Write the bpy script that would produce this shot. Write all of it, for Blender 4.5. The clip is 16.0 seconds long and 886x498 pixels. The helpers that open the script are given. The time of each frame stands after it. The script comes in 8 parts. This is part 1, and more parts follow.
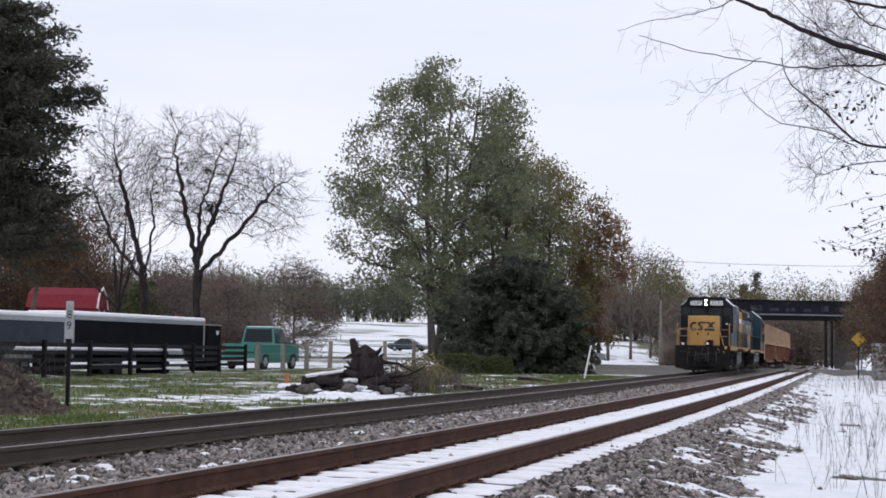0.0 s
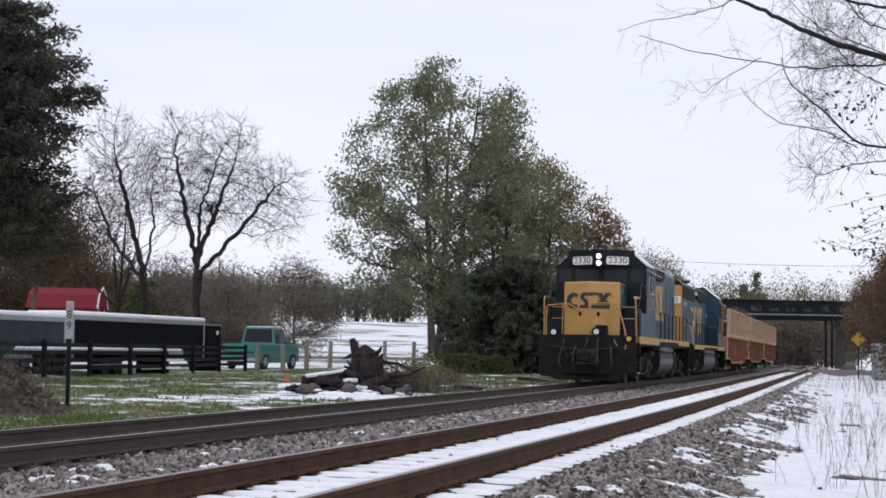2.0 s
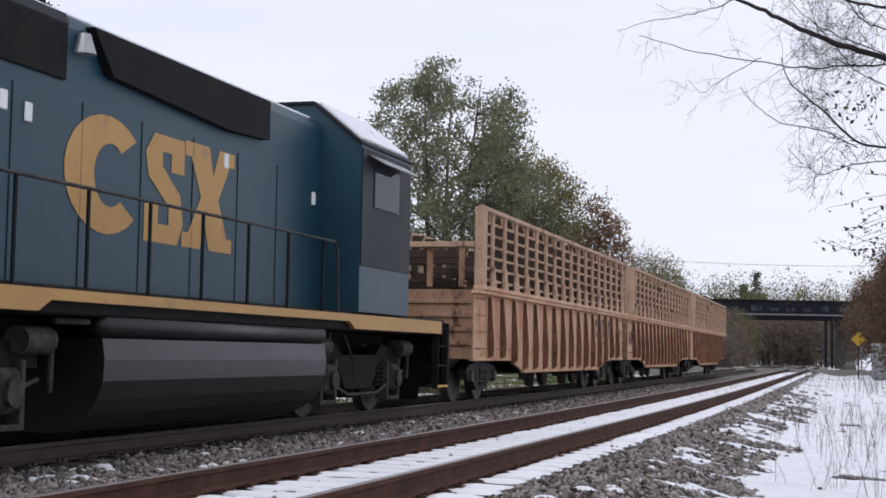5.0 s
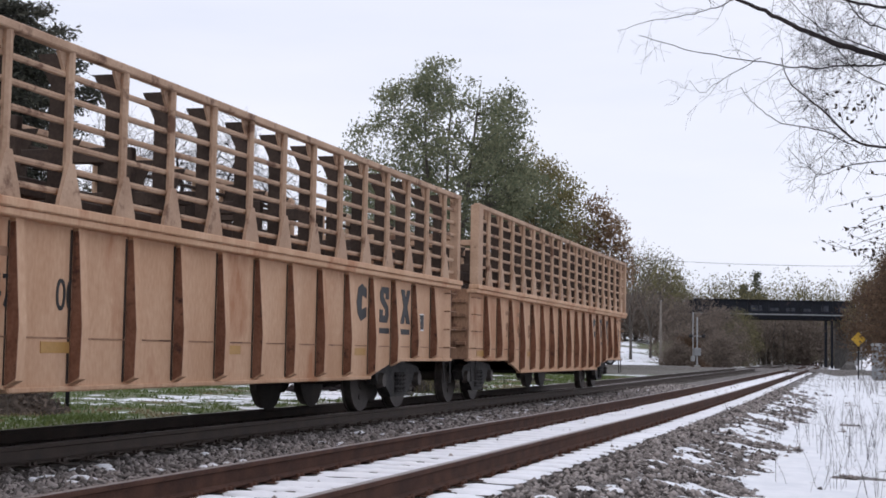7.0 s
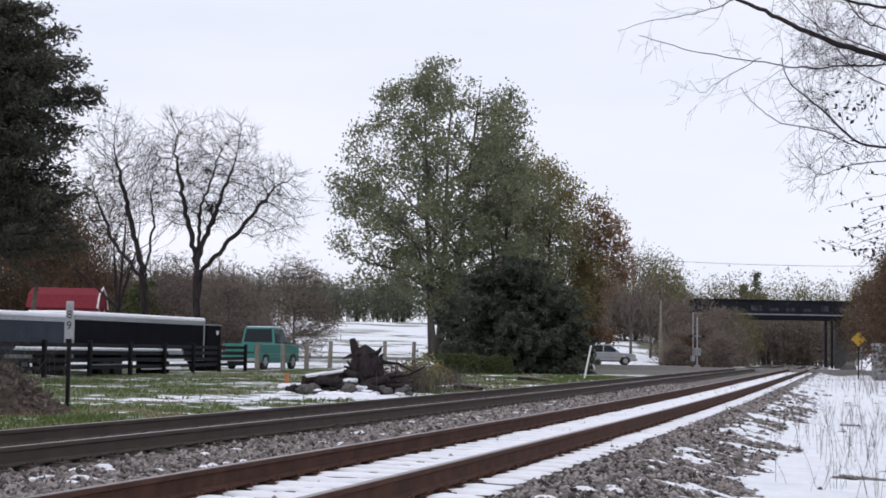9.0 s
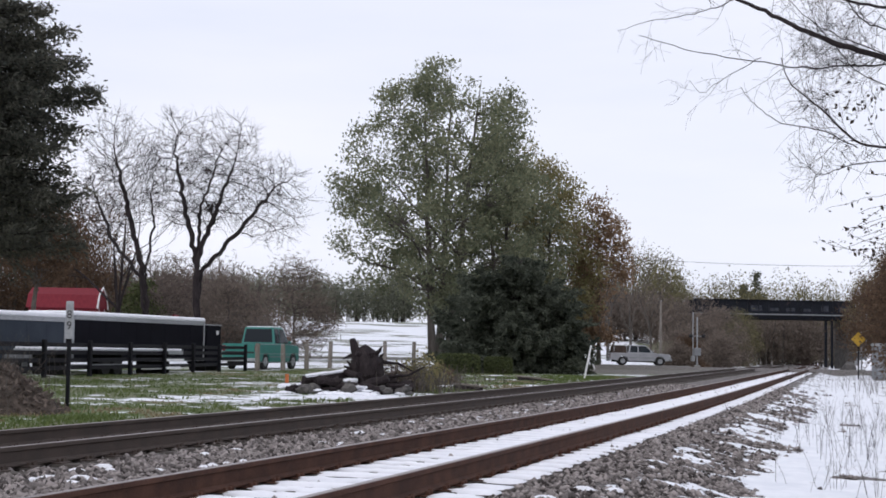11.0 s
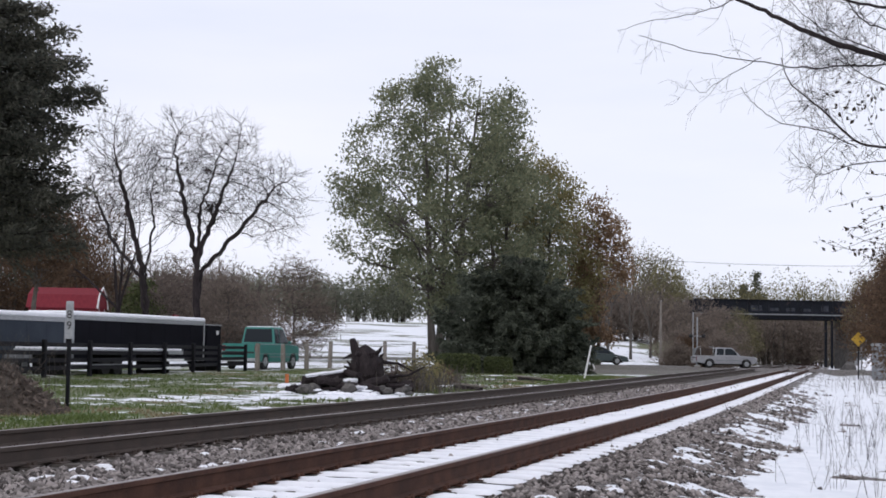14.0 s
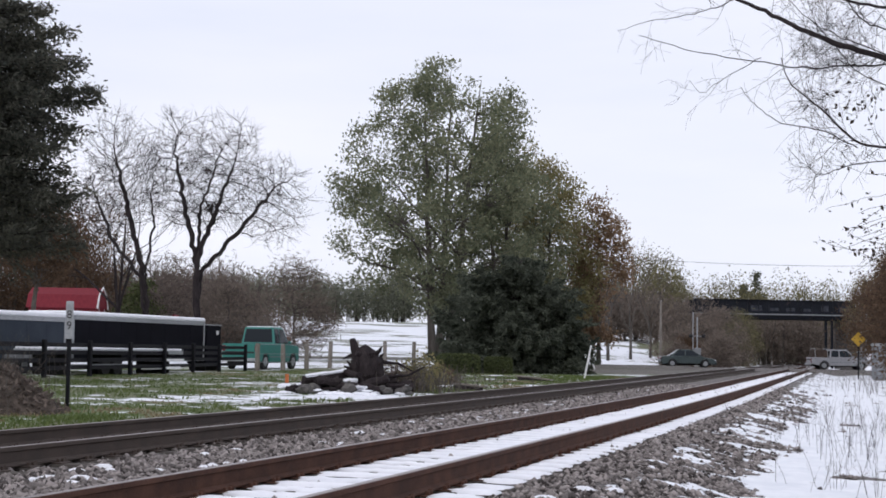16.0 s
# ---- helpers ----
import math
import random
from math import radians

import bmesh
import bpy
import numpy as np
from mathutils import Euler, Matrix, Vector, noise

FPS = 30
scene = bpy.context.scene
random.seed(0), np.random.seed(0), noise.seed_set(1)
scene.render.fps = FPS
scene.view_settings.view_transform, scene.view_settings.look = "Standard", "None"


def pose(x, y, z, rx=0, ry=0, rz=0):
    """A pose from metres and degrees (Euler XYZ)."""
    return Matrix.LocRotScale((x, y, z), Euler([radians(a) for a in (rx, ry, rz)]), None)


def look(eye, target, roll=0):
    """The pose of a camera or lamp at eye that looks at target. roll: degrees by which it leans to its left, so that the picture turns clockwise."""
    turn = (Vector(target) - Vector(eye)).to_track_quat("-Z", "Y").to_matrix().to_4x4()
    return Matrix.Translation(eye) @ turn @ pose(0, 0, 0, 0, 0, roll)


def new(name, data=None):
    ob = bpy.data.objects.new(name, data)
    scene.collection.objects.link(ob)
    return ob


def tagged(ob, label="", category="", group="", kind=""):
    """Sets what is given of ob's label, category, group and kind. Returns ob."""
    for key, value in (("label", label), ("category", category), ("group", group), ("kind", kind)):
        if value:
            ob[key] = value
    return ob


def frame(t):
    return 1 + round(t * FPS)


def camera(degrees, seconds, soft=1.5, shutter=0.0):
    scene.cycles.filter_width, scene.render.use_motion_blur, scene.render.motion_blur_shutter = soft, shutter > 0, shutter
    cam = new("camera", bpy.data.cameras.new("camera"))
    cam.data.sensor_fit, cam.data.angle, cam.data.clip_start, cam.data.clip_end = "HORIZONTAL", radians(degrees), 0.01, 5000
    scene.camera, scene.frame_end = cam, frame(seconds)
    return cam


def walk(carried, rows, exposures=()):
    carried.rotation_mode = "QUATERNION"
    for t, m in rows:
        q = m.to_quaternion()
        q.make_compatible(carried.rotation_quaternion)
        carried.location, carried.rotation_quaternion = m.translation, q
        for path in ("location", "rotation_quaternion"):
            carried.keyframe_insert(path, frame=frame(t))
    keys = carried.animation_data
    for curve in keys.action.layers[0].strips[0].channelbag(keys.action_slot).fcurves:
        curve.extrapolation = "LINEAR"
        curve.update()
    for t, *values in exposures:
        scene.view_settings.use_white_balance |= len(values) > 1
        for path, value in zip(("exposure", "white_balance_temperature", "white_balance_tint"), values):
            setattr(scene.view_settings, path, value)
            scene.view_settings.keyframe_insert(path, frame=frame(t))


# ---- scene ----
# ---- camera ----
EYE = (0.0, 0.0, 0.934)
TILT = math.tan(radians(4.052))
cam = camera(34.09, 16.0, soft=1.7)
walk(cam, [(0, look(EYE, (0, 10, 0.934 + 10 * TILT), 0.996)), (16, look(EYE, (0, 10, 0.934 + 10 * TILT), 0.996))],
     exposures=[(0, 0.0), (16, 0.0)])

# ---- world and light: a bright overcast sky ----
world = bpy.data.worlds.new("overcast_sky")
scene.world = world
world.use_nodes = True
wn, wl = world.node_tree.nodes, world.node_tree.links
wn.clear()
sky = wn.new("ShaderNodeTexSky")
sky.sky_type = "NISHITA"
sky.sun_disc = False
sky.sun_elevation, sky.sun_rotation = radians(32), radians(215)
sky_gain = wn.new("ShaderNodeVectorMath")
sky_gain.operation = "SCALE"
sky_gain.inputs["Scale"].default_value = 0.1
wl.new(sky.outputs[0], sky_gain.inputs[0])
wcoord = wn.new("ShaderNodeTexCoord")
wmap = wn.new("ShaderNodeMapping")
wmap.inputs["Scale"].default_value = (1.2, 1.2, 6.0)
wl.new(wcoord.outputs["Generated"], wmap.inputs[0])
cloud = wn.new("ShaderNodeTexNoise")
cloud.inputs["Scale"].default_value = 1.6
cloud.inputs["Detail"].default_value = 5
wl.new(wmap.outputs[0], cloud.inputs[0])
cramp = wn.new("ShaderNodeValToRGB")
cramp.color_ramp.elements[0].position, cramp.color_ramp.elements[0].color = 0.32, (0.755, 0.79, 0.925, 1)
cramp.color_ramp.elements[1].position, cramp.color_ramp.elements[1].color = 0.68, (0.89, 0.895, 1.0, 1)
wl.new(cloud.outputs[0], cramp.inputs[0])
wmix = wn.new("ShaderNodeMixRGB")
wmix.inputs[0].default_value = 0.93
wl.new(sky_gain.outputs[0], wmix.inputs[1])
wl.new(cramp.outputs[0], wmix.inputs[2])
wbg = wn.new("ShaderNodeBackground")
wbg.inputs[1].default_value = 1.10
wl.new(wmix.outputs[0], wbg.inputs[0])
wout = wn.new("ShaderNodeOutputWorld")
wl.new(wbg.outputs[0], wout.inputs[0])

sun = new("sun", bpy.data.lights.new("sun", "SUN"))
sun.data.energy, sun.data.angle, sun.data.color = 0.6, radians(35), (1.0, 0.97, 0.98)
sun.matrix_world = look((0, 0, 60), (22, 42, 20))


# ---- materials ----
def surf(name, a, b, scale=3.0, rough=0.7, metal=0.0, bump=0.15, fine=40.0, c=None, cover=0.0, cscale=1.2, world_space=False,
         stretch=(1, 1, 1), spec=0.5, per_object=0.0, rough_var=0.12):
    """A surface of two colours at two scales, with fine relief, and a third colour c (rust, dirt) in patches."""
    m = bpy.data.materials.new(name)
    m.use_nodes = True
    n, l = m.node_tree.nodes, m.node_tree.links
    p = n["Principled BSDF"]
    if world_space:
        co = n.new("ShaderNodeNewGeometry").outputs["Position"]
    else:
        co = n.new("ShaderNodeTexCoord").outputs["Object"]
    mp = n.new("ShaderNodeMapping")
    mp.inputs["Scale"].default_value = stretch
    l.new(co, mp.inputs[0])
    big, small = n.new("ShaderNodeTexNoise"), n.new("ShaderNodeTexNoise")
    big.inputs["Scale"].default_value, small.inputs["Scale"].default_value = scale, fine
    big.inputs["Detail"].default_value, small.inputs["Detail"].default_value = 6, 3
    for t in (big, small):
        l.new(mp.outputs[0], t.inputs[0])
    mixv = n.new("ShaderNodeMixRGB")
    mixv.inputs[0].default_value = 0.35
    l.new(big.outputs[0], mixv.inputs[1])
    l.new(small.outputs[0], mixv.inputs[2])
    ramp = n.new("ShaderNodeValToRGB")
    ramp.color_ramp.elements[0].position, ramp.color_ramp.elements[0].color = 0.36, (*a, 1)
    ramp.color_ramp.elements[1].position, ramp.color_ramp.elements[1].color = 0.64, (*b, 1)
    l.new(mixv.outputs[0], ramp.inputs[0])
    out = ramp.outputs[0]
    if c is not None:
        pat = n.new("ShaderNodeTexNoise")
        pat.inputs["Scale"].default_value, pat.inputs["Detail"].default_value = cscale, 8
        pat.inputs["Roughness"].default_value = 0.65
        l.new(mp.outputs[0], pat.inputs[0])
        pr = n.new("ShaderNodeValToRGB")
        pr.color_ramp.elements[0].position, pr.color_ramp.elements[1].position = 0.62 - cover * 0.3, 0.72 - cover * 0.3
        l.new(pat.outputs[0], pr.inputs[0])
        cm = n.new("ShaderNodeMixRGB")
        cm.inputs[2].default_value = (*c, 1)
        l.new(pr.outputs[0], cm.inputs[0])
        l.new(out, cm.inputs[1])
        out = cm.outputs[0]
    if per_object:
        info = n.new("ShaderNodeObjectInfo")
        hsv = n.new("ShaderNodeHueSaturation")
        mr = n.new("ShaderNodeMapRange")
        mr.inputs["To Min"].default_value, mr.inputs["To Max"].default_value = 1 - per_object, 1 + per_object
        l.new(info.outputs["Random"], mr.inputs["Value"])
        l.new(mr.outputs[0], hsv.inputs["Value"])
        l.new(out, hsv.inputs["Color"])
        out = hsv.outputs[0]
    l.new(out, p.inputs["Base Color"])
    rr = n.new("ShaderNodeMapRange")
    rr.inputs["To Min"].default_value, rr.inputs["To Max"].default_value = max(0.03, rough - rough_var), min(1, rough + rough_var)
    l.new(big.outputs[0], rr.inputs["Value"])
    l.new(rr.outputs[0], p.inputs["Roughness"])
    p.inputs["Metallic"].default_value = metal
    p.inputs["Specular IOR Level"].default_value = spec
    if bump:
        bp = n.new("ShaderNodeBump")
        bp.inputs["Strength"].default_value, bp.inputs["Distance"].default_value = bump, 0.02
        l.new(small.outputs[0], bp.inputs["Height"])
        l.new(bp.outputs[0], p.inputs["Normal"])
    return m


def leafy(name, a, b, rough=0.6, thin=0.25):
    """Leaves: colour varies leaf by leaf, and some light passes through."""
    m = bpy.data.materials.new(name)
    m.use_nodes = True
    n, l = m.node_tree.nodes, m.node_tree.links
    p = n["Principled BSDF"]
    g = n.new("ShaderNodeNewGeometry")
    no = n.new("ShaderNodeTexNoise")
    no.inputs["Scale"].default_value = 0.35
    l.new(g.outputs["Position"], no.inputs[0])
    mx = n.new("ShaderNodeMixRGB")
    mx.inputs[0].default_value = 0.5
    l.new(g.outputs["Random Per Island"], mx.inputs[1])
    l.new(no.outputs[0], mx.inputs[2])
    ramp = n.new("ShaderNodeValToRGB")
    ramp.color_ramp.elements[0].position, ramp.color_ramp.elements[0].color = 0.25, (*a, 1)
    ramp.color_ramp.elements[1].position, ramp.color_ramp.elements[1].color = 0.75, (*b, 1)
    l.new(mx.outputs[0], ramp.inputs[0])
    l.new(ramp.outputs[0], p.inputs["Base Color"])
    p.inputs["Roughness"].default_value = 0.8
    p.inputs["Specular IOR Level"].default_value = 0.12
    tr = n.new("ShaderNodeBsdfTranslucent")
    l.new(ramp.outputs[0], tr.inputs[0])
    ms = n.new("ShaderNodeMixShader")
    ms.inputs[0].default_value = thin
    l.new(p.outputs[0], ms.inputs[1])
    l.new(tr.outputs[0], ms.inputs[2])
    l.new(ms.outputs[0], n["Material Output"].inputs[0])
    return m


def glow(name, colour, strength):
    m = bpy.data.materials.new(name)
    m.use_nodes = True
    p = m.node_tree.nodes["Principled BSDF"]
    p.inputs["Base Color"].default_value = (*colour, 1)
    p.inputs["Emission Color"].default_value = (*colour, 1)
    p.inputs["Emission Strength"].default_value = strength
    return m


def glassy(name, tint=(0.02, 0.025, 0.03)):
    m = bpy.data.materials.new(name)
    m.use_nodes = True
    p = m.node_tree.nodes["Principled BSDF"]
    p.inputs["Base Color"].default_value = (*tint, 1)
    p.inputs["Roughness"].default_value = 0.08
    p.inputs["Specular IOR Level"].default_value = 0.14
    return m


def terrain_material():
    """Grass, gravel, asphalt and snow, blended by the painted cover of the ground."""
    m = bpy.data.materials.new("ground_cover")
    m.use_nodes = True
    n, l = m.node_tree.nodes, m.node_tree.links
    p = n["Principled BSDF"]
    pos = n.new("ShaderNodeNewGeometry").outputs["Position"]

    def noise_at(scale, detail=5, roughness=0.6):
        t = n.new("ShaderNodeTexNoise")
        t.inputs["Scale"].default_value, t.inputs["Detail"].default_value, t.inputs["Roughness"].default_value = scale, detail, roughness
        l.new(pos, t.inputs[0])
        return t.outputs[0]

    def two(fac, a, b, lo=0.35, hi=0.65):
        r = n.new("ShaderNodeValToRGB")
        r.color_ramp.elements[0].position, r.color_ramp.elements[0].color = lo, (*a, 1)
        r.color_ramp.elements[1].position, r.color_ramp.elements[1].color = hi, (*b, 1)
        l.new(fac, r.inputs[0])
        return r.outputs[0]

    def mix(fac, a, b):
        x = n.new("ShaderNodeMixRGB")
        l.new(fac, x.inputs[0]), l.new(a, x.inputs[1]), l.new(b, x.inputs[2])
        return x.outputs[0]

    att = n.new("ShaderNodeVertexColor")
    att.layer_name = "cover"
    sep = n.new("ShaderNodeSeparateColor")
    l.new(att.outputs["Color"], sep.inputs[0])
    fine, mid = noise_at(30, 4), noise_at(1.1, 6)
    soil = two(mid, (0.075, 0.058, 0.042), (0.15, 0.12, 0.09))
    grass = mix(two(noise_at(0.8, 6), (0, 0, 0), (1, 1, 1), 0.45, 0.8), two(fine, (0.066, 0.105, 0.034), (0.135, 0.175, 0.064)), two(fine, (0.10, 0.09, 0.05), (0.19, 0.165, 0.10)))
    stone = n.new("ShaderNodeTexVoronoi")
    stone.inputs["Scale"].default_value = 22
    l.new(pos, stone.inputs[0])
    sr = n.new("ShaderNodeSeparateColor")
    l.new(stone.outputs["Color"], sr.inputs[0])
    gravel = two(sr.outputs[0], (0.045, 0.038, 0.034), (0.20, 0.18, 0.168), 0.0, 1.0)
    snow = two(noise_at(2.0), (0.74, 0.76, 0.80), (0.86, 0.87, 0.90))
    out = mix(sep.outputs["Green"], soil, grass)
    out = mix(sep.outputs["Blue"], out, gravel)
    # snow: the painted cover, with a ragged edge
    add = n.new("ShaderNodeMath")
    add.operation = "ADD"
    sub = n.new("ShaderNodeMath")
    sub.operation = "MULTIPLY_ADD"
    l.new(noise_at(7, 7, 0.7), sub.inputs[0])
    sub.inputs[1].default_value, sub.inputs[2].default_value = 0.9, -0.45
    l.new(sep.outputs["Red"], add.inputs[0]), l.new(sub.outputs[0], add.inputs[1])
    edge = two(add.outputs[0], (0, 0, 0), (1, 1, 1), 0.46, 0.56)
    out = mix(edge, out, snow)
    l.new(out, p.inputs["Base Color"])
    p.inputs["Roughness"].default_value = 0.85
    bp = n.new("ShaderNodeBump")
    bp.inputs["Strength"].default_value, bp.inputs["Distance"].default_value = 0.5, 0.03
    hsum = n.new("ShaderNodeMixRGB")
    hsum.inputs[0].default_value = 0.4
    l.new(fine, hsum.inputs[1]), l.new(stone.outputs["Distance"], hsum.inputs[2])
    l.new(hsum.outputs[0], bp.inputs["Height"])
    l.new(bp.outputs[0], p.inputs["Normal"])
    return m


M = {
    "rail_rust": surf("rail_rust", (0.050, 0.025, 0.018), (0.105, 0.052, 0.036), 4, 0.85, 0.0, 0.2, 60, spec=0.2),
    "rail_dark": surf("rail_dark", (0.045, 0.033, 0.027), (0.085, 0.062, 0.05), 4, 0.75, 0.2, 0.2, 60),
    "rail_head": surf("rail_head", (0.20, 0.17, 0.16), (0.34, 0.30, 0.29), 6, 0.42, 0.7, 0.05, 80),
    "tie": surf("tie_wood", (0.035, 0.028, 0.024), (0.10, 0.085, 0.07), 6, 0.9, 0, 0.5, 40, stretch=(0.3, 1, 1), per_object=0.2),
    "snow": surf("snow", (0.78, 0.79, 0.83), (0.88, 0.88, 0.91), 2, 0.8, 0, 0.35, 14, world_space=True),
    "snow_thin": surf("thin_snow", (0.70, 0.72, 0.76), (0.86, 0.87, 0.9), 5, 0.8, 0, 0.4, 22, c=(0.2, 0.19, 0.18), cover=0.1, cscale=2.5),
    "stone": surf("ballast_stone", (0.07, 0.064, 0.06), (0.27, 0.25, 0.235), 9, 0.9, 0, 0.3, 60, world_space=True, spec=0.2),
    "bark": surf("bark", (0.05, 0.042, 0.036), (0.12, 0.105, 0.09), 5, 0.95, 0, 0.6, 25, stretch=(1, 1, 0.25)),
    "bark_dark": surf("dark_bark", (0.018, 0.014, 0.016), (0.045, 0.037, 0.036), 5, 0.95, 0, 0.6, 25, stretch=(1, 1, 0.25), spec=0.1),
    "black_wood": surf("black_painted_board", (0.004, 0.004, 0.006), (0.012, 0.012, 0.015), 4, 0.7, 0, 0.3, 30, stretch=(0.2, 1, 1), spec=0.2),
    "grey_wood": surf("weathered_wood", (0.14, 0.12, 0.10), (0.27, 0.24, 0.21), 4, 0.9, 0, 0.4, 30, stretch=(1, 1, 0.2)),
    "loco_blue": surf("blue_loco_paint", (0.007, 0.036, 0.056), (0.013, 0.053, 0.078), 0.9, 0.40, 0.0, 0.04, 30, c=(0.030, 0.056, 0.068), cover=0.08, cscale=1.1, spec=0.36),
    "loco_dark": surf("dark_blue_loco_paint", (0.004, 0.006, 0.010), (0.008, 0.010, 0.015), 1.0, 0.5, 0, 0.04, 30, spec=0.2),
    "loco_yellow": surf("yellow_loco_paint", (0.40, 0.225, 0.070), (0.49, 0.285, 0.095), 1.2, 0.5, 0, 0.04, 30, c=(0.27, 0.16, 0.07), cover=0.08, cscale=2.0, spec=0.3),
    "loco_black": surf("black_running_gear", (0.005, 0.005, 0.006), (0.017, 0.016, 0.015), 3, 0.75, 0, 0.2, 30, spec=0.15),
    "gear_grey": surf("dusty_steel", (0.011, 0.0105, 0.0105), (0.070, 0.064, 0.061), 7, 0.7, 0.0, 0.3, 30, spec=0.3),
    "tank": surf("dusty_tank_steel", (0.007, 0.007, 0.008), (0.018, 0.018, 0.019), 1.4, 0.33, 0.0, 0.05, 30, c=(0.035, 0.034, 0.033), cover=0.04, spec=0.4),
    "gond": surf("faded_tan_paint", (0.48, 0.280, 0.165), (0.63, 0.415, 0.275), 1.6, 0.75, 0, 0.15, 25, c=(0.40, 0.195, 0.105), cover=0.27, cscale=0.8, stretch=(1, 1, 0.4), spec=0.25),
    "gond_rib": surf("rust_streaked_tan", (0.22, 0.115, 0.07), (0.38, 0.235, 0.15), 2.0, 0.8, 0, 0.15, 30, c=(0.10, 0.052, 0.036), cover=0.35, cscale=3, stretch=(1, 1, 0.5), spec=0.2),
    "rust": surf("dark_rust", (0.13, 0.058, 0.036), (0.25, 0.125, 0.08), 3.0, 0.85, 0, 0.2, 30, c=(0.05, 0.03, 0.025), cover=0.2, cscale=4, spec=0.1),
    "gond_bar": surf("faded_tan_bar", (0.35, 0.225, 0.15), (0.50, 0.345, 0.24), 2.0, 0.8, 0, 0.1, 30, c=(0.16, 0.09, 0.06), cover=0.2, cscale=3, spec=0.2),
    "wheel": surf("worn_wheel_steel", (0.05, 0.042, 0.038), (0.12, 0.105, 0.095), 4, 0.6, 0.5, 0.1, 40),
    "glass": glassy("dark_glass"),
    # darkened steel: shade within the gondola racks is put into this colour
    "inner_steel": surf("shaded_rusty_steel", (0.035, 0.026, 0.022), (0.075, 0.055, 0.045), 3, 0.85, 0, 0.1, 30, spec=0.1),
    "lamp": glow("lit_headlight", (1.0, 0.93, 0.86), 9.0),
    "lens": surf("clear_lens", (0.5, 0.5, 0.52), (0.7, 0.7, 0.72), 8, 0.15, 0.6, 0.0),
    "white": surf("white_paint", (0.68, 0.68, 0.68), (0.80, 0.80, 0.79), 3, 0.6, 0, 0.05, 30),
    "ink": surf("black_lettering", (0.012, 0.012, 0.014), (0.03, 0.03, 0.03), 5, 0.6, 0, 0.0),
    "grey_paint": surf("grey_paint", (0.16, 0.17, 0.18), (0.26, 0.27, 0.28), 3, 0.6, 0, 0.05, 30),
    "silver": surf("silver_metal_paint", (0.29, 0.295, 0.31), (0.35, 0.355, 0.37), 2, 0.35, 0.3, 0.02),
    "galv": surf("galvanised_steel", (0.28, 0.29, 0.30), (0.42, 0.43, 0.44), 6, 0.45, 0.6, 0.05),
    "rubber": surf("tyre_rubber", (0.012, 0.012, 0.013), (0.03, 0.03, 0.03), 8, 0.85, 0, 0.2),
    "red_wood": surf("red_barn_paint", (0.15, 0.016, 0.026), (0.21, 0.028, 0.038), 2, 0.75, 0, 0.2, 25, stretch=(3, 3, 0.4), spec=0.2),
    "sign_yellow": surf("yellow_sign", (0.55, 0.33, 0.03), (0.62, 0.38, 0.05), 3, 0.5, 0, 0.0),
    "orange": surf("orange_paint", (0.5, 0.12, 0.03), (0.6, 0.17, 0.05), 3, 0.6, 0, 0.0),
    "girder": surf("black_bridge_steel", (0.006, 0.007, 0.011), (0.016, 0.018, 0.025), 0.8, 0.7, 0.0, 0.1, 20, c=(0.05, 0.04, 0.04), cover=0.03, spec=0.2),
    "faded_mark": surf("faded_grey_marking", (0.018, 0.02, 0.027), (0.07, 0.075, 0.09), 2.5, 0.8, 0, 0.1, 20, spec=0.2),
    "concrete": surf("stained_concrete", (0.20, 0.19, 0.18), (0.34, 0.33, 0.31), 1.5, 0.9, 0, 0.3, 20),
    "leaf_soil": surf("soil_and_dead_leaves", (0.032, 0.027, 0.023), (0.12, 0.095, 0.078), 5, 0.95, 0, 0.8, 26, spec=0.1),
    "rock": surf("dark_rock", (0.03, 0.028, 0.028), (0.12, 0.11, 0.10), 2, 0.9, 0, 0.5, 15),
    "teal": surf("teal_car_paint", (0.022, 0.17, 0.145), (0.04, 0.22, 0.185), 1.5, 0.35, 0.1, 0.02),
    "sedan": surf("grey_green_car_paint", (0.045, 0.062, 0.062), (0.06, 0.08, 0.08), 1.5, 0.3, 0.3, 0.02),
    "trailer_black": surf("black_trailer_side", (0.005, 0.005, 0.008), (0.010, 0.010, 0.014), 1.2, 0.75, 0.0, 0.03, spec=0.06),
    "trailer_grey": surf("blue_grey_trailer_side", (0.034, 0.042, 0.056), (0.05, 0.06, 0.075), 1.2, 0.7, 0.0, 0.03, spec=0.1),
    "asphalt": surf("asphalt", (0.07, 0.066, 0.064), (0.13, 0.125, 0.12), 1.5, 0.9, 0, 0.3, 60, world_space=True),
}


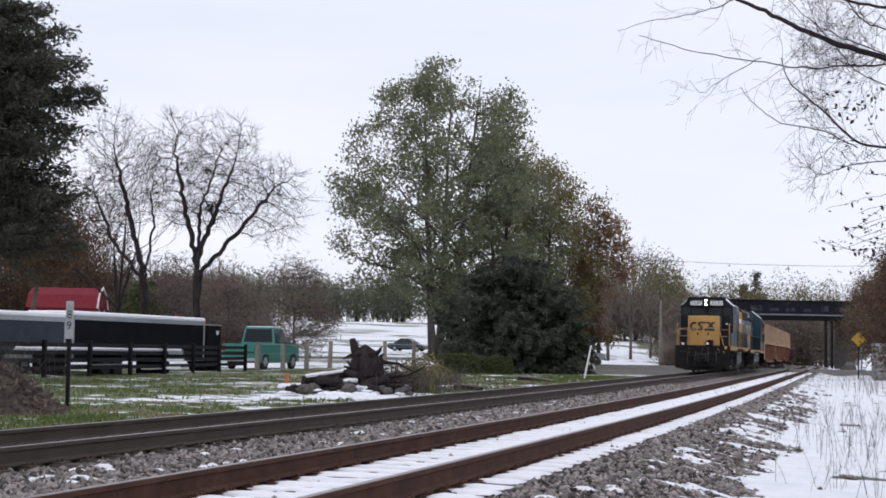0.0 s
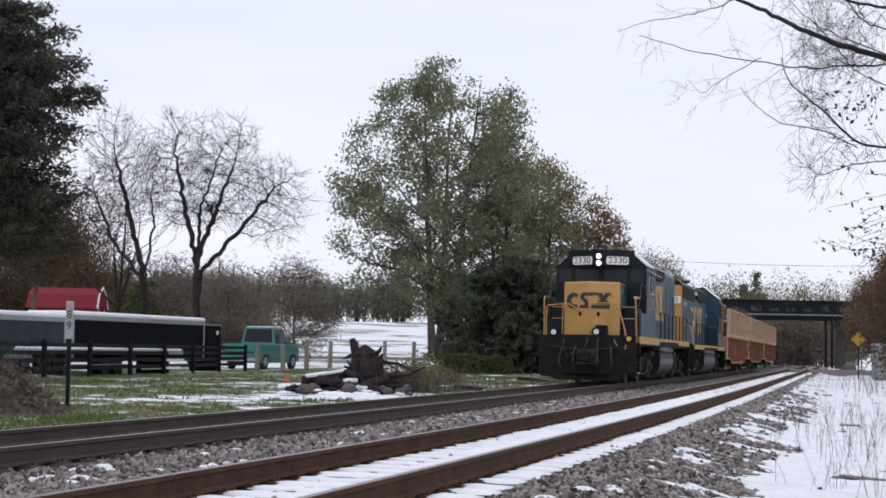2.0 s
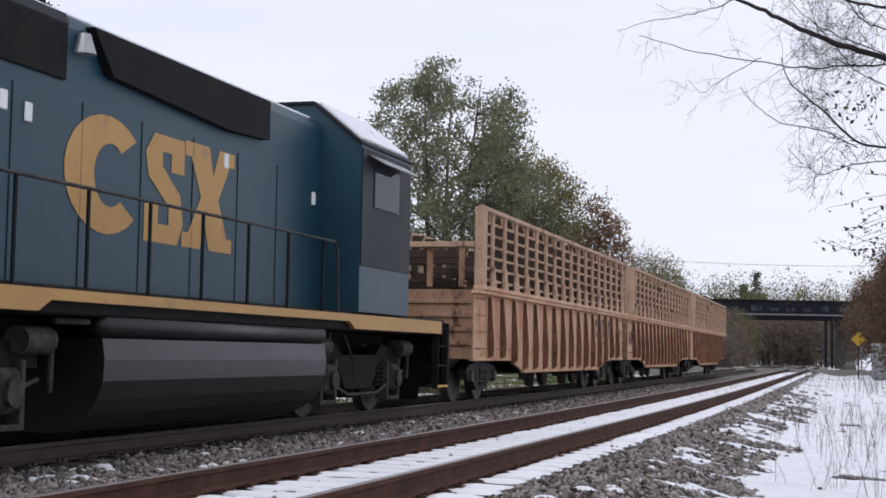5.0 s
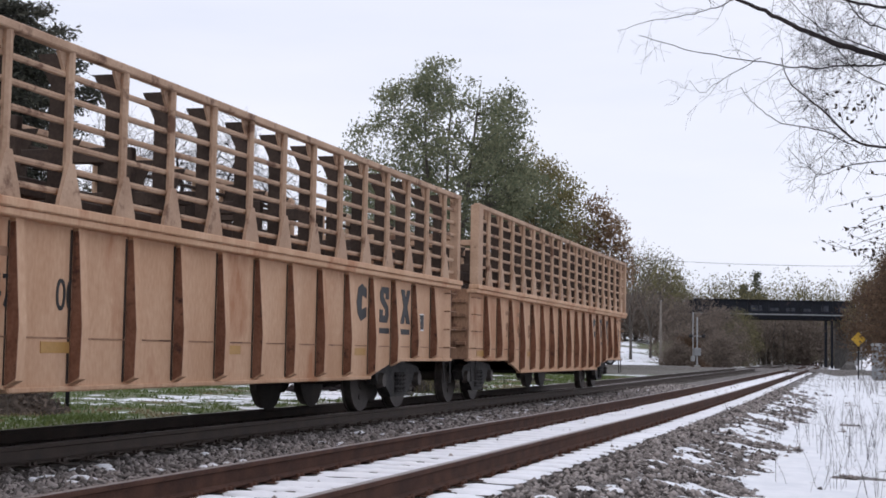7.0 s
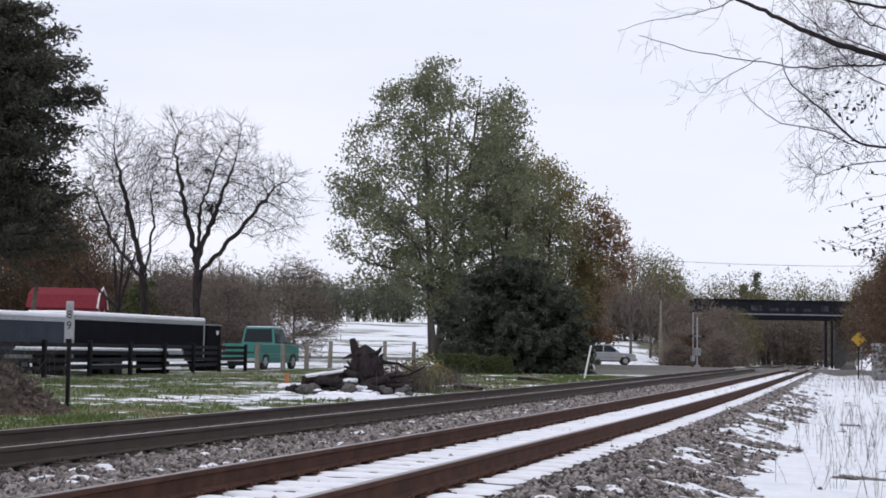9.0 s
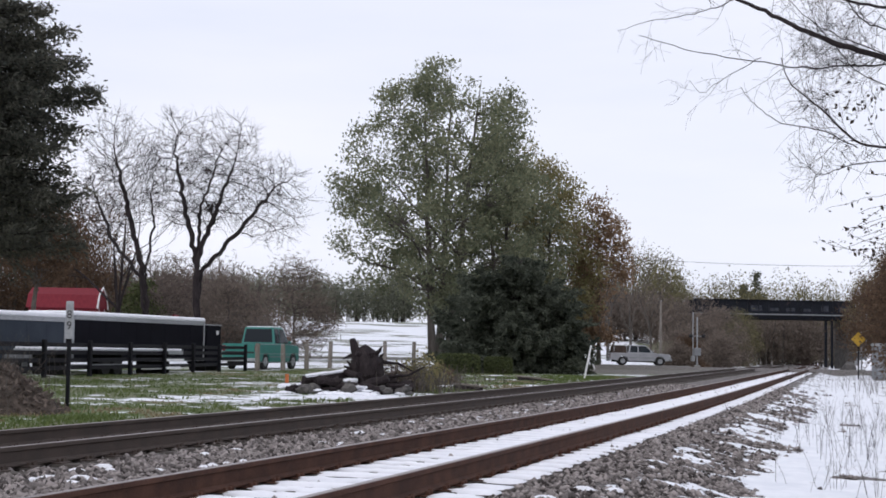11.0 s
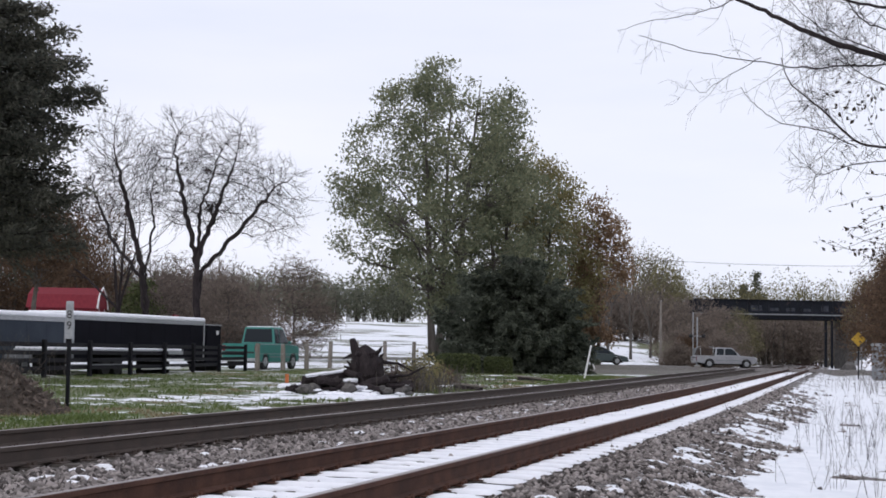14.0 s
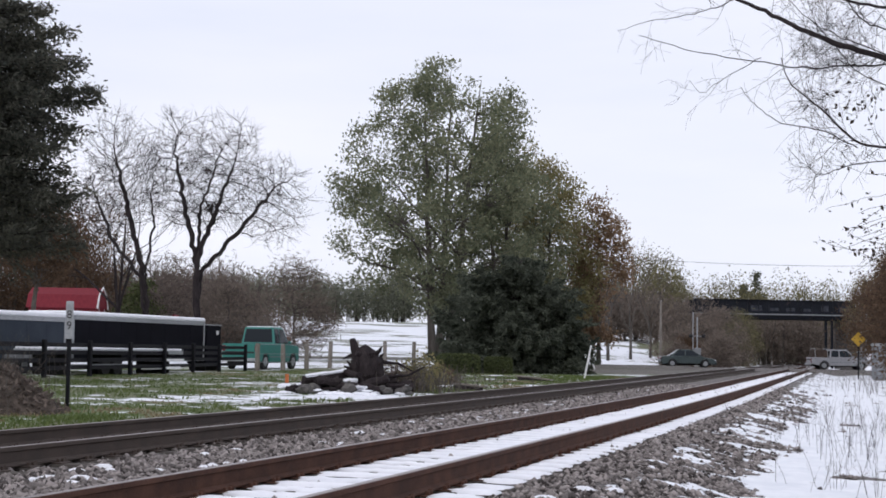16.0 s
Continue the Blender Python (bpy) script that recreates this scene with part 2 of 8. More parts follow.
# ---- mesh building ----
class Shape:
    """Collects simple solids into one mesh."""

    def __init__(self):
        self.v, self.f = [], []

    def add(self, verts, faces):
        o = len(self.v)
        self.v += [tuple(p) for p in verts]
        self.f += [tuple(i + o for i in f) for f in faces]
        return self

    def box(self, x0, x1, y0, y1, z0, z1, ch=0.0):
        """A box between two corners, its edges cut by ch."""
        c = min(ch, 0.45 * min(x1 - x0, y1 - y0, z1 - z0))
        if c <= 0:
            vs = [(x, y, z) for x in (x0, x1) for y in (y0, y1) for z in (z0, z1)]
            return self.add(vs, [(0, 1, 3, 2), (4, 6, 7, 5), (0, 4, 5, 1), (2, 3, 7, 6), (0, 2, 6, 4), (1, 5, 7, 3)])
        vs, ix = [], {}
        X, Y, Z = (x0, x1), (y0, y1), (z0, z1)
        for i in (0, 1):
            for j in (0, 1):
                for k in (0, 1):
                    sx, sy, sz = (1 - 2 * i), (1 - 2 * j), (1 - 2 * k)
                    for a in range(3):
                        ix[i, j, k, a] = len(vs)
                        vs.append((X[i] + (0 if a == 0 else sx * c), Y[j] + (0 if a == 1 else sy * c), Z[k] + (0 if a == 2 else sz * c)))
        fs = []
        for i in (0, 1):
            o = [(0, 0), (0, 1), (1, 1), (1, 0)]
            o = o if i == 0 else o[::-1]
            fs.append(tuple(ix[i, j, k, 0] for j, k in o))
            fs.append(tuple(ix[j, i, k, 1] for j, k in o[::-1]))
            fs.append(tuple(ix[j, k, i, 2] for j, k in o))
        for j in (0, 1):
            for k in (0, 1):
                fs.append((ix[0, j, k, 1], ix[1, j, k, 1], ix[1, j, k, 2], ix[0, j, k, 2]))
                fs.append((ix[j, 0, k, 0], ix[j, 1, k, 0], ix[j, 1, k, 2], ix[j, 0, k, 2]))
                fs.append((ix[j, k, 0, 0], ix[j, k, 1, 0], ix[j, k, 1, 1], ix[j, k, 0, 1]))
        for i in (0, 1):
            for j in (0, 1):
                for k in (0, 1):
                    fs.append((ix[i, j, k, 0], ix[i, j, k, 1], ix[i, j, k, 2]))
        return self.add(vs, fs)

    def prism(self, poly, axis, a, b):
        """A polygon in the plane across axis, drawn out from a to b. The polygon's pairs are the other two axes in order."""
        n = len(poly)

        def at(p, t):
            return {"x": (t, p[0], p[1]), "y": (p[0], t, p[1]), "z": (p[0], p[1], t)}[axis]
        vs = [at(p, a) for p in poly] + [at(p, b) for p in poly]
        return self.add(vs, [tuple(range(n))[::-1], tuple(range(n, 2 * n))] + [(i, (i + 1) % n, n + (i + 1) % n, n + i) for i in range(n)])

    def tube(self, pts, radii, n=6, caps=True):
        """A round tube along points; radii one number or one for each point."""
        pts = [Vector(p) for p in pts]
        if not hasattr(radii, "__len__"):
            radii = [radii] * len(pts)
        vs, fs = [], []
        d0 = (pts[1] - pts[0]).normalized()
        side = d0.cross(Vector((0, 0, 1)) if abs(d0.z) < 0.9 else Vector((1, 0, 0))).normalized()
        for i, p in enumerate(pts):
            d = (pts[min(i + 1, len(pts) - 1)] - pts[max(i - 1, 0)]).normalized()
            side = (side - d * side.dot(d)).normalized()
            up = d.cross(side)
            for k in range(n):
                a = 2 * math.pi * k / n
                vs.append(p + (side * math.cos(a) + up * math.sin(a)) * radii[i])
        for i in range(len(pts) - 1):
            for k in range(n):
                fs.append((i * n + k, i * n + (k + 1) % n, (i + 1) * n + (k + 1) % n, (i + 1) * n + k))
        if caps:
            fs.append(tuple(range(n))[::-1])
            fs.append(tuple(range((len(pts) - 1) * n, len(pts) * n)))
        return self.add(vs, fs)

    def mesh(self, name, smooth=False):
        me = bpy.data.meshes.new(name)
        me.from_pydata(self.v, [], self.f)
        bm = bmesh.new()
        bm.from_mesh(me)
        bmesh.ops.recalc_face_normals(bm, faces=bm.faces)
        bm.to_mesh(me)
        bm.free()
        if smooth:
            me.polygons.foreach_set("use_smooth", [True] * len(me.polygons))
        return me


def part(name, shape, material, parent=None, label="", smooth=False, m=None):
    """One mesh object under a thing or under a part."""
    me = shape.mesh(name, smooth) if isinstance(shape, Shape) else shape
    if material is not None and not me.materials:
        me.materials.append(material)
    ob = new(name, me)
    if parent is not None:
        ob.parent = parent
    if m is not None:
        ob.matrix_basis = m
    if label:
        tagged(ob, label)
    return ob


def thing(name, m, label, category, group="", kind=""):
    """An empty at a thing's base that carries its parts."""
    ob = new(name)
    ob.empty_display_size = 0.2
    ob.matrix_basis = m
    return tagged(ob, label, category, group, kind)


def arrays_mesh(name, verts, faces, material, smooth=False):
    """A mesh from numpy arrays; all faces have the same number of corners."""
    verts, faces = np.asarray(verts, dtype=np.float32), np.asarray(faces, dtype=np.int32)
    me = bpy.data.meshes.new(name)
    k = faces.shape[1]
    me.vertices.add(len(verts))
    me.vertices.foreach_set("co", verts.ravel())
    me.loops.add(faces.size)
    me.loops.foreach_set("vertex_index", faces.ravel())
    me.polygons.add(len(faces))
    me.polygons.foreach_set("loop_start", np.arange(0, faces.size, k, dtype=np.int32))
    if smooth:
        me.polygons.foreach_set("use_smooth", np.ones(len(faces), dtype=bool))
    me.update(calc_edges=True)
    me.validate()
    if material is not None:
        me.materials.append(material)
    return me


def lettering(text, size, material, parent, m, name="lettering", squeeze=1.0, depth=0.004):
    """Built-in font, as a mesh, centred on m and facing its +z."""
    cu = bpy.data.curves.new("letters", "FONT")
    cu.body, cu.size, cu.align_x, cu.align_y, cu.extrude = text, size, "CENTER", "CENTER", depth
    ob = new("letters", cu)
    bpy.context.view_layer.update()
    me = bpy.data.meshes.new_from_object(ob.evaluated_get(bpy.context.evaluated_depsgraph_get()))
    bpy.data.objects.remove(ob)
    me.transform(Matrix.Diagonal((squeeze, 1, 1, 1)))
    me.materials.clear()
    return part(name, me, material, parent, m=m)


# ---- the railway's line: distance s along it, offset e to its right ----
S_GRID = np.arange(-260, 900, 0.5)
CURVE = np.interp(S_GRID, [-260, 29, 65, 140, 175, 900], [0.00068, 0.00068, -0.00005, -0.00005, 0.0013, 0.0013])
TURN = -np.concatenate([[0], np.cumsum((CURVE[1:] + CURVE[:-1]) / 2 * 0.5)])
ZERO = int(np.argmin(abs(S_GRID)))
TURN += 0.30251 - TURN[ZERO]
LINE_X = np.concatenate([[0], np.cumsum(np.sin((TURN[1:] + TURN[:-1]) / 2) * 0.5)])
LINE_Y = np.concatenate([[0], np.cumsum(np.cos((TURN[1:] + TURN[:-1]) / 2) * 0.5)])
LINE_X += -4.492 - LINE_X[ZERO]
LINE_Y += -LINE_Y[ZERO]
FAR = -4.113


def on_line(s, e=0.0):
    x, y, a = (np.interp(s, S_GRID, g) for g in (LINE_X, LINE_Y, TURN))
    return x + e * np.cos(a), y - e * np.sin(a)


def to_line(x, y):
    i = int(np.argmin((LINE_X - x) ** 2 + (LINE_Y - y) ** 2))
    a = TURN[i]
    dx, dy = x - LINE_X[i], y - LINE_Y[i]
    return S_GRID[i] + dx * math.sin(a) + dy * math.cos(a), dx * math.cos(a) - dy * math.sin(a)


def ease(v, a, b):
    t = np.clip((np.asarray(v, dtype=float) - a) / (b - a), 0, 1)
    return t * t * (3 - 2 * t)


PROFILE_E = [-400, -7.6, -6.6, -5.6, -5.35, -2.8, -2.05, -1.4, 1.4, 1.7, 2.9, 4.2, 9, 25, 400]
PROFILE_Z = [-0.22, -0.26, -0.34, -0.235, -0.225, -0.225, -0.25, -0.245, -0.245, -0.26, -0.50, -0.52, -0.45, -0.2, 0.4]
ROAD_Y = 119.0


def land(s, e, x, y):
    """Height of the ground; numpy arrays or numbers."""
    z = np.interp(e, PROFILE_E, PROFILE_Z)
    away = ease(-e, 9, 26)
    start = 80 + 45 * ease(x, 0, 14)
    rise = 0.0135 * np.clip(y - start, 0, 85) + 0.042 * np.clip(y - 168, 0, 150) + 0.012 * np.clip(y - 318, 0, 400)
    z = z + away * rise
    right = ease(e, 10, 40)
    z = z + right * 0.02 * np.clip(y - 60, 0, 400)
    # embankments of the overbridge
    bank = 6.4 * np.clip(1 - (np.abs(y - 194 - 0.02 * x) - 5) / 9, 0, 1)
    bank = bank * ease(x, 27, 36)
    gap = np.clip(np.maximum((-e - 14.5) / 7, (e - 6) / 5), 0, 1)
    z = z + bank * gap
    # crossing road
    road = ease(4.6 - np.abs(y - ROAD_Y), 0, 1.6) * ease(x, -40, 5)
    flat = np.where(np.abs(e + 2) < 7, -0.02, np.where(e > 0, -0.05, 0.08))
    return z * (1 - road) + flat * road


def land_at(x, y):
    s, e = to_line(x, y)
    return float(land(s, e, x, y))
# ---- ground: one sheet in the line's own net ----
def steps(marks):
    """Grid lines with given spacings: (from, to, first step, last step)."""
    out = []
    for a, b, d0, d1 in marks:
        t = a
        while t < b - 1e-6:
            out.append(t)
            t += d0 + (d1 - d0) * (t - a) / (b - a)
    return np.array(out + [marks[-1][1]])


def fractal(x, y, scale, seed, octaves=4):
    """Soft random field, about -1 to 1, from turned sine sums and value noise."""
    rng = np.random.RandomState(seed)
    table = rng.rand(256, 256)
    out, amp, tot = np.zeros_like(x, dtype=float), 1.0, 0.0
    for o in range(octaves):
        u, v = x * scale + 37.3 * o, y * scale + 11.7 * o
        i, j = np.floor(u).astype(int), np.floor(v).astype(int)
        fu, fv = u - i, v - j
        fu, fv = fu * fu * (3 - 2 * fu), fv * fv * (3 - 2 * fv)
        g = lambda a, b: table[a % 256, b % 256]
        out += amp * ((g(i, j) * (1 - fu) + g(i + 1, j) * fu) * (1 - fv) + (g(i, j + 1) * (1 - fu) + g(i + 1, j + 1) * fu) * fv)
        tot += amp
        amp *= 0.55
        scale *= 2.1
    return (out / tot - 0.5) * 2


def cover_of(s, e, x, y):
    """How much snow, grass and gravel lies at a place (0 to 1 each)."""
    patch = fractal(x, y, 0.9, 5, 5)
    wide = fractal(x, y, 0.16, 8, 3)
    lump = fractal(x, y, 2.6, 12, 3)
    snow = np.zeros_like(x)
    # shoulder and path beside the near track
    snow = np.where(e > 4.8, 0.92 + 0.15 * wide, snow)
    crumb = fractal(x, y, 5.5, 14, 3)
    rim = 3.0 + 0.6 * fractal(x, y, 0.35, 17, 3)
    bed = 0.43 + 0.008 * np.clip(s - 14, 0, 30) + 0.42 * patch + 0.34 * lump + 0.40 * crumb - 0.45 * ease(1.9 - e, 0, 0.4)
    snow = np.where((e > 1.25) & (e <= 4.8), bed + (0.95 - bed) * ease(e, rim - 0.35, rim + 0.15), snow)
    tuft = fractal(x, y, 0.8, 19, 4)
    snow = np.where((e > 3.6), snow - 0.9 * ease(tuft, 0.30, 0.48), snow)
    snow = np.where(np.abs(e) <= 1.25, 0.02 + 0.25 * lump + 0.004 * np.clip(s - 20, 0, 100), snow)
    snow = np.where((e < -1.25) & (e > -2.9), 0.0 + 0.3 * patch + 0.25 * lump, snow)
    snow = np.where((e <= -2.9) & (e > -6.2), 0.0, snow)
    # yard beyond the far track
    yard = 0.32 + 0.80 * fractal(x, y, 2.6, 21, 4) + 0.50 * fractal(x, y, 0.30, 23, 3) + 0.2 * lump
    yard = yard + 0.25 * ease(np.abs(x + 3.2), 4, 0) * ease(np.abs(y - 38), 8, 3)
    yard = yard - 0.35 * ease(x, 2, 12) * ease(y, 100, 60)
    field = 0.62 + 0.35 * wide + 0.3 * patch
    far = ease(y, 76, 92)
    left = yard * (1 - far) + field * far
    snow = np.where(e <= -6.2, left, snow)
    hill = np.maximum(ease(y, 300, 340), ease(-np.abs(y - 194), -22, -14) * ease(x, 26, 32) * (e < -8))
    snow = snow * (1 - hill)
    road = ease(5.2 - np.abs(y - ROAD_Y), 0, 1.2) * ease(x, -50, -10)
    snow = snow * (1 - 0.9 * road)
    apron = ease(x, 7, 11) * ease(-x, -34, -28) * ease(y, 84, 92) * ease(-y, -131, -127) * (e < -5.5)
    snow = snow * (1 - 0.92 * apron)
    grass = np.where(e < -6.6, 0.75 + 0.5 * wide, np.where(e > 4.6, 0.35, 0.0))
    gravel = np.where((e > -6.6) & (e < 4.3), 1.0, 0.0)
    gravel = np.maximum(gravel, np.maximum(road * 0.9, apron * 0.85))
    return [np.clip(c, 0, 1) for c in (snow, grass, gravel)]


def build_ground():
    S = steps([(-250, -20, 12, 4), (-20, 6, 1.5, 0.4), (6, 30, 0.10, 0.16), (30, 70, 0.16, 0.5), (70, 220, 0.5, 2.5), (220, 850, 3, 40)])
    E = steps([(-420, -60, 40, 4), (-60, -8, 2.0, 0.35), (-8, -2.9, 0.35, 0.12), (-2.9, 6, 0.09, 0.12), (6, 40, 0.2, 3), (40, 420, 4, 60)])
    s, e = np.meshgrid(S, E, indexing="ij")
    x, y = on_line(s, e)
    z = land(s, e, x, y)
    snow, grass, gravel = cover_of(s, e, x, y)
    rough = fractal(x, y, 6.0, 3, 3)
    z = z + gravel * 0.025 * rough + (1 - gravel) * 0.05 * fractal(x, y, 0.5, 4, 4) * ease(np.abs(e + 2), 5, 9)
    z = z + 0.03 * ease(snow, 0.45, 0.8) * (np.abs(e) > 1.25) * ease(-np.abs(y - ROAD_Y), -9, -6.5) * 0 + 0.025 * ease(snow, 0.4, 0.75) * (e > 1.25)
    ns, ne = s.shape
    idx = np.arange(ns * ne).reshape(ns, ne)
    f = np.stack([idx[:-1, :-1], idx[1:, :-1], idx[1:, 1:], idx[:-1, 1:]], -1).reshape(-1, 4)[:, ::-1]
    me = arrays_mesh("ground", np.stack([x, y, z], -1).reshape(-1, 3), f, terrain_material(), smooth=True)
    att = me.color_attributes.new("cover", "FLOAT_COLOR", "POINT")
    cols = np.stack([snow, grass, gravel, np.ones_like(snow)], -1).reshape(-1, 4).astype(np.float32)
    att.data.foreach_set("color", cols.ravel())
    tagged(new("ground", me), "patchy snow over grass and gravel beside the railway", "ground", kind="structure")


build_ground()


def rail_strip(name, s0, s1, e, profile, material, label, parent):
    """A rail's cross-section drawn along the line."""
    ss = np.concatenate([np.arange(s0, 60, 1.0), np.arange(60, s1, 4.0)])
    vs = []
    for s in ss:
        for pe, pz in profile:
            x, y = on_line(s, e + pe)
            vs.append((float(x), float(y), pz))
    n = len(profile)
    fs = [(i * n + k, i * n + (k + 1) % n, (i + 1) * n + (k + 1) % n, (i + 1) * n + k) for i in range(len(ss) - 1) for k in range(n)]
    sh = Shape().add(vs, fs)
    return part(name, sh, material, parent, label)


RAIL = [(-0.036, -0.004), (-0.036, -0.04), (-0.01, -0.05), (-0.009, -0.145), (-0.07, -0.165), (-0.07, -0.18), (0.07, -0.18), (0.07, -0.165), (0.009, -0.145), (0.01, -0.05), (0.036, -0.04), (0.036, -0.004)]
HEAD = [(-0.030, -0.006), (-0.024, 0.0), (0.024, 0.0), (0.030, -0.006)]


def tie_mesh(seed, length=2.6):
    """A sawn sleeper with worn, chamfered edges."""
    sh = Shape().box(-length / 2, length / 2, -0.115, 0.115, -0.18, 0.0, 0.018)
    return sh.mesh("tie")


def snow_cap_mesh(seed, x0=-1.28, x1=1.28):
    """Lumpy snow that lies along a sleeper, cut at the rails."""
    rng = np.random.RandomState(seed)
    sh = Shape()
    for a, b in ((x0, -0.86), (-0.66, 0.66), (0.86, x1)):
        n = max(4, int((b - a) / 0.09))
        vs, fs = [], []
        h = 0.015 + 0.010 * rng.rand(n + 1)
        w = 0.112 + 0.030 * rng.rand(n + 1)
        h[0] = h[-1] = 0.012
        w[0] = w[-1] = 0.09
        for i in range(n + 1):
            t = a + (b - a) * i / n
            for py, pz in ((-1, -0.03), (-0.85, 0.55), (-0.35, 1.0), (0.35, 1.0), (0.85, 0.55), (1, -0.03)):
                vs.append((t, py * w[i] + 0.009 * rng.randn(), pz * h[i] + (0.002 * rng.randn() if pz > 0 else -0.012)))
        for i in range(n):
            for k in range(5):
                fs.append((i * 6 + k, i * 6 + k + 1, (i + 1) * 6 + k + 1, (i + 1) * 6 + k))
        fs += [tuple(range(6)), tuple(range(n * 6, n * 6 + 6))[::-1]]
        sh.add(vs, fs)
    return sh.mesh("snow_cap", smooth=True)


def build_track(name, e, label, web, snowy):
    tr = thing(name, pose(0, 0, 0), label, "railway track", kind="structure")
    for side, off in (("near", 0.7525), ("far", -0.7525)):
        rail_strip("rail", -230, 420, e + off, RAIL, web, "", tr)
        rail_strip("rail_head", -230, 420, e + off, HEAD, M["rail_head"], "bright worn running surface of the rail", tr)
    meshes = [tie_mesh(i) for i in range(2)]
    for me in meshes:
        me.materials.append(M["tie"])
    caps = [snow_cap_mesh(50 + i) for i in range(7)]
    for me in caps:
        me.materials.append(M["snow"])
    plate = Shape()
    for off in (-0.7525, 0.7525):
        plate.box(off - 0.17, off + 0.17, -0.09, 0.09, 0.0, 0.012, 0.003)
        for k in (-1, 1):
            plate.box(off + k * 0.105 - 0.016, off + k * 0.105 + 0.016, -0.05, -0.02, 0.01, 0.045, 0.004)
            plate.box(off + k * 0.105 - 0.016, off + k * 0.105 + 0.016, 0.03, 0.06, 0.01, 0.045, 0.004)
            plate.box(off + k * 0.085 - 0.02, off + k * 0.085 + 0.02, 0.095, 0.125, -0.02, 0.05, 0.006)
    plates = plate.mesh("tie_plate")
    plates.materials.append(web)
    rng = random.Random(int(e * 10) + 77)
    s, i = -20.0, 0
    while s < 128:
        x, y = on_line(s, e)
        a = -float(np.interp(s, S_GRID, TURN)) + rng.uniform(-0.012, 0.012)
        m = Matrix.Translation((float(x), float(y), -0.199 + rng.uniform(-0.006, 0.003))) @ Matrix.Rotation(a, 4, "Z")
        part("tie", meshes[i % 2], None, tr, m=m)
        if s < 60:
            part("tie_plate", plates, None, tr, m=m @ Matrix.Translation((0, 0, 0.002)))
        if snowy and s < 112:
            part("snow_cap", caps[rng.randrange(7)], None, tr, m=m @ Matrix.Translation((rng.uniform(-0.02, 0.02), 0, 0.003)))
        s += 0.5 + rng.uniform(-0.03, 0.03)
        i += 1
    return tr


build_track("railway_near", 0.0, "rusty rails on snow-covered wooden ties in stone ballast", M["rail_rust"], True)
build_track("railway_far", FAR, "dark rails on bare wooden ties in grey stone ballast", M["rail_dark"], False)


def build_stones():
    """Broken ballast stones on the bed and shoulders, thickest near the camera's stretch."""
    rng = np.random.RandomState(31)
    base = np.array([(1, 0, 0), (-1, 0, 0), (0, 1, 0), (0, -1, 0), (0, 0, 1), (0, 0, -1)], float)
    tri = np.array([(0, 2, 4), (2, 1, 4), (1, 3, 4), (3, 0, 4), (2, 0, 5), (1, 2, 5), (3, 1, 5), (0, 3, 5)])
    n = 120000
    s = 8 + 50 * rng.rand(n) ** 1.6
    band = rng.rand(n)
    e = np.where(band < 0.42, rng.uniform(-2.95, -1.3, n), np.where(band < 0.90, rng.uniform(1.2, 4.0, n), rng.uniform(-6.4, -5.3, n)))
    e2 = rng.rand(n)
    e = np.where(e2 < 0.06, rng.uniform(-1.2, 1.2, n), e)
    e = np.where((e2 > 0.06) & (e2 < 0.12), rng.uniform(-5.3, -2.9, n), e)
    x, y = on_line(s, e)
    z = land(s, e, x, y)
    snow, _, _ = cover_of(s, e, x, y)
    keep = (rng.rand(n) > np.where(e > 1.2, ease(snow, 0.35, 0.62), 0.85 * ease(snow, 0.4, 0.7))) & (s < 66)
    x, y, z, s = x[keep], y[keep], z[keep], s[keep]
    n = len(x)
    size = (0.014 + 0.028 * rng.rand(n) ** 2.0) * (1 + 0.012 * np.maximum(s - 15, 0))
    jit = base[None] * (0.75 + 0.5 * rng.rand(n, 6, 1)) + 0.25 * rng.randn(n, 6, 3)
    jit *= np.stack([0.8 + 0.6 * rng.rand(n), 0.8 + 0.6 * rng.rand(n), 0.6 + 0.4 * rng.rand(n)], -1)[:, None]
    a = rng.rand(n) * 6.283
    ca, sa = np.cos(a)[:, None], np.sin(a)[:, None]
    px = jit[..., 0] * ca - jit[..., 1] * sa
    py = jit[..., 0] * sa + jit[..., 1] * ca
    v = np.stack([px, py, jit[..., 2]], -1) * size[:, None, None] + np.stack([x, y, z + size * 0.45], -1)[:, None]
    f = (tri[None] + 6 * np.arange(n)[:, None, None]).reshape(-1, 3)
    m = M["stone"]
    nt = m.node_tree
    g = nt.nodes.new("ShaderNodeNewGeometry")
    ramp = nt.nodes.new("ShaderNodeValToRGB")
    ramp.color_ramp.elements[1].position = 0.95
    ramp.color_ramp.elements[0].color, ramp.color_ramp.elements[1].color = (0.032, 0.026, 0.024, 1), (0.36, 0.32, 0.30, 1)
    nt.links.new(g.outputs["Random Per Island"], ramp.inputs[0])
    nt.links.new(ramp.outputs[0], nt.nodes["Principled BSDF"].inputs["Base Color"])
    ob = new("ballast_stones", arrays_mesh("ballast_stones", v.reshape(-1, 3), f, m))
    tagged(ob, "broken grey ballast stones beside the rails", "gravel", kind="stuff")


build_stones()


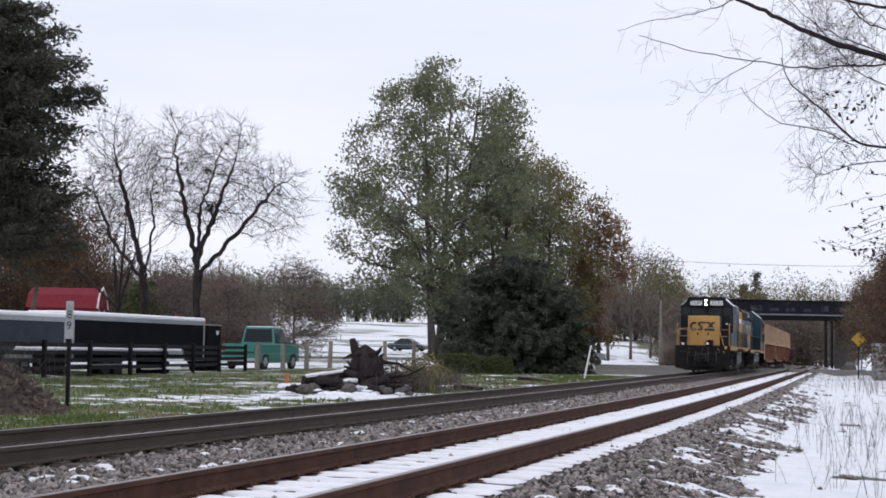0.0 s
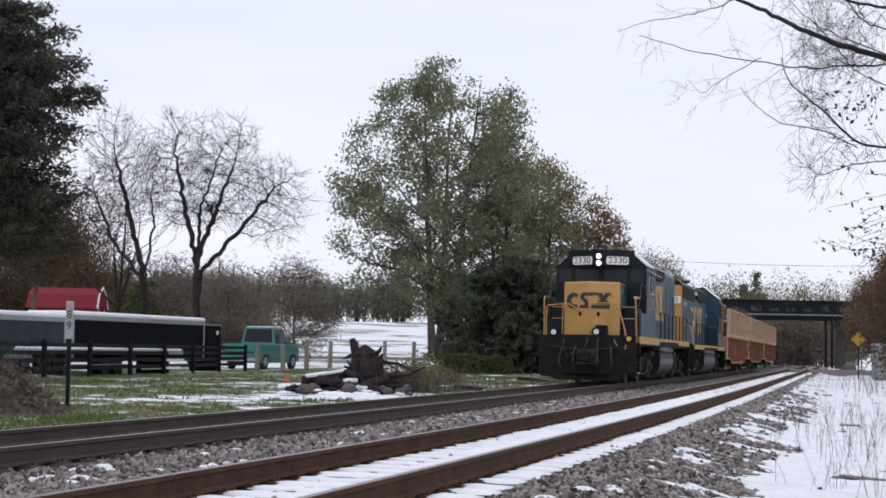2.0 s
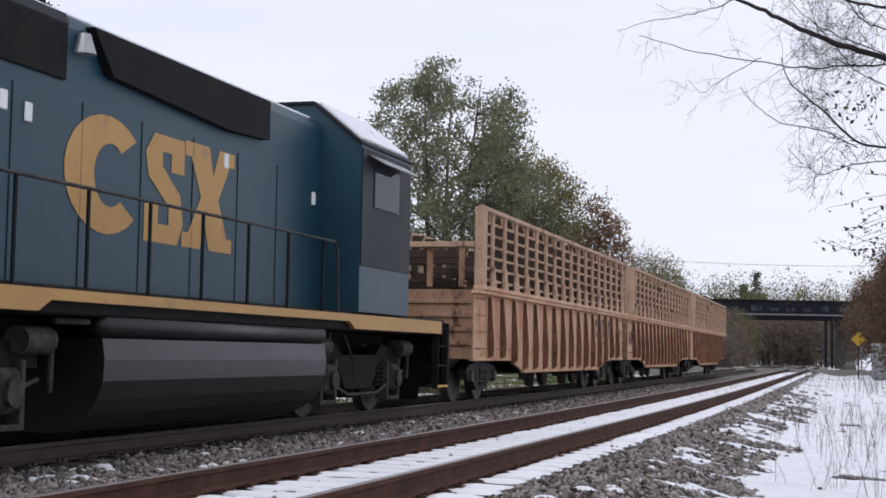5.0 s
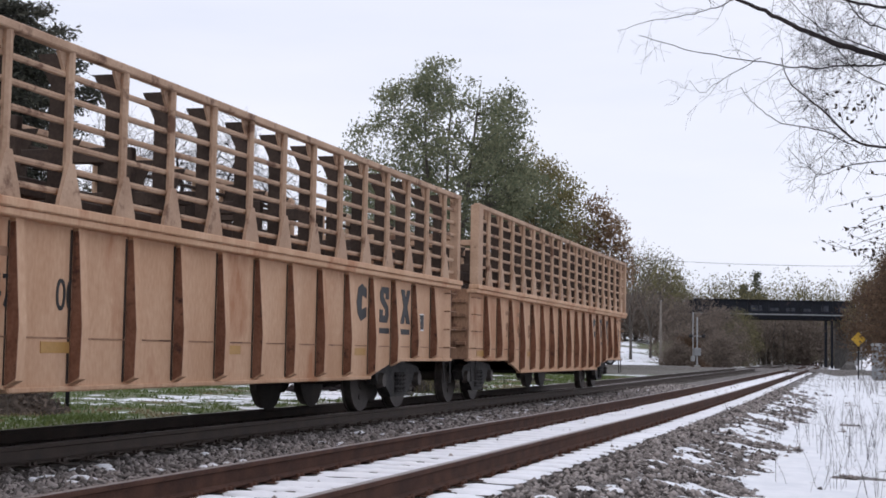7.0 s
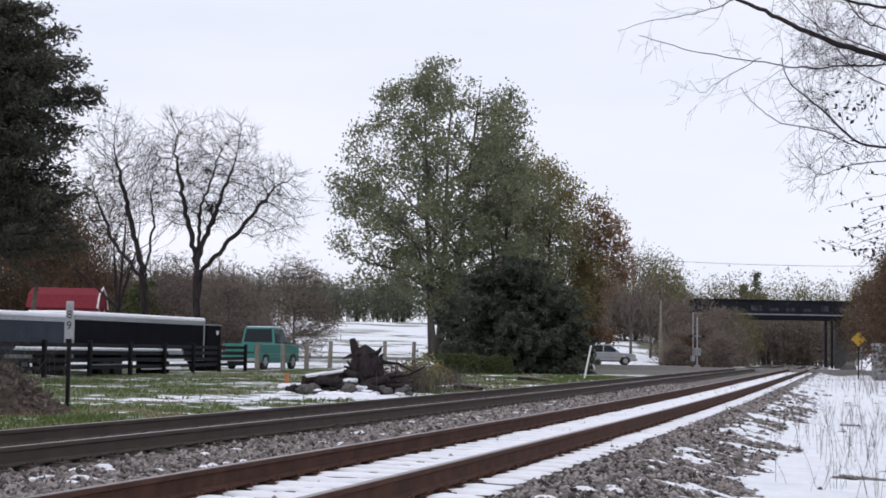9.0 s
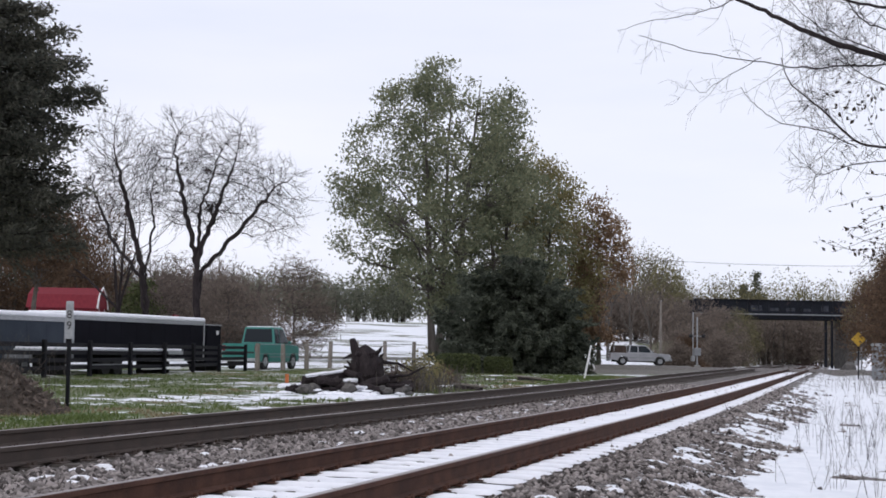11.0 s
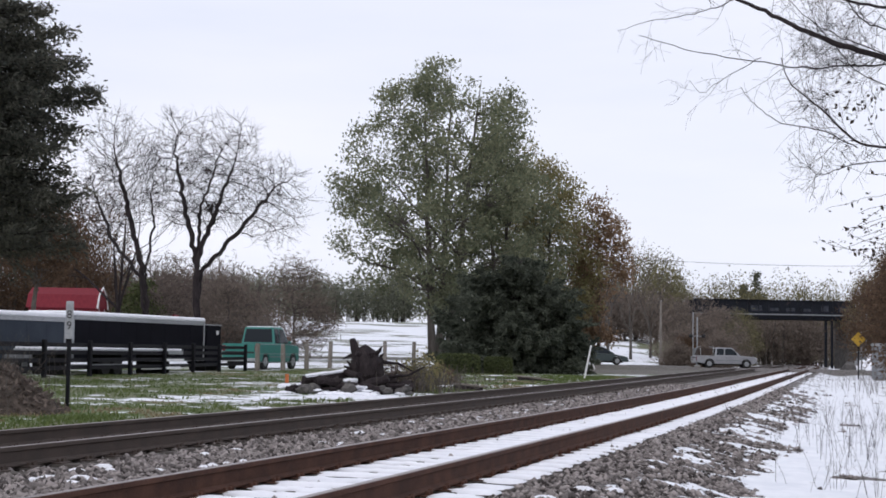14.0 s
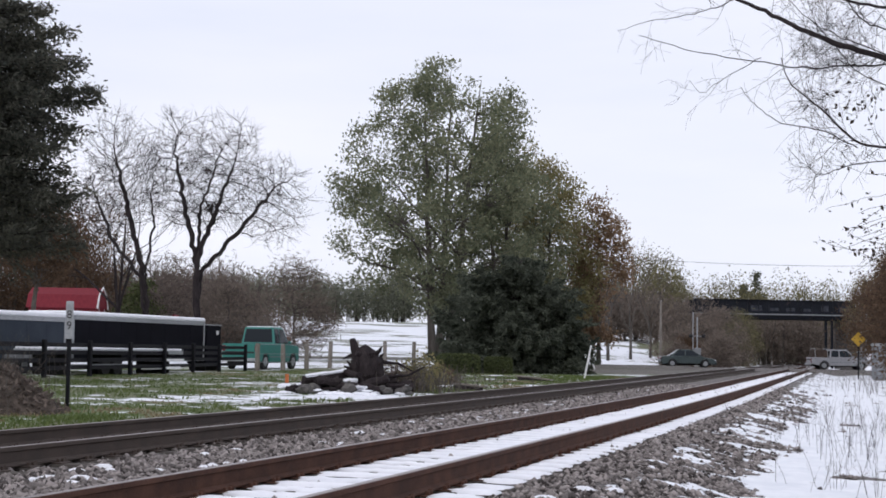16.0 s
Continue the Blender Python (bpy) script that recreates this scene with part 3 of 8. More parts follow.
def snow_clods():
    """Lumps of snow left on the ballast and on the far track's tie ends."""
    rng = np.random.RandomState(61)
    n = 150
    s = 9 + 45 * rng.rand(n) ** 1.3
    e = np.where(rng.rand(n) < 0.75, rng.uniform(-2.95, -1.5, n), rng.uniform(1.5, 3.4, n))
    th, ph = np.linspace(0, 2 * np.pi, 9)[:-1], np.array([0.0, 0.5, 1.0])
    vs, fs, o = [], [], 0
    for a, b in zip(s, e):
        x, y = on_line(a, b)
        z = float(land(a, b, x, y))
        turn = -float(np.interp(a, S_GRID, TURN)) + rng.uniform(-0.5, 0.5)
        L, W, H = rng.uniform(0.04, 0.13), rng.uniform(0.03, 0.055), rng.uniform(0.02, 0.045)
        ring = []
        for k, q in ((1.0, 0.0), (0.85, 0.6), (0.45, 1.0)):
            for t in th:
                r = k * (1 + 0.2 * rng.randn())
                px, py = L * r * math.cos(t), W * r * math.sin(t)
                ring.append((float(x) + px * math.cos(turn) - py * math.sin(turn), float(y) + px * math.sin(turn) + py * math.cos(turn), z + 0.012 + H * q))
        vs += ring
        for l in range(2):
            for k in range(8):
                fs.append((o + l * 8 + k, o + l * 8 + (k + 1) % 8, o + (l + 1) * 8 + (k + 1) % 8, o + (l + 1) * 8 + k))
        fs.append(tuple(o + 16 + k for k in range(8)))
        o += 24
    sh = Shape().add(vs, fs)
    tagged(part("snow_clods", sh, M["snow"], smooth=True), "small lumps of snow left on the ballast", "snow", kind="stuff")


snow_clods()
# ---- the train: x runs back from a vehicle's front, -y is the side towards the camera, z from the rail tops ----
def wheelset(parent, x, r=0.5):
    """Axle with two flanged wheels, turning about its own y axis."""
    sh = Shape()
    for k in (-1, 1):
        sh.tube([(0, k * 0.68, 0), (0, k * 0.70, 0), (0, k * 0.705, 0), (0, k * 0.82, 0)], [r + 0.025, r + 0.025, r, r - 0.008], 28)
        sh.tube([(0, k * 0.82, 0), (0, k * 0.845, 0)], [r * 0.32, r * 0.28], 16)
        for j in range(3):
            a = 2.094 * j
            sh.tube([(r * 0.55 * math.cos(a), k * 0.81, r * 0.55 * math.sin(a)), (r * 0.55 * math.cos(a), k * 0.832, r * 0.55 * math.sin(a))], 0.05, 8)
    sh.tube([(0, -0.7, 0), (0, 0.7, 0)], 0.085, 12)
    ob = part("wheelset", sh, M["wheel"], parent, m=pose(x, 0, r))
    return ob


def loco_truck(parent, xc, wheelbase=2.74):
    """Two-axle power truck: cast side frames, journal boxes, springs, brake cylinders."""
    tr = part("truck", Shape().box(xc - 1.0, xc + 1.0, -0.6, 0.6, 0.45, 0.78, 0.05), M["loco_black"], parent)
    for k in (-1, 1):
        y0, y1 = sorted((k * 0.92, k * 1.12))
        sf = Shape()
        prof = [(xc - 1.95, 0.72), (xc - 1.95, 0.92), (xc - 1.0, 1.02), (xc - 0.7, 0.86), (xc + 0.7, 0.86), (xc + 1.0, 1.02), (xc + 1.95, 0.92), (xc + 1.95, 0.72), (xc + 0.9, 0.74), (xc + 0.55, 0.38), (xc - 0.55, 0.38), (xc - 0.9, 0.74)]
        sf.prism(prof, "y", y0, y1)
        part("side_frame", sf, M["loco_black"], tr)
        for s in (-1, 1):
            xa = xc + s * wheelbase / 2
            jb = Shape().box(xa - 0.19, xa + 0.19, min(k * 1.06, k * 1.24), max(k * 1.06, k * 1.24), 0.33, 0.73, 0.05)
            jb.tube([(xa, k * 1.2, 0.52), (xa, k * 1.3, 0.52)], 0.13, 12)
            for g in (-1, 1):
                jb.box(xa + g * 0.26 - 0.035, xa + g * 0.26 + 0.035, min(k * 1.0, k * 1.2), max(k * 1.0, k * 1.2), 0.2, 0.8, 0.01)
            jb.box(xa - 0.3, xa + 0.3, min(k * 1.04, k * 1.2), max(k * 1.04, k * 1.2), 0.18, 0.24, 0.01)
            part("journal_box", jb, M["gear_grey"], tr)
            for g in (-0.09, 0.09):
                coil = Shape().tube([(xa - s * 0.45 + g, k * 1.08, 0.40 + 0.0165 * h) for h in range(19)], [0.085 if h % 4 < 2 else 0.062 for h in range(19)], 10)
                part("spring", coil, M["loco_black"], tr)
            bc = Shape().tube([(xa + s * 0.15, k * 1.18, 0.97), (xa + s * 0.62, k * 1.18, 0.97)], 0.13, 14)
            bc.tube([(xa + s * 0.62, k * 1.18, 0.97), (xa + s * 0.72, k * 1.18, 0.95), (xa + s * 0.74, k * 1.16, 0.5)], 0.03, 6)
            part("brake_cylinder", bc, M["gear_grey"], tr)
        rods = Shape()
        rods.tube([(xc - 1.9, k * 1.16, 0.62), (xc - 0.6, k * 1.18, 0.3), (xc + 0.6, k * 1.18, 0.3), (xc + 1.9, k * 1.16, 0.62)], 0.025, 6)
        rods.tube([(xc - 0.9, k * 1.22, 1.15), (xc - 0.5, k * 1.25, 0.7), (xc - 0.45, k * 1.22, 0.5)], 0.022, 6)
        part("brake_rod", rods, M["gear_grey"], tr)
    return tr


def side_step(sh, x0, x1, k):
    """A boarding ladder at a platform's end."""
    for z in (0.35, 0.68, 1.0):
        sh.box(x0, x1, min(k * 1.22, k * 1.5), max(k * 1.22, k * 1.5), z, z + 0.03, 0.006)
    for x in (x0, x1 - 0.03):
        sh.box(x, x + 0.03, min(k * 1.4, k * 1.52), max(k * 1.4, k * 1.52), 0.33, 1.3, 0.006)


def mark_shapes(parent, x0, x1, z0, z1, y, material, name="emblem", face="y", depth=0.006):
    """A railway's mark, drawn as three plain heavy shapes: a crescent, a stepped block and an hourglass."""
    w, h = x1 - x0, z1 - z0

    def put(poly):
        pts = [(x0 + a * w, z0 + b * h) for a, b in poly]
        if face == "y":
            part(name, Shape().prism(pts, "y", y - depth, y), material, parent)
        else:
            part(name, Shape().prism([(-p[0], p[1]) for p in pts], "x", y - depth, y), material, parent)
    c, ro, ri = (0.21, 0.5), (0.21, 0.5), (0.085, 0.27)
    arc_o = [(c[0] + ro[0] * math.cos(a), c[1] + ro[1] * math.sin(a)) for a in np.linspace(0.75, 5.53, 20)]
    arc_i = [(c[0] + 0.02 + ri[0] * math.cos(a), c[1] + ri[1] * math.sin(a)) for a in np.linspace(5.4, 0.88, 16)]
    put(arc_o + arc_i)
    put([(0.42, 0.0), (0.42, 0.36), (0.50, 0.36), (0.50, 0.17), (0.565, 0.17), (0.565, 0.34), (0.44, 0.58), (0.42, 0.80), (0.47, 0.98), (0.655, 0.98), (0.655, 0.66), (0.575, 0.66), (0.575, 0.83), (0.52, 0.83), (0.52, 0.70), (0.635, 0.46), (0.655, 0.2), (0.62, 0.0)])
    put([(0.66, 1.0), (0.82, 1.0), (0.85, 0.72), (0.89, 1.0), (1.0, 1.0), (1.0, 0.86), (0.965, 0.86), (0.89, 0.5), (0.955, 0.14), (0.99, 0.14), (0.99, 0.0), (0.83, 0.0), (0.80, 0.26), (0.77, 0.0), (0.65, 0.0), (0.65, 0.14), (0.69, 0.14), (0.77, 0.5), (0.70, 0.86), (0.66, 0.86)])


def handrail(parent, x0, x1, k, y=1.47, z0=1.48, z1=2.42, n=6, ends=(True, True)):
    r = Shape()
    pts = [(x0, k * y, z0)] if ends[0] else []
    pts += [(x0 + 0.08, k * y, z1 - 0.1), (x0 + 0.2, k * y, z1)] + [(x1 - 0.2, k * y, z1), (x1 - 0.08, k * y, z1 - 0.1)]
    pts += [(x1, k * y, z0)] if ends[1] else []
    r.tube(pts, 0.019, 6)
    part("handrail", r, M["gear_grey"], parent)
    for i in range(n):
        x = x0 + (x1 - x0) * (i + 0.5) / n
        part("stanchion", Shape().tube([(x, k * y, z0 - 0.1), (x, k * y, z1)], 0.022, 6), M["loco_dark"], parent)


def number_box(parent, text, x, y, z, turn, size=0.24, w=0.8, h=0.30):
    """A rounded white number board; turn is its heading about z."""
    pts = []
    for cx, cz, a0 in ((w / 2 - 0.06, h / 2 - 0.06, 0), (-w / 2 + 0.06, h / 2 - 0.06, 90), (-w / 2 + 0.06, -h / 2 + 0.06, 180), (w / 2 - 0.06, -h / 2 + 0.06, 270)):
        pts += [(cx + 0.06 * math.cos(radians(a0 + d)), cz + 0.06 * math.sin(radians(a0 + d))) for d in (0, 30, 60, 90)]
    m = pose(x, y, z, 0, 0, turn)
    board = part("number_board", Shape().prism(pts, "y", -0.012, 0.02), M["white"], parent, "white number board with black digits", m=m)
    lettering(text, size, M["ink"], board, pose(0, -0.016, 0, 90, 0, 0), "digits", 1.12)
    return board


def sill_stripe(parent, pts_top, drop, k, material):
    """The yellow side sill, stepped along its length."""
    poly = [(x, z) for x, z in pts_top] + [(x, z - d) for (x, z), d in zip(reversed(pts_top), reversed(drop))]
    part("side_sill", Shape().prism(poly, "y", min(k * 1.46, k * 1.53), max(k * 1.46, k * 1.53)), material, parent, "yellow side sill")


def loco_common(lo, L, xt1, xt2, tank0, tank1, front=0.0):
    part("platform", Shape().box(0.05, L - 0.05, -1.44, 1.44, 1.2, 1.46, 0.02), M["loco_black"], lo)
    part("underframe", Shape().box(0.6, L - 0.6, -0.55, 0.55, 0.85, 1.2, 0.02), M["loco_black"], lo)
    for xt in (xt1, xt2):
        loco_truck(lo, xt)
    wheels = [wheelset(lo, xt + d) for xt in (xt1, xt2) for d in (-1.37, 1.37)]
    # fuel tank with rounded belly and air reservoirs above it
    ys = [(-1.40, 1.0), (-1.43, 0.8), (-1.42, 0.6), (-1.36, 0.42), (-1.25, 0.28), (-1.1, 0.17), (-0.9, 0.1), (0.9, 0.1), (1.1, 0.17), (1.25, 0.28), (1.36, 0.42), (1.42, 0.6), (1.43, 0.8), (1.40, 1.0)]
    part("fuel_tank", Shape().prism(ys, "x", tank0, tank1), M["tank"], lo, "dusty steel fuel tank")
    for k in (-1, 1):
        res = Shape().tube([(tank0, k * 1.3, 1.13), (tank0 + 0.06, k * 1.3, 1.13), (tank1 - 0.06, k * 1.3, 1.13), (tank1, k * 1.3, 1.13)], [0.09, 0.14, 0.14, 0.09], 16)
        part("air_reservoir", res, M["tank"], lo, smooth=True)
        pipe = Shape().tube([(tank0 - 0.6, k * 1.25, 1.15), (tank0 - 0.1, k * 1.3, 1.15)], 0.03, 8)
        part("pipe", pipe, M["gear_grey"], lo)
        pipe = Shape().tube([(tank1 + 0.05, k * 1.3, 1.12), (tank1 + 0.5, k * 1.25, 1.0), (tank1 + 0.7, k * 1.2, 1.15)], 0.025, 8)
        part("pipe", pipe, M["gear_grey"], lo)
    for x0, x1 in ((0.06, 0.62), (L - 0.62, L - 0.06)):
        for k in (-1, 1):
            st = Shape()
            side_step(st, x0, x1, k)
            part("step_ladder", st, M["loco_black"], lo)
            part("step_edge", Shape().box(x0, x1, min(k * 1.5, k * 1.525), max(k * 1.5, k * 1.525), 0.345, 0.385, 0.004), M["sign_yellow"], lo)
    for x, d in ((front, -1), (L, 1)):
        cp = Shape().box(min(x - 0.1 * d, x + 0.55 * d), max(x - 0.1 * d, x + 0.55 * d), -0.13, 0.13, 0.72, 0.98, 0.03)
        cp.box(min(x + 0.42 * d, x + 0.78 * d), max(x + 0.42 * d, x + 0.78 * d), -0.2, 0.16, 0.68, 1.02, 0.06)
        part("coupler", cp, M["loco_black"], lo)
        for k in (-0.35, 0.35, 0.75, -0.75):
            ho = Shape().tube([(x + 0.05 * d, k, 1.18), (x + 0.28 * d, k * 1.05, 1.0), (x + 0.34 * d, k * 1.1, 0.7), (x + 0.22 * d, k * 1.02, 0.48)], 0.026, 7)
            part("air_hose", ho, M["gear_grey"], lo)
    return wheels


def pilot(lo, x, d, top=1.40):
    """End plate with a shaped lower edge and cut-out for the coupler."""
    poly = [(-1.52, top), (-1.52, 0.36), (-1.02, 0.34), (-0.98, 0.12), (0.98, 0.12), (1.1, 0.2), (1.48, 0.24), (1.52, 0.36), (1.52, top)]
    part("pilot", Shape().prism(poly, "x", min(x, x + 0.07 * d), max(x, x + 0.07 * d)), M["loco_black"], lo)
    lip = Shape().box(min(x - 0.12 * d, x), max(x - 0.12 * d, x), -0.75, 0.75, 0.32, 0.38, 0.01)
    part("pilot_lip", lip, M["loco_black"], lo)
    part("draft_pocket", Shape().box(min(x - 0.06 * d, x), max(x - 0.06 * d, x), -0.32, 0.32, 0.60, 1.08, 0.02), M["gear_grey"], lo)


def hood_profile(w, z0, z1, r=0.16):
    return [(-w, z0), (-w, z1 - r), (-w + r * 0.3, z1 - r * 0.3), (-w + r, z1), (w - r, z1), (w - r * 0.3, z1 - r * 0.3), (w, z1 - r), (w, z0)]


def cab(lo, x0, x1, roof_z=4.38, eave=3.83, flat=0.78):
    """Cab body with a faceted roof and thin snow on its slopes."""
    prof = [(-1.50, 1.46), (-1.50, eave), (-flat, roof_z), (flat, roof_z), (1.50, eave), (1.50, 1.46)]
    body = part("cab", Shape().prism(prof, "x", x0, x1), M["loco_blue"], lo)
    roof = Shape().prism([(-1.53, eave - 0.02), (-flat - 0.01, roof_z + 0.03), (flat + 0.01, roof_z + 0.03), (1.53, eave - 0.02), (1.50, eave - 0.05), (flat - 0.01, roof_z - 0.01), (-flat + 0.01, roof_z - 0.01), (-1.50, eave - 0.05)], "x", x0 - 0.05, x1 + 0.05)
    part("cab_roof", roof, M["loco_dark"], lo)
    # thin snow on the sloping roof sides
    for k in (-1, 1):
        sn = Shape().prism([(k * 1.46, eave + 0.045), (k * (flat + 0.03), roof_z + 0.02), (k * (flat + 0.04), roof_z + 0.05), (k * 1.48, eave + 0.07)], "x", x0 + 0.1, x1 - 0.05)
        part("roof_snow", sn, M["snow_thin"], lo)
    return body


def build_lead_loco():
    lo = thing("locomotive", pose(0, 0, 0), "dark blue lead locomotive with yellow nose and lit headlights", "locomotive", "train")
    L = 15.9
    wheels = loco_common(lo, L, 3.75, 13.95, 6.55, 10.5, -0.30)
    pilot(lo, -0.30, 1, 1.50)
    pilot(lo, L, -1)
    part("front_deck", Shape().box(-0.225, 0.66, -1.45, 1.45, 1.30, 1.52, 0.02), M["loco_black"], lo)
    for k in (-1, 1):
        sill_stripe(lo, [(0.62, 1.51), (5.35, 1.50), (5.6, 1.50), (11.35, 1.50), (11.6, 1.50), (15.45, 1.50)], [0.23, 0.23, 0.10, 0.09, 0.2, 0.2], k, M["loco_yellow"])
    # short hood: a plainly pointed nose, its two front facets meeting in an upright ridge
    rx, cx, hw, nz, nb = -0.08, 0.44, 0.88, 3.21, 1.54
    sl = math.degrees(math.atan2(cx - rx, hw))
    ca, sa = math.cos(radians(sl)), math.sin(radians(sl))

    def facet(u, z, k, off=0.0):
        """A point on a nose facet: u from the ridge outwards, off before its face; k -1 is the camera's side."""
        return (rx + u * sa - off * ca, k * (u * ca + off * sa), z)

    nose_plan = [(2.5, -hw), (cx + 0.10, -hw), (cx + 0.10, hw), (2.5, hw)]
    part("nose", Shape().prism(nose_plan, "z", 1.46, nz - 0.05), M["loco_blue"], lo)
    rim = [(cx + 0.14, -hw - 0.012), (cx + 0.09, -hw - 0.012), (cx + 0.035, -hw + 0.005), (cx - 0.01, -hw + 0.05), (rx + 0.02, -0.03), (rx, 0.0), (rx + 0.02, 0.03), (cx - 0.01, hw - 0.05), (cx + 0.035, hw - 0.005), (cx + 0.09, hw + 0.012), (cx + 0.14, hw + 0.012)]
    inner = [(x + 0.06 * (1 - abs(y)) + 0.01, y * 0.955) for x, y in rim]
    n = len(rim)
    vs = [(x, y, nb) for x, y in rim] + [(x, y, nz - 0.06) for x, y in rim] + [(x + 0.012, y * 0.985, nz - 0.02) for x, y in rim] + [(x, y, nz) for x, y in inner]
    fs = [(r * n + q, r * n + (q + 1) % n, (r + 1) * n + (q + 1) % n, (r + 1) * n + q) for r in range(3) for q in range(n)]
    shell = Shape().add(vs, fs + [tuple(range(n)), tuple(range(3 * n, 4 * n))])
    part("nose_front", shell, M["loco_yellow"], lo, "yellow nose front with a dark railway mark")
    part("nose_top", Shape().prism([(2.5, -0.83), (cx + 0.12, -0.83), (cx + 0.12, 0.83), (2.5, 0.83)], "z", nz - 0.052, nz - 0.002), M["loco_yellow"], lo)

    def on_facet(poly, k):
        m = pose(rx - 0.006, 0.0, -0.11, 0, 0, -90 - k * sl)
        part("nose_mark", Shape().prism(poly, "y", -0.004, 0.004), M["ink"], lo, m=m)

    arc_o = [(-0.62 + 0.29 * math.cos(a), 2.72 + 0.25 * math.sin(a)) for a in np.linspace(0.8, 5.4, 16)]
    arc_i = [(-0.58 + 0.15 * math.cos(a), 2.72 + 0.13 * math.sin(a)) for a in np.linspace(5.2, 1.0, 12)]
    on_facet(arc_o + arc_i, 1)
    on_facet([(-0.36, 2.48), (-0.36, 2.58), (-0.17, 2.58), (-0.17, 2.66), (-0.34, 2.78), (-0.34, 2.90), (-0.26, 2.97), (-0.01, 2.97), (-0.01, 2.86), (-0.19, 2.86), (-0.19, 2.82), (-0.03, 2.70), (-0.01, 2.48)], 1)
    on_facet([(0.01, 2.97), (0.14, 2.97), (0.14, 2.86), (0.01, 2.86)], -1)
    on_facet([(0.15, 2.97), (0.44, 2.97), (0.50, 2.88), (0.56, 2.97), (0.74, 2.97), (0.74, 2.89), (0.68, 2.89), (0.58, 2.76), (0.70, 2.66), (0.70, 2.62), (0.26, 2.62), (0.26, 2.66), (0.40, 2.76), (0.28, 2.89), (0.15, 2.89)], -1)
    on_facet([(0.05, 2.47), (0.72, 2.47), (0.72, 2.58), (0.05, 2.58)], -1)
    # panel seam, latch plates, ditch lights and grab irons
    part("panel_seam", Shape().box(0.04, 0.98, -0.003, 0.004, 2.19, 2.20), M["gond_rib"], lo, m=pose(rx, 0.0, -0.1, 0, 0, -90 + sl))
    for u, k in ((0.32, -1), (0.34, 1)):
        x, y, z = facet(u, 2.19, k, 0.01)
        part("latch", Shape().box(x - 0.03, x + 0.04, y - 0.04, y + 0.04, z - 0.06, z + 0.06, 0.01), M["loco_black"], lo)
    x, y, z = facet(0.46, 1.78, -1, 0.0)
    part("ditch_box", Shape().box(x - 0.14, x + 0.1, y - 0.16, y + 0.2, 1.52, 1.84, 0.02), M["loco_black"], lo)
    for x, y, z in ((-0.22, -0.27, 1.63), (0.0, 1.12, 1.61)):
        hs = part("ditch_light", Shape().tube([(x, y, z), (x + 0.18, y, z)], [0.14, 0.12], 18), M["loco_black"], lo)
        part("lens", Shape().tube([(x - 0.02, y, z), (x - 0.003, y, z)], 0.085, 16), M["lens"], hs)
    gi = Shape()
    gi.tube([facet(0.02, 1.51, -1, 0.10), facet(0.02, 2.49, -1, 0.10), facet(0.08, 2.54, -1, 0.10), facet(0.80, 2.53, -1, 0.10), facet(0.95, 2.45, -1, 0.12), (0.08, -1.12, 1.68), (-0.20, -1.20, 1.45), (-0.34, -1.20, 1.1)], 0.02, 6)
    gi.tube([facet(0.68, 2.53, -1, 0.10), facet(0.68, 1.51, -1, 0.10)], 0.017, 6)
    gi.tube([facet(0.75, 1.53, -1, 0.2), (-0.34, -0.85, 1.35), (-0.36, -0.95, 1.2)], 0.014, 5)
    gi.tube([facet(0.30, 2.28, 1, 0.08), facet(0.75, 2.51, 1, 0.08), facet(1.0, 2.51, 1, 0.1), (0.06, 1.32, 2.45), (0.02, 1.36, 2.38), (0.0, 1.36, 1.52)], 0.02, 6)
    gi.tube([facet(0.98, 2.51, 1, 0.1), facet(0.98, 1.55, 1, 0.12)], 0.017, 6)
    part("front_handrail", gi, M["loco_yellow"], lo)
    for k in (-1, 1):
        g = Shape().tube([(0.22, k * 1.47, 1.0), (0.16, k * 1.46, 2.1), (0.08, k * 1.45, 2.62), (0.16, k * 1.45, 2.74), (0.95, k * 1.45, 2.72)], 0.022, 6)
        part("side_handrail", g, M["loco_yellow"], lo)
        g = Shape().tube([(0.95, k * 1.45, 2.72), (1.08, k * 1.46, 2.80), (1.22, k * 1.46, 3.16), (1.32, k * 1.47, 3.20), (2.30, k * 1.51, 3.08)], 0.02, 6)
        g.tube([(0.90, k * 1.44, 2.72), (0.92, k * 1.44, 1.5)], 0.018, 6)
        part("side_handrail", g, M["gear_grey"], lo)
        for z in (2.05, 2.42):
            part("step_nosing", Shape().box(0.70, 0.74, k * 1.13 - 0.2, k * 1.13 + 0.2, z, z + 0.025, 0.006), M["gond_bar"], lo)
        wk = Shape().box(0.72, 1.5, min(k * 0.90, k * 1.36), max(k * 0.90, k * 1.36), 1.47, 2.05, 0.03)
        wk.box(1.0, 2.36, min(k * 0.90, k * 1.36), max(k * 0.90, k * 1.36), 1.47, 2.42, 0.03)
        part("step_box", wk, M["loco_dark"], lo)
        part("door_grip", Shape().box(1.14, 1.17, k * 0.885 - 0.012, k * 0.885 + 0.012, 2.9, 3.06), M["sign_yellow"], lo)
    part("lower_panel", Shape().box(0.95, 2.4, -1.50, -1.44, 1.51, 2.26, 0.01), M["loco_blue"], lo)
    # cut levers and hoses across the pilot
    cl = Shape().tube([(-0.36, -0.25, 1.08), (-0.38, -0.9, 1.14), (-0.35, -1.3, 1.18)], 0.014, 6)
    cl.tube([(-0.36, 0.25, 1.08), (-0.38, 0.9, 1.14), (-0.35, 1.3, 1.18)], 0.014, 6)
    part("cut_lever", cl, M["gear_grey"], lo)
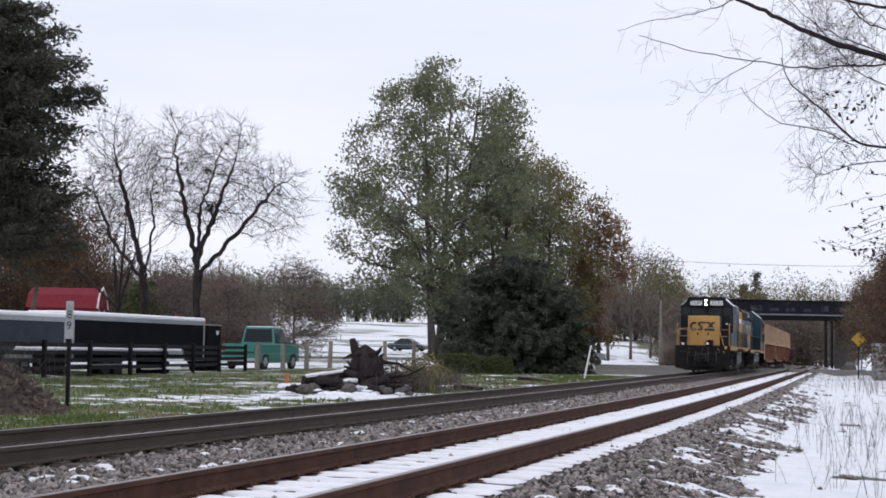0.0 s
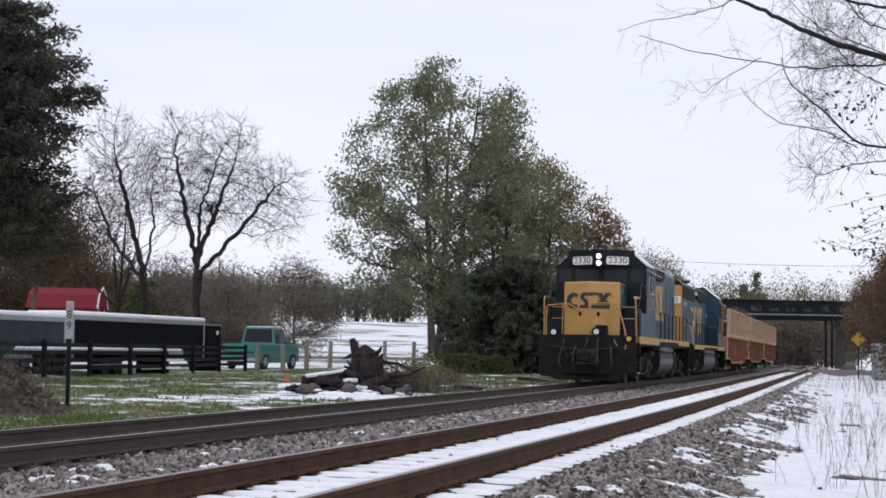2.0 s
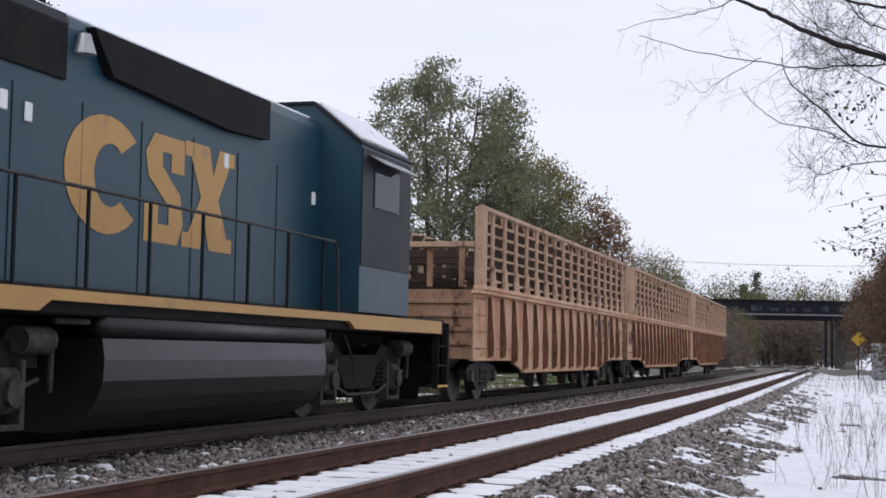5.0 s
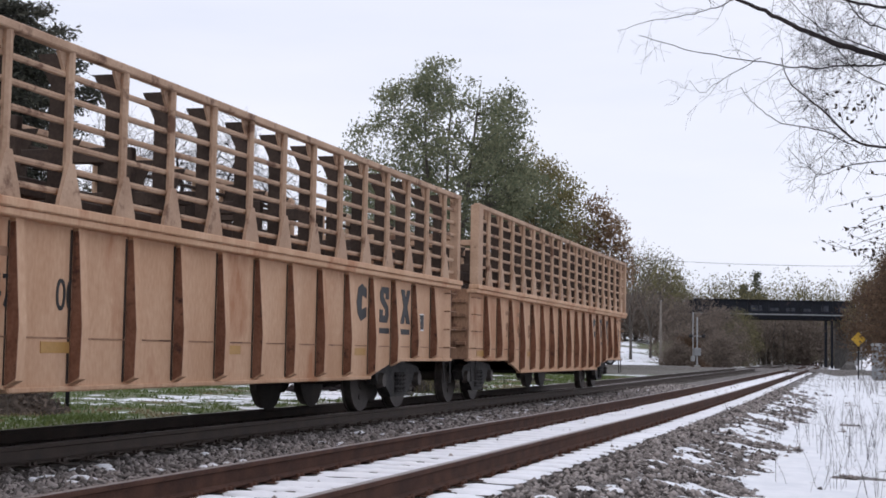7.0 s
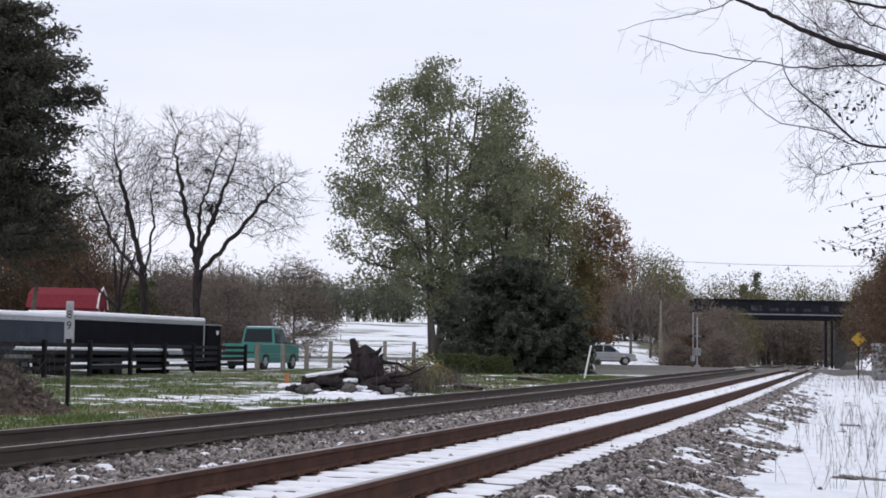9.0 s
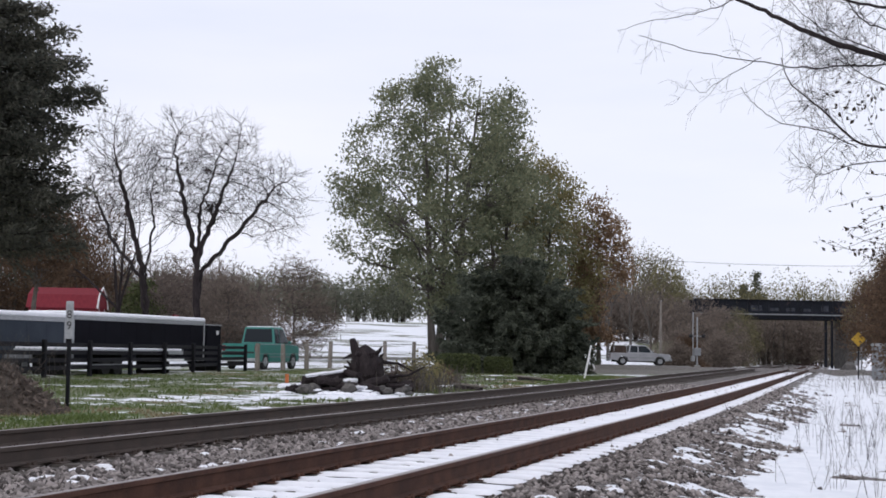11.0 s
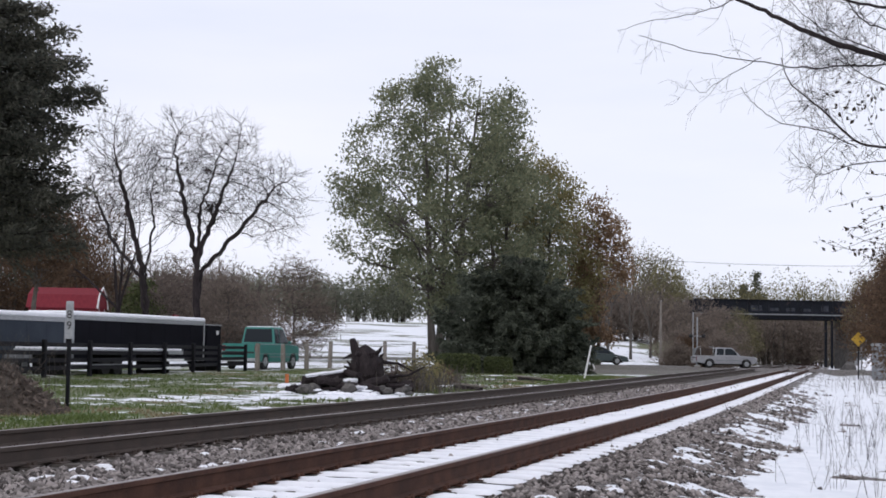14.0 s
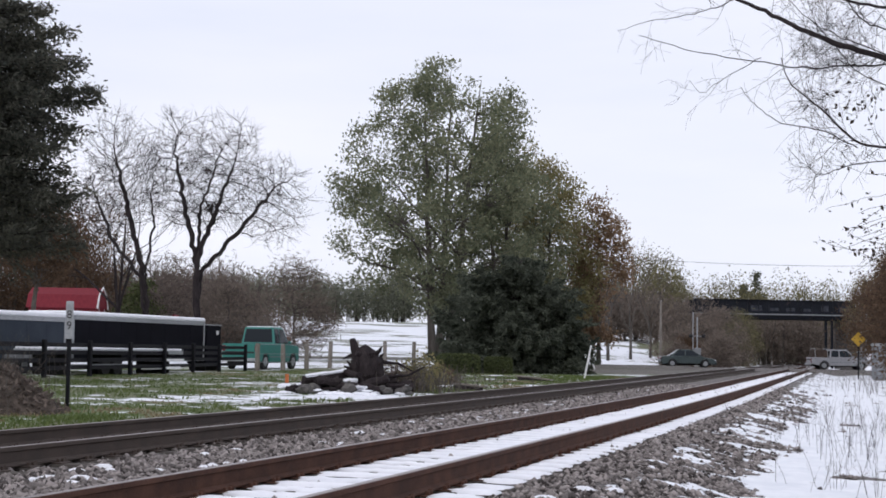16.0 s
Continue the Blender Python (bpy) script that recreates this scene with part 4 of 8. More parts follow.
    for a, b, d in ((-0.02, 0.5, 0.40), (0.75, 0.45, 0.5), (-0.35, -0.05, 0.55)):
        ho = Shape().tube([(-0.30, a, 1.42), (-0.42, a * 0.9 + b * 0.1, 1.15), (-0.46, (a + b) / 2, 1.5 - d * 1.4), (-0.42, b, 0.95), (-0.34, b, 0.7)], 0.03, 8)
        part("air_hose", ho, M["rubber"], lo, smooth=True)
    part("yellow_disc", Shape().tube([(-0.32, -1.30, 1.42), (-0.30, -1.30, 1.42)], 0.075, 14), M["sign_yellow"], lo)
    # cab
    xf = 2.26
    cab(lo, xf + 0.04, 4.55, 4.33, 3.81, 0.88)
    face = Shape().prism([(-1.49, 3.79), (-0.87, 4.31), (0.87, 4.31), (1.49, 3.79), (1.49, 2.2), (-1.49, 2.2)], "x", xf, xf + 0.04)
    part("cab_front", face, M["loco_dark"], lo)
    # brow over the windows, pointed like the nose
    bx = xf - 0.44
    brow = Shape().prism([(xf + 0.02, -1.10), (xf - 0.02, -1.10), (bx, -0.10), (bx - 0.02, 0.0), (bx, 0.10), (xf - 0.02, 1.10), (xf + 0.02, 1.10)], "z", 3.82, 4.34)
    part("headlight_panel", brow, M["loco_dark"], lo)
    for y0, y1 in ((-1.40, -0.98), (-0.85, -0.1), (0.1, 0.85), (0.98, 1.40)):
        part("front_window", Shape().box(xf - 0.016, xf + 0.002, y0, y1, 3.28, 3.72, 0.004), M["glass"], lo)
    part("cab_door", Shape().box(xf - 0.02, xf, -1.46, -0.92, 1.5, 3.2, 0.01), M["loco_dark"], lo)
    part("notice_plate", Shape().box(xf - 0.03, xf - 0.018, -1.22, -1.08, 2.76, 2.83, 0.002), M["white"], lo)
    for z in (3.90, 4.12):
        hb = part("headlight", Shape().tube([(bx - 0.09, 0, z), (bx + 0.04, 0, z)], [0.095, 0.10], 18), M["galv"], lo)
        part("bulb", Shape().tube([(bx - 0.103, 0, z), (bx - 0.091, 0, z)], 0.065, 16), M["lamp"], hb, "lit headlight lens")
    ba = math.degrees(math.atan2(0.42, 1.0))
    for k in (-1, 1):
        number_box(lo, "2330", bx + 0.42 * 0.48 - 0.03, k * 0.58, 3.99, -90 - k * ba, 0.29, 0.74, 0.26)
    for k in (-1, 1):
        w = part("side_window", Shape().box(2.95, 4.05, min(k * 1.49, k * 1.515), max(k * 1.49, k * 1.515), 2.98, 3.58, 0.006), M["glass"], lo)
        fr = Shape()
        for x in (2.70, 2.93, 3.46, 4.03):
            fr.box(x, x + 0.04, min(k * 1.51, k * 1.53), max(k * 1.51, k * 1.53), 2.96, 3.60)
        fr.box(2.93, 4.07, min(k * 1.51, k * 1.535), max(k * 1.51, k * 1.535), 2.93, 2.98)
        part("frame", fr, M["galv"], w)
        part("sliding_pane", Shape().box(3.50, 3.86, min(k * 1.516, k * 1.527), max(k * 1.516, k * 1.527), 3.01, 3.55), M["lens"], w, "pale sliding window pane")
        aw = Shape().prism([(k * 1.5, 3.68), (k * 1.5, 3.70), (k * 1.78, 3.55), (k * 1.78, 3.53)], "x", 2.85, 4.2)
        part("awning", aw, M["galv"], lo)
    lettering("2330", 0.56, M["loco_yellow"], lo, pose(3.36, -1.508, 2.60, 90, 0, 0), "side_number", 1.1)
    # rear part of the cab: blower duct and equipment box
    part("blower_duct", Shape().box(4.55, 5.6, -1.12, 1.12, 1.46, 4.25, 0.05), M["loco_blue"], lo)
    part("blower_hump", Shape().box(4.75, 5.5, -1.36, -1.1, 2.85, 3.35, 0.08), M["loco_blue"], lo)
    lv = Shape()
    for i in range(9):
        lv.box(4.75, 5.5, -1.15, -1.12, 3.45 + i * 0.075, 3.49 + i * 0.075)
    part("louvre", lv, M["loco_dark"], lo)
    # long hood
    part("long_hood", Shape().prism(hood_profile(0.92, 1.46, 4.22), "x", 5.6, 15.35), M["loco_blue"], lo)
    for k in (-1, 1):
        vent = Shape().prism([(6.9, 4.06), (10.9, 4.10), (10.75, 3.86), (10.3, 3.70), (7.6, 3.72), (7.05, 3.9)], "y", min(k * 0.93, k * 1.06), max(k * 0.93, k * 1.06))
        part("air_intake", vent, M["loco_black"], lo)
    part("roof_hatch", Shape().prism(hood_profile(0.80, 4.20, 4.33, 0.1), "x", 5.62, 11.2), M["loco_blue"], lo)
    part("roof_rib", Shape().box(11.3, 15.2, -0.2, 0.2, 4.22, 4.26, 0.01), M["loco_dark"], lo)
    part("roof_snow", Shape().box(5.9, 15.3, -0.86, -0.5, 4.205, 4.235, 0.012), M["snow_thin"], lo)
    mark_shapes(lo, 7.5, 11.45, 2.24, 3.56, -0.922, M["loco_yellow"])
    for x in (6.9, 8.3, 9.7, 11.1, 12.5, 13.9):
        part("door_seam", Shape().box(x, x + 0.012, -0.928, -0.92, 1.6, 3.6), M["loco_dark"], lo)
    part("door_seam", Shape().box(6.0, 15.2, -0.932, -0.92, 2.02, 2.035), M["gear_grey"], lo)
    gr = Shape()
    for i in range(12):
        gr.box(14.55, 15.05, -0.95, -0.92, 2.0 + i * 0.11, 2.06 + i * 0.11)
    part("grille", gr, M["gear_grey"], lo)
    for k in (-1, 1):
        handrail(lo, 5.7, 15.3, k, n=8, ends=(False, False))
    # rear lamp group
    part("marker_lamp", Shape().tube([(15.35, -0.5, 3.5), (15.42, -0.5, 3.5)], 0.06, 10), M["lens"], lo)
    return lo, wheels, L


def build_second_loco():
    lo = thing("locomotive", pose(0, 0, 0), "dark blue second locomotive running with its yellow long-hood end leading", "locomotive", "train")
    L = 17.0
    wheels = loco_common(lo, L, 3.3, 13.7, 5.9, 11.6)
    pilot(lo, 0.0, 1)
    pilot(lo, L, -1)
    for k in (-1, 1):
        sill_stripe(lo, [(0.55, 1.42), (4.6, 1.42), (4.8, 1.42), (12.2, 1.42), (12.4, 1.42), (16.5, 1.42)], [0.2, 0.2, 0.1, 0.1, 0.2, 0.2], k, M["loco_yellow"])
    part("long_hood", Shape().prism(hood_profile(0.92, 1.42, 4.14), "x", 0.92, 12.6), M["loco_blue"], lo)
    part("hood_end", Shape().prism(hood_profile(0.915, 1.43, 4.0, 0.1), "x", 0.885, 0.92), M["loco_yellow"], lo, "yellow hood end with number boards")
    part("hood_cap", Shape().prism(hood_profile(0.935, 4.0, 4.16), "x", 0.87, 5.9), M["loco_dark"], lo)
    number_box(lo, "6412", 0.86, -0.45, 3.35, -90, 0.27, 0.84, 0.30)
    number_box(lo, "6412", 0.86, 0.45, 3.35, -90, 0.27, 0.84, 0.30)
    for z in (3.62, 3.78):
        hb = part("headlight", Shape().tube([(0.80, 0, z), (0.89, 0, z)], 0.09, 16), M["galv"], lo)
        part("lens", Shape().tube([(0.788, 0, z), (0.80, 0, z)], 0.065, 14), M["lens"], hb)
    mk = Shape().prism([(-0.6, 2.72), (-0.6, 3.0), (0.0, 3.0), (0.25, 2.86), (0.6, 3.0), (0.6, 2.72), (0.25, 2.84), (0.0, 2.72)], "x", 0.872, 0.884)
    part("end_mark", mk, M["ink"], lo)
    for k in (-1, 1):
        # radiator screens and intake above the walkway
        part("radiator_screen", Shape().box(1.0, 5.85, min(k * 0.92, k * 0.955), max(k * 0.92, k * 0.955), 3.45, 3.99, 0.01), M["loco_black"], lo)
        part("blower_screen", Shape().prism([(6.2, 4.04), (10.5, 4.04), (10.5, 3.55), (9.4, 3.5), (6.6, 3.62)], "y", min(k * 0.92, k * 1.03), max(k * 0.92, k * 1.03)), M["loco_black"], lo)
        handrail(lo, 1.35, 11.9, k, n=9, z0=1.42, z1=2.36)
        g = Shape().tube([(0.12, k * 1.47, 0.5), (0.15, k * 1.47, 1.9), (0.3, k * 1.47, 2.3), (0.5, k * 1.44, 2.42), (0.85, k * 1.0, 2.42)], 0.022, 6)
        g.tube([(0.62, k * 1.47, 0.6), (0.65, k * 1.47, 1.5), (0.80, k * 1.3, 2.2), (0.9, k * 0.95, 2.3)], 0.022, 6)
        part("side_handrail", g, M["gond_bar"], lo)
        for x, z in ((1.5, 3.2), (2.3, 3.2), (4.8, 3.1), (5.2, 3.05), (9.4, 3.15), (12.2, 3.0)):
            part("notice_plate", Shape().box(x, x + 0.12, min(k * 0.92, k * 0.94), max(k * 0.92, k * 0.94), z - 0.09, z + 0.09, 0.01), M["white"], lo)
    end_rail = Shape()
    for y in (-0.7, -0.25, 0.25, 0.7):
        end_rail.tube([(0.12, y, 1.42), (0.12, y, 2.36)], 0.02, 6)
    end_rail.tube([(0.12, -0.72, 2.36), (0.12, 0.72, 2.36)], 0.02, 6)
    part("end_handrail", end_rail, M["loco_yellow"], lo)
    # fans on the roof
    for x in (2.0, 3.4, 4.8):
        part("radiator_fan", Shape().tube([(x, 0, 4.14), (x, 0, 4.30)], [0.62, 0.58], 24), M["loco_dark"], lo)
    part("exhaust_stack", Shape().box(8.0, 8.7, -0.3, 0.3, 4.13, 4.33, 0.04), M["loco_black"], lo)
    horn = Shape().tube([(6.0, -0.55, 4.15), (6.0, -0.55, 4.36)], 0.04, 8)
    for d in (-0.14, 0, 0.14):
        horn.tube([(6.05, -0.55 + d, 4.36), (5.72, -0.55 + d, 4.38)], [0.025, 0.08], 10)
    part("horn", horn, M["loco_black"], lo)
    part("bell", Shape().tube([(6.1, -0.98, 3.75), (6.1, -0.98, 3.95)], [0.12, 0.06], 12), M["galv"], lo)
    mark_shapes(lo, 5.9, 9.7, 2.05, 3.25, -0.922, M["loco_yellow"])
    for i in range(9):
        part("door_seam", Shape().box(1.4 + i * 1.2, 1.412 + i * 1.2, -0.928, -0.92, 1.5, 3.3), M["loco_dark"], lo)
    # cab faces away
    cab(lo, 12.6, 14.8)
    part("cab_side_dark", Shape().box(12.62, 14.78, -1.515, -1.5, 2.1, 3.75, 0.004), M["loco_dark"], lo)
    for k in (-1, 1):
        part("side_window", Shape().box(13.1, 14.2, min(k * 1.515, k * 1.53), max(k * 1.515, k * 1.53), 2.95, 3.55, 0.006), M["glass"], lo)
        part("awning", Shape().prism([(k * 1.5, 3.68), (k * 1.5, 3.70), (k * 1.75, 3.56), (k * 1.75, 3.54)], "x", 12.9, 14.4), M["galv"], lo)
    part("nose", Shape().box(14.8, 16.2, -0.9, 0.9, 1.42, 3.2, 0.08), M["loco_blue"], lo)
    part("roof_snow", Shape().box(1.2, 12.4, -0.80, -0.45, 4.13, 4.165, 0.012), M["snow_thin"], lo)
    return lo, wheels, L


def gondola_truck(parent, xc):
    tr = part("truck", Shape().box(xc - 0.16, xc + 0.16, -1.05, 1.05, 0.42, 0.72, 0.04), M["loco_black"], parent)
    for k in (-1, 1):
        y0, y1 = sorted((k * 0.95, k * 1.13))
        sf = Shape()
        sf.prism([(xc - 1.12, 0.58), (xc - 0.98, 0.68), (xc - 0.42, 0.74), (xc + 0.42, 0.74), (xc + 0.98, 0.68), (xc + 1.12, 0.58), (xc + 1.0, 0.42), (xc + 0.72, 0.46), (xc + 0.36, 0.22), (xc - 0.36, 0.22), (xc - 0.72, 0.46), (xc - 1.0, 0.42)], "y", y0, y1)
        part("side_frame", sf, M["gear_grey"], tr)
        for s in (-1, 1):
            part("bearing_cap", Shape().tube([(xc + s * 0.88, k * 1.1, 0.48), (xc + s * 0.88, k * 1.2, 0.48)], [0.13, 0.1], 14), M["wheel"], tr)
        for d in (-0.14, 0.0, 0.14):
            sp = Shape().tube([(xc + d, k * 1.14, 0.29 + 0.016 * h) for h in range(20)], [0.068 if h % 4 < 2 else 0.048 for h in range(20)], 10)
            part("spring", sp, M["gear_grey"], tr)
    return tr


def build_gondola(number, seed):
    """High-sided tie gondola: ribbed tan body with a drop belly, and open pipe side racks above."""
    g = thing("gondola_car", pose(0, 0, 0), "rusty faded tan high-sided gondola with open pipe racks", "railway wagon", "train")
    L = 17.2
    rng = random.Random(seed)
    W = 1.5
    side_poly = [(0.02, 2.0), (L - 0.02, 2.0), (L - 0.02, 0.80), (L - 2.9, 0.80), (L - 4.1, 0.55), (4.1, 0.55), (2.9, 0.80), (0.02, 0.80)]
    for k in (-1, 1):
        part("side_plate", Shape().prism(side_poly, "y", min(k * 1.38, k * 1.44), max(k * 1.38, k * 1.44)), M["gond"], g)
        seam = Shape().box(0.1, L - 0.1, min(k * 1.44, k * 1.447), max(k * 1.44, k * 1.447), 0.985, 1.0)
        part("weld_seam", seam, M["gond_rib"], g)
        belly = Shape().box(4.1, L - 4.1, min(k * 1.36, k * 1.47), max(k * 1.36, k * 1.47), 0.52, 0.57, 0.01)
        belly.box(0.02, 2.9, min(k * 1.36, k * 1.47), max(k * 1.36, k * 1.47), 0.77, 0.82, 0.01)
        belly.box(L - 2.9, L - 0.02, min(k * 1.36, k * 1.47), max(k * 1.36, k * 1.47), 0.77, 0.82, 0.01)
        part("bottom_flange", belly, M["gond"], g)
        # ribs
        n = 16
        for i in range(n):
            x = 1.15 + (L - 2.3) * i / (n - 1)
            zb = 0.80 if (x < 3.0 or x > L - 3.0) else (0.57 if 4.0 < x < L - 4.0 else 0.70)
            rib = Shape()
            rib.prism([(k * 1.44, 1.98), (k * 1.50, 1.98), (k * 1.565, 1.1), (k * 1.555, zb + 0.06), (k * 1.44, zb)], "x", x - 0.06, x + 0.06)
            part("rib", rib, M["gond"], g)
            # dark line at the rib's foot: shade drawn in as colour
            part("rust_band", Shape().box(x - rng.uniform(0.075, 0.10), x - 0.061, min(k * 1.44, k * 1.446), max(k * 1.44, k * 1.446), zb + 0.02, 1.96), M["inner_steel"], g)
            # side face in rust brown, which also paints in its shade
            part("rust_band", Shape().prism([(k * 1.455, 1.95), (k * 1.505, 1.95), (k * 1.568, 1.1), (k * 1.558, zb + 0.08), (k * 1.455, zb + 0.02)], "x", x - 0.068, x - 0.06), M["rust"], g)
        top = Shape().box(-0.03, L + 0.03, min(k * 1.40, k * 1.60), max(k * 1.40, k * 1.60), 1.98, 2.05, 0.012)
        top.box(-0.03, L + 0.03, min(k * 1.44, k * 1.63), max(k * 1.44, k * 1.63), 2.05, 2.13, 0.012)
        part("top_chord", top, M["gond"], g)
        # rack above
        for i in range(17):
            x = 0.9 + (L - 1.8) * i / 16
            po = Shape().tube([(x, k * 1.55, 2.12), (x, k * 1.55, 3.52)], 0.042, 7)
            po.prism([(x - 0.19, 2.13), (x - 0.17, 2.20), (x - 0.045, 2.52), (x + 0.045, 2.52), (x + 0.17, 2.20), (x + 0.19, 2.13)], "y", min(k * 1.56, k * 1.60), max(k * 1.56, k * 1.60))
            po.prism([(x - 0.02, 3.3), (x - 0.15, 3.5), (x + 0.15, 3.5), (x + 0.02, 3.3)], "y", min(k * 1.49, k * 1.52), max(k * 1.49, k * 1.52))
            part("rack_post", po, M["gond_bar"], g)
            # web coloured dark to stand for the post's shaded side
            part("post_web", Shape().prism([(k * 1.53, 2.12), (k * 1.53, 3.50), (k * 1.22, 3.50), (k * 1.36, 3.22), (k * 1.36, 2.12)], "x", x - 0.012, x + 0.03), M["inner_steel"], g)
        for j in range(6):
            z = 2.26 + j * 0.212
            wob = rng.uniform(-0.012, 0.012)
            bar = Shape().tube([(0.1, k * 1.50, z), (L * 0.35, k * 1.50, z + wob), (L * 0.7, k * 1.5, z - wob), (L - 0.1, k * 1.50, z)], 0.03, 7)
            # far-side bars take the darkened steel, their shade painted in
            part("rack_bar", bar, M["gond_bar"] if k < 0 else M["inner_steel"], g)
        cap = Shape().box(0.02, L - 0.02, min(k * 1.49, k * 1.60), max(k * 1.49, k * 1.60), 3.50, 3.58, 0.012)
        part("rack_rail", cap, M["gond_bar"], g)
        for x0, x1 in ((0.02, 0.34), (L - 0.20, L - 0.06)):
            part("end_post", Shape().box(x0, x1, min(k * 1.44, k * 1.60), max(k * 1.44, k * 1.60), 2.12, 3.55, 0.015), M["gond_bar"], g)
        # grab irons and sill steps at the corners
        for x in (0.1, L - 0.5):
            gi = Shape()
            for z in (1.0, 1.3, 1.6, 1.9):
                gi.tube([(x, k * 1.46, z), (x, k * 1.55, z), (x + 0.4, k * 1.55, z), (x + 0.4, k * 1.46, z)], 0.011, 5)
            part("grab_iron", gi, M["gond_rib"], g)
            st = Shape().tube([(x, k * 1.45, 0.82), (x + 0.02, k * 1.47, 0.42), (x + 0.38, k * 1.47, 0.42), (x + 0.4, k * 1.45, 0.82)], 0.014, 5)
            part("sill_step", st, M["gear_grey"], g)
        # plates and stains along the lower side
        for x in (0.6, 4.6, 8.2, 12.4):
            part("reflector_strip", Shape().box(x, x + 0.5, min(k * 1.44, k * 1.448), max(k * 1.44, k * 1.448), 0.86, 0.96), M["loco_yellow"], g)
        if k < 0:
            mark_x = L - 4.7
            shp = Shape().prism([(mark_x + 0.06, 1.42), (mark_x + 0.0, 1.6), (mark_x + 0.06, 1.80), (mark_x + 0.2, 1.86), (mark_x + 0.4, 1.8), (mark_x + 0.4, 1.66), (mark_x + 0.22, 1.7), (mark_x + 0.2, 1.5), (mark_x + 0.4, 1.54), (mark_x + 0.4, 1.4), (mark_x + 0.2, 1.34)], "y", -1.447, -1.44)
            part("side_mark", shp, M["ink"], g)
            a = mark_x + 0.98
            part("side_mark", Shape().prism([(a + u * 0.40, 1.34 + v * 0.52) for u, v in ((0, 0), (0, 0.36), (0.34, 0.36), (0.34, 0.2), (0.62, 0.2), (0.62, 0.36), (0.06, 0.6), (0, 0.82), (0.2, 1), (1, 1), (1, 0.66), (0.66, 0.66), (0.66, 0.82), (0.4, 0.82), (0.4, 0.72), (0.95, 0.45), (1, 0.2), (0.85, 0))], "y", -1.447, -1.44), M["ink"], g)
            a = mark_x + 1.95
            part("side_mark", Shape().prism([(a, 1.86), (a + 0.18, 1.86), (a + 0.24, 1.72), (a + 0.3, 1.86), (a + 0.46, 1.86), (a + 0.32, 1.6), (a + 0.46, 1.34), (a + 0.28, 1.34), (a + 0.22, 1.48), (a + 0.16, 1.34), (a, 1.34), (a + 0.14, 1.6)], "y", -1.447, -1.44), M["ink"], g)
            for a in (mark_x + 0.98, mark_x + 1.95):
                part("mark_bar", Shape().box(a, a + 0.44, -1.447, -1.44, 1.18, 1.26), M["ink"], g)
            if number:
                for i in range(3):
                    lettering(number[2 * i:2 * i + 2], 0.40, M["gond_rib"] if seed != 2 else M["ink"], g, pose(3.0 + i * 0.99, -1.444, 1.36, 90, 0, 0), "car_number", 0.85)
                for i in range(2):
                    part("reporting_bar", Shape().box(2.8 + i * 0.99, 3.25 + i * 0.99, -1.446, -1.44, 1.66, 1.74), M["gond_rib"], g)
            # black notice panel with a white frame
            nb = part("notice_panel", Shape().box(L - 1.95, L - 1.60, -1.452, -1.44, 1.25, 1.52), M["white"], g, "black notice panel in a white frame")
            part("panel_face", Shape().box(L - 1.93, L - 1.79, -1.457, -1.452, 1.27, 1.50), M["ink"], nb)
            part("panel_face", Shape().box(L - 1.77, L - 1.62, -1.457, -1.452, 1.27, 1.50), M["ink"], nb)
            # scrawled paint, as loose dark strokes
            sc = Shape()
            cx = 0.75 if seed == 2 else L - 0.85
            for i in range(9):
                x, z = cx + rng.uniform(-0.35, 0.35), 1.45 + rng.uniform(-0.25, 0.25)
                pts = [(x, -1.444, z)]
                for j in range(5):
                    pts.append((pts[-1][0] + rng.uniform(-0.13, 0.13), -1.444, pts[-1][2] + rng.uniform(-0.14, 0.14)))
                sc.tube(pts, 0.014, 4)
            part("scrawled_paint", sc, M["gear_grey"], g)
    part("floor_plate", Shape().box(0.2, L - 0.2, -1.38, 1.38, 0.80, 0.86), M["gond_rib"], g)
    part("belly_pan", Shape().box(4.1, L - 4.1, -1.37, 1.37, 0.52, 0.58), M["loco_black"], g)
    part("center_sill", Shape().box(0.0, L, -0.3, 0.3, 0.62, 0.80, 0.02), M["loco_black"], g)
    for x, d in ((0.0, 1), (L, -1)):
        part("end_plate", Shape().box(min(x, x + 0.06 * d), max(x, x + 0.06 * d), -1.44, 1.44, 0.80, 2.05, 0.01), M["gond_rib"], g)
        for z in (1.05, 1.3, 1.55, 1.8):
            e = Shape().box(min(x - 0.05 * d, x), max(x - 0.05 * d, x), -1.4, 1.4, z, z + 0.07, 0.01)
            part("end_rib", e, M["gond_rib"], g)
        for y in (-1.2, -0.6, 0, 0.6, 1.2):
            bk = Shape().box(min(x + 0.02 * d, x + 0.1 * d), max(x + 0.02 * d, x + 0.1 * d), y - 0.05, y + 0.05, 2.1, 2.85, 0.01)
            part("bulkhead_post", bk, M["gond_rib"], g)
        bk = Shape().box(min(x - 0.02 * d, x + 0.2 * d), max(x - 0.02 * d, x + 0.2 * d), -1.45, 1.45, 2.82, 2.92, 0.01)
        part("bulkhead_cap", bk, M["gond_bar"], g)
        cp = Shape().box(min(x - 0.55 * d, x + 0.1 * d), max(x - 0.55 * d, x + 0.1 * d), -0.12, 0.12, 0.70, 0.94, 0.03)
        part("coupler", cp, M["loco_black"], g)
        part("air_hose", Shape().tube([(x, 0.4, 0.75), (x - 0.2 * d, 0.42, 0.45), (x - 0.5 * d, 0.3, 0.35)], 0.025, 6), M["rubber"], g)
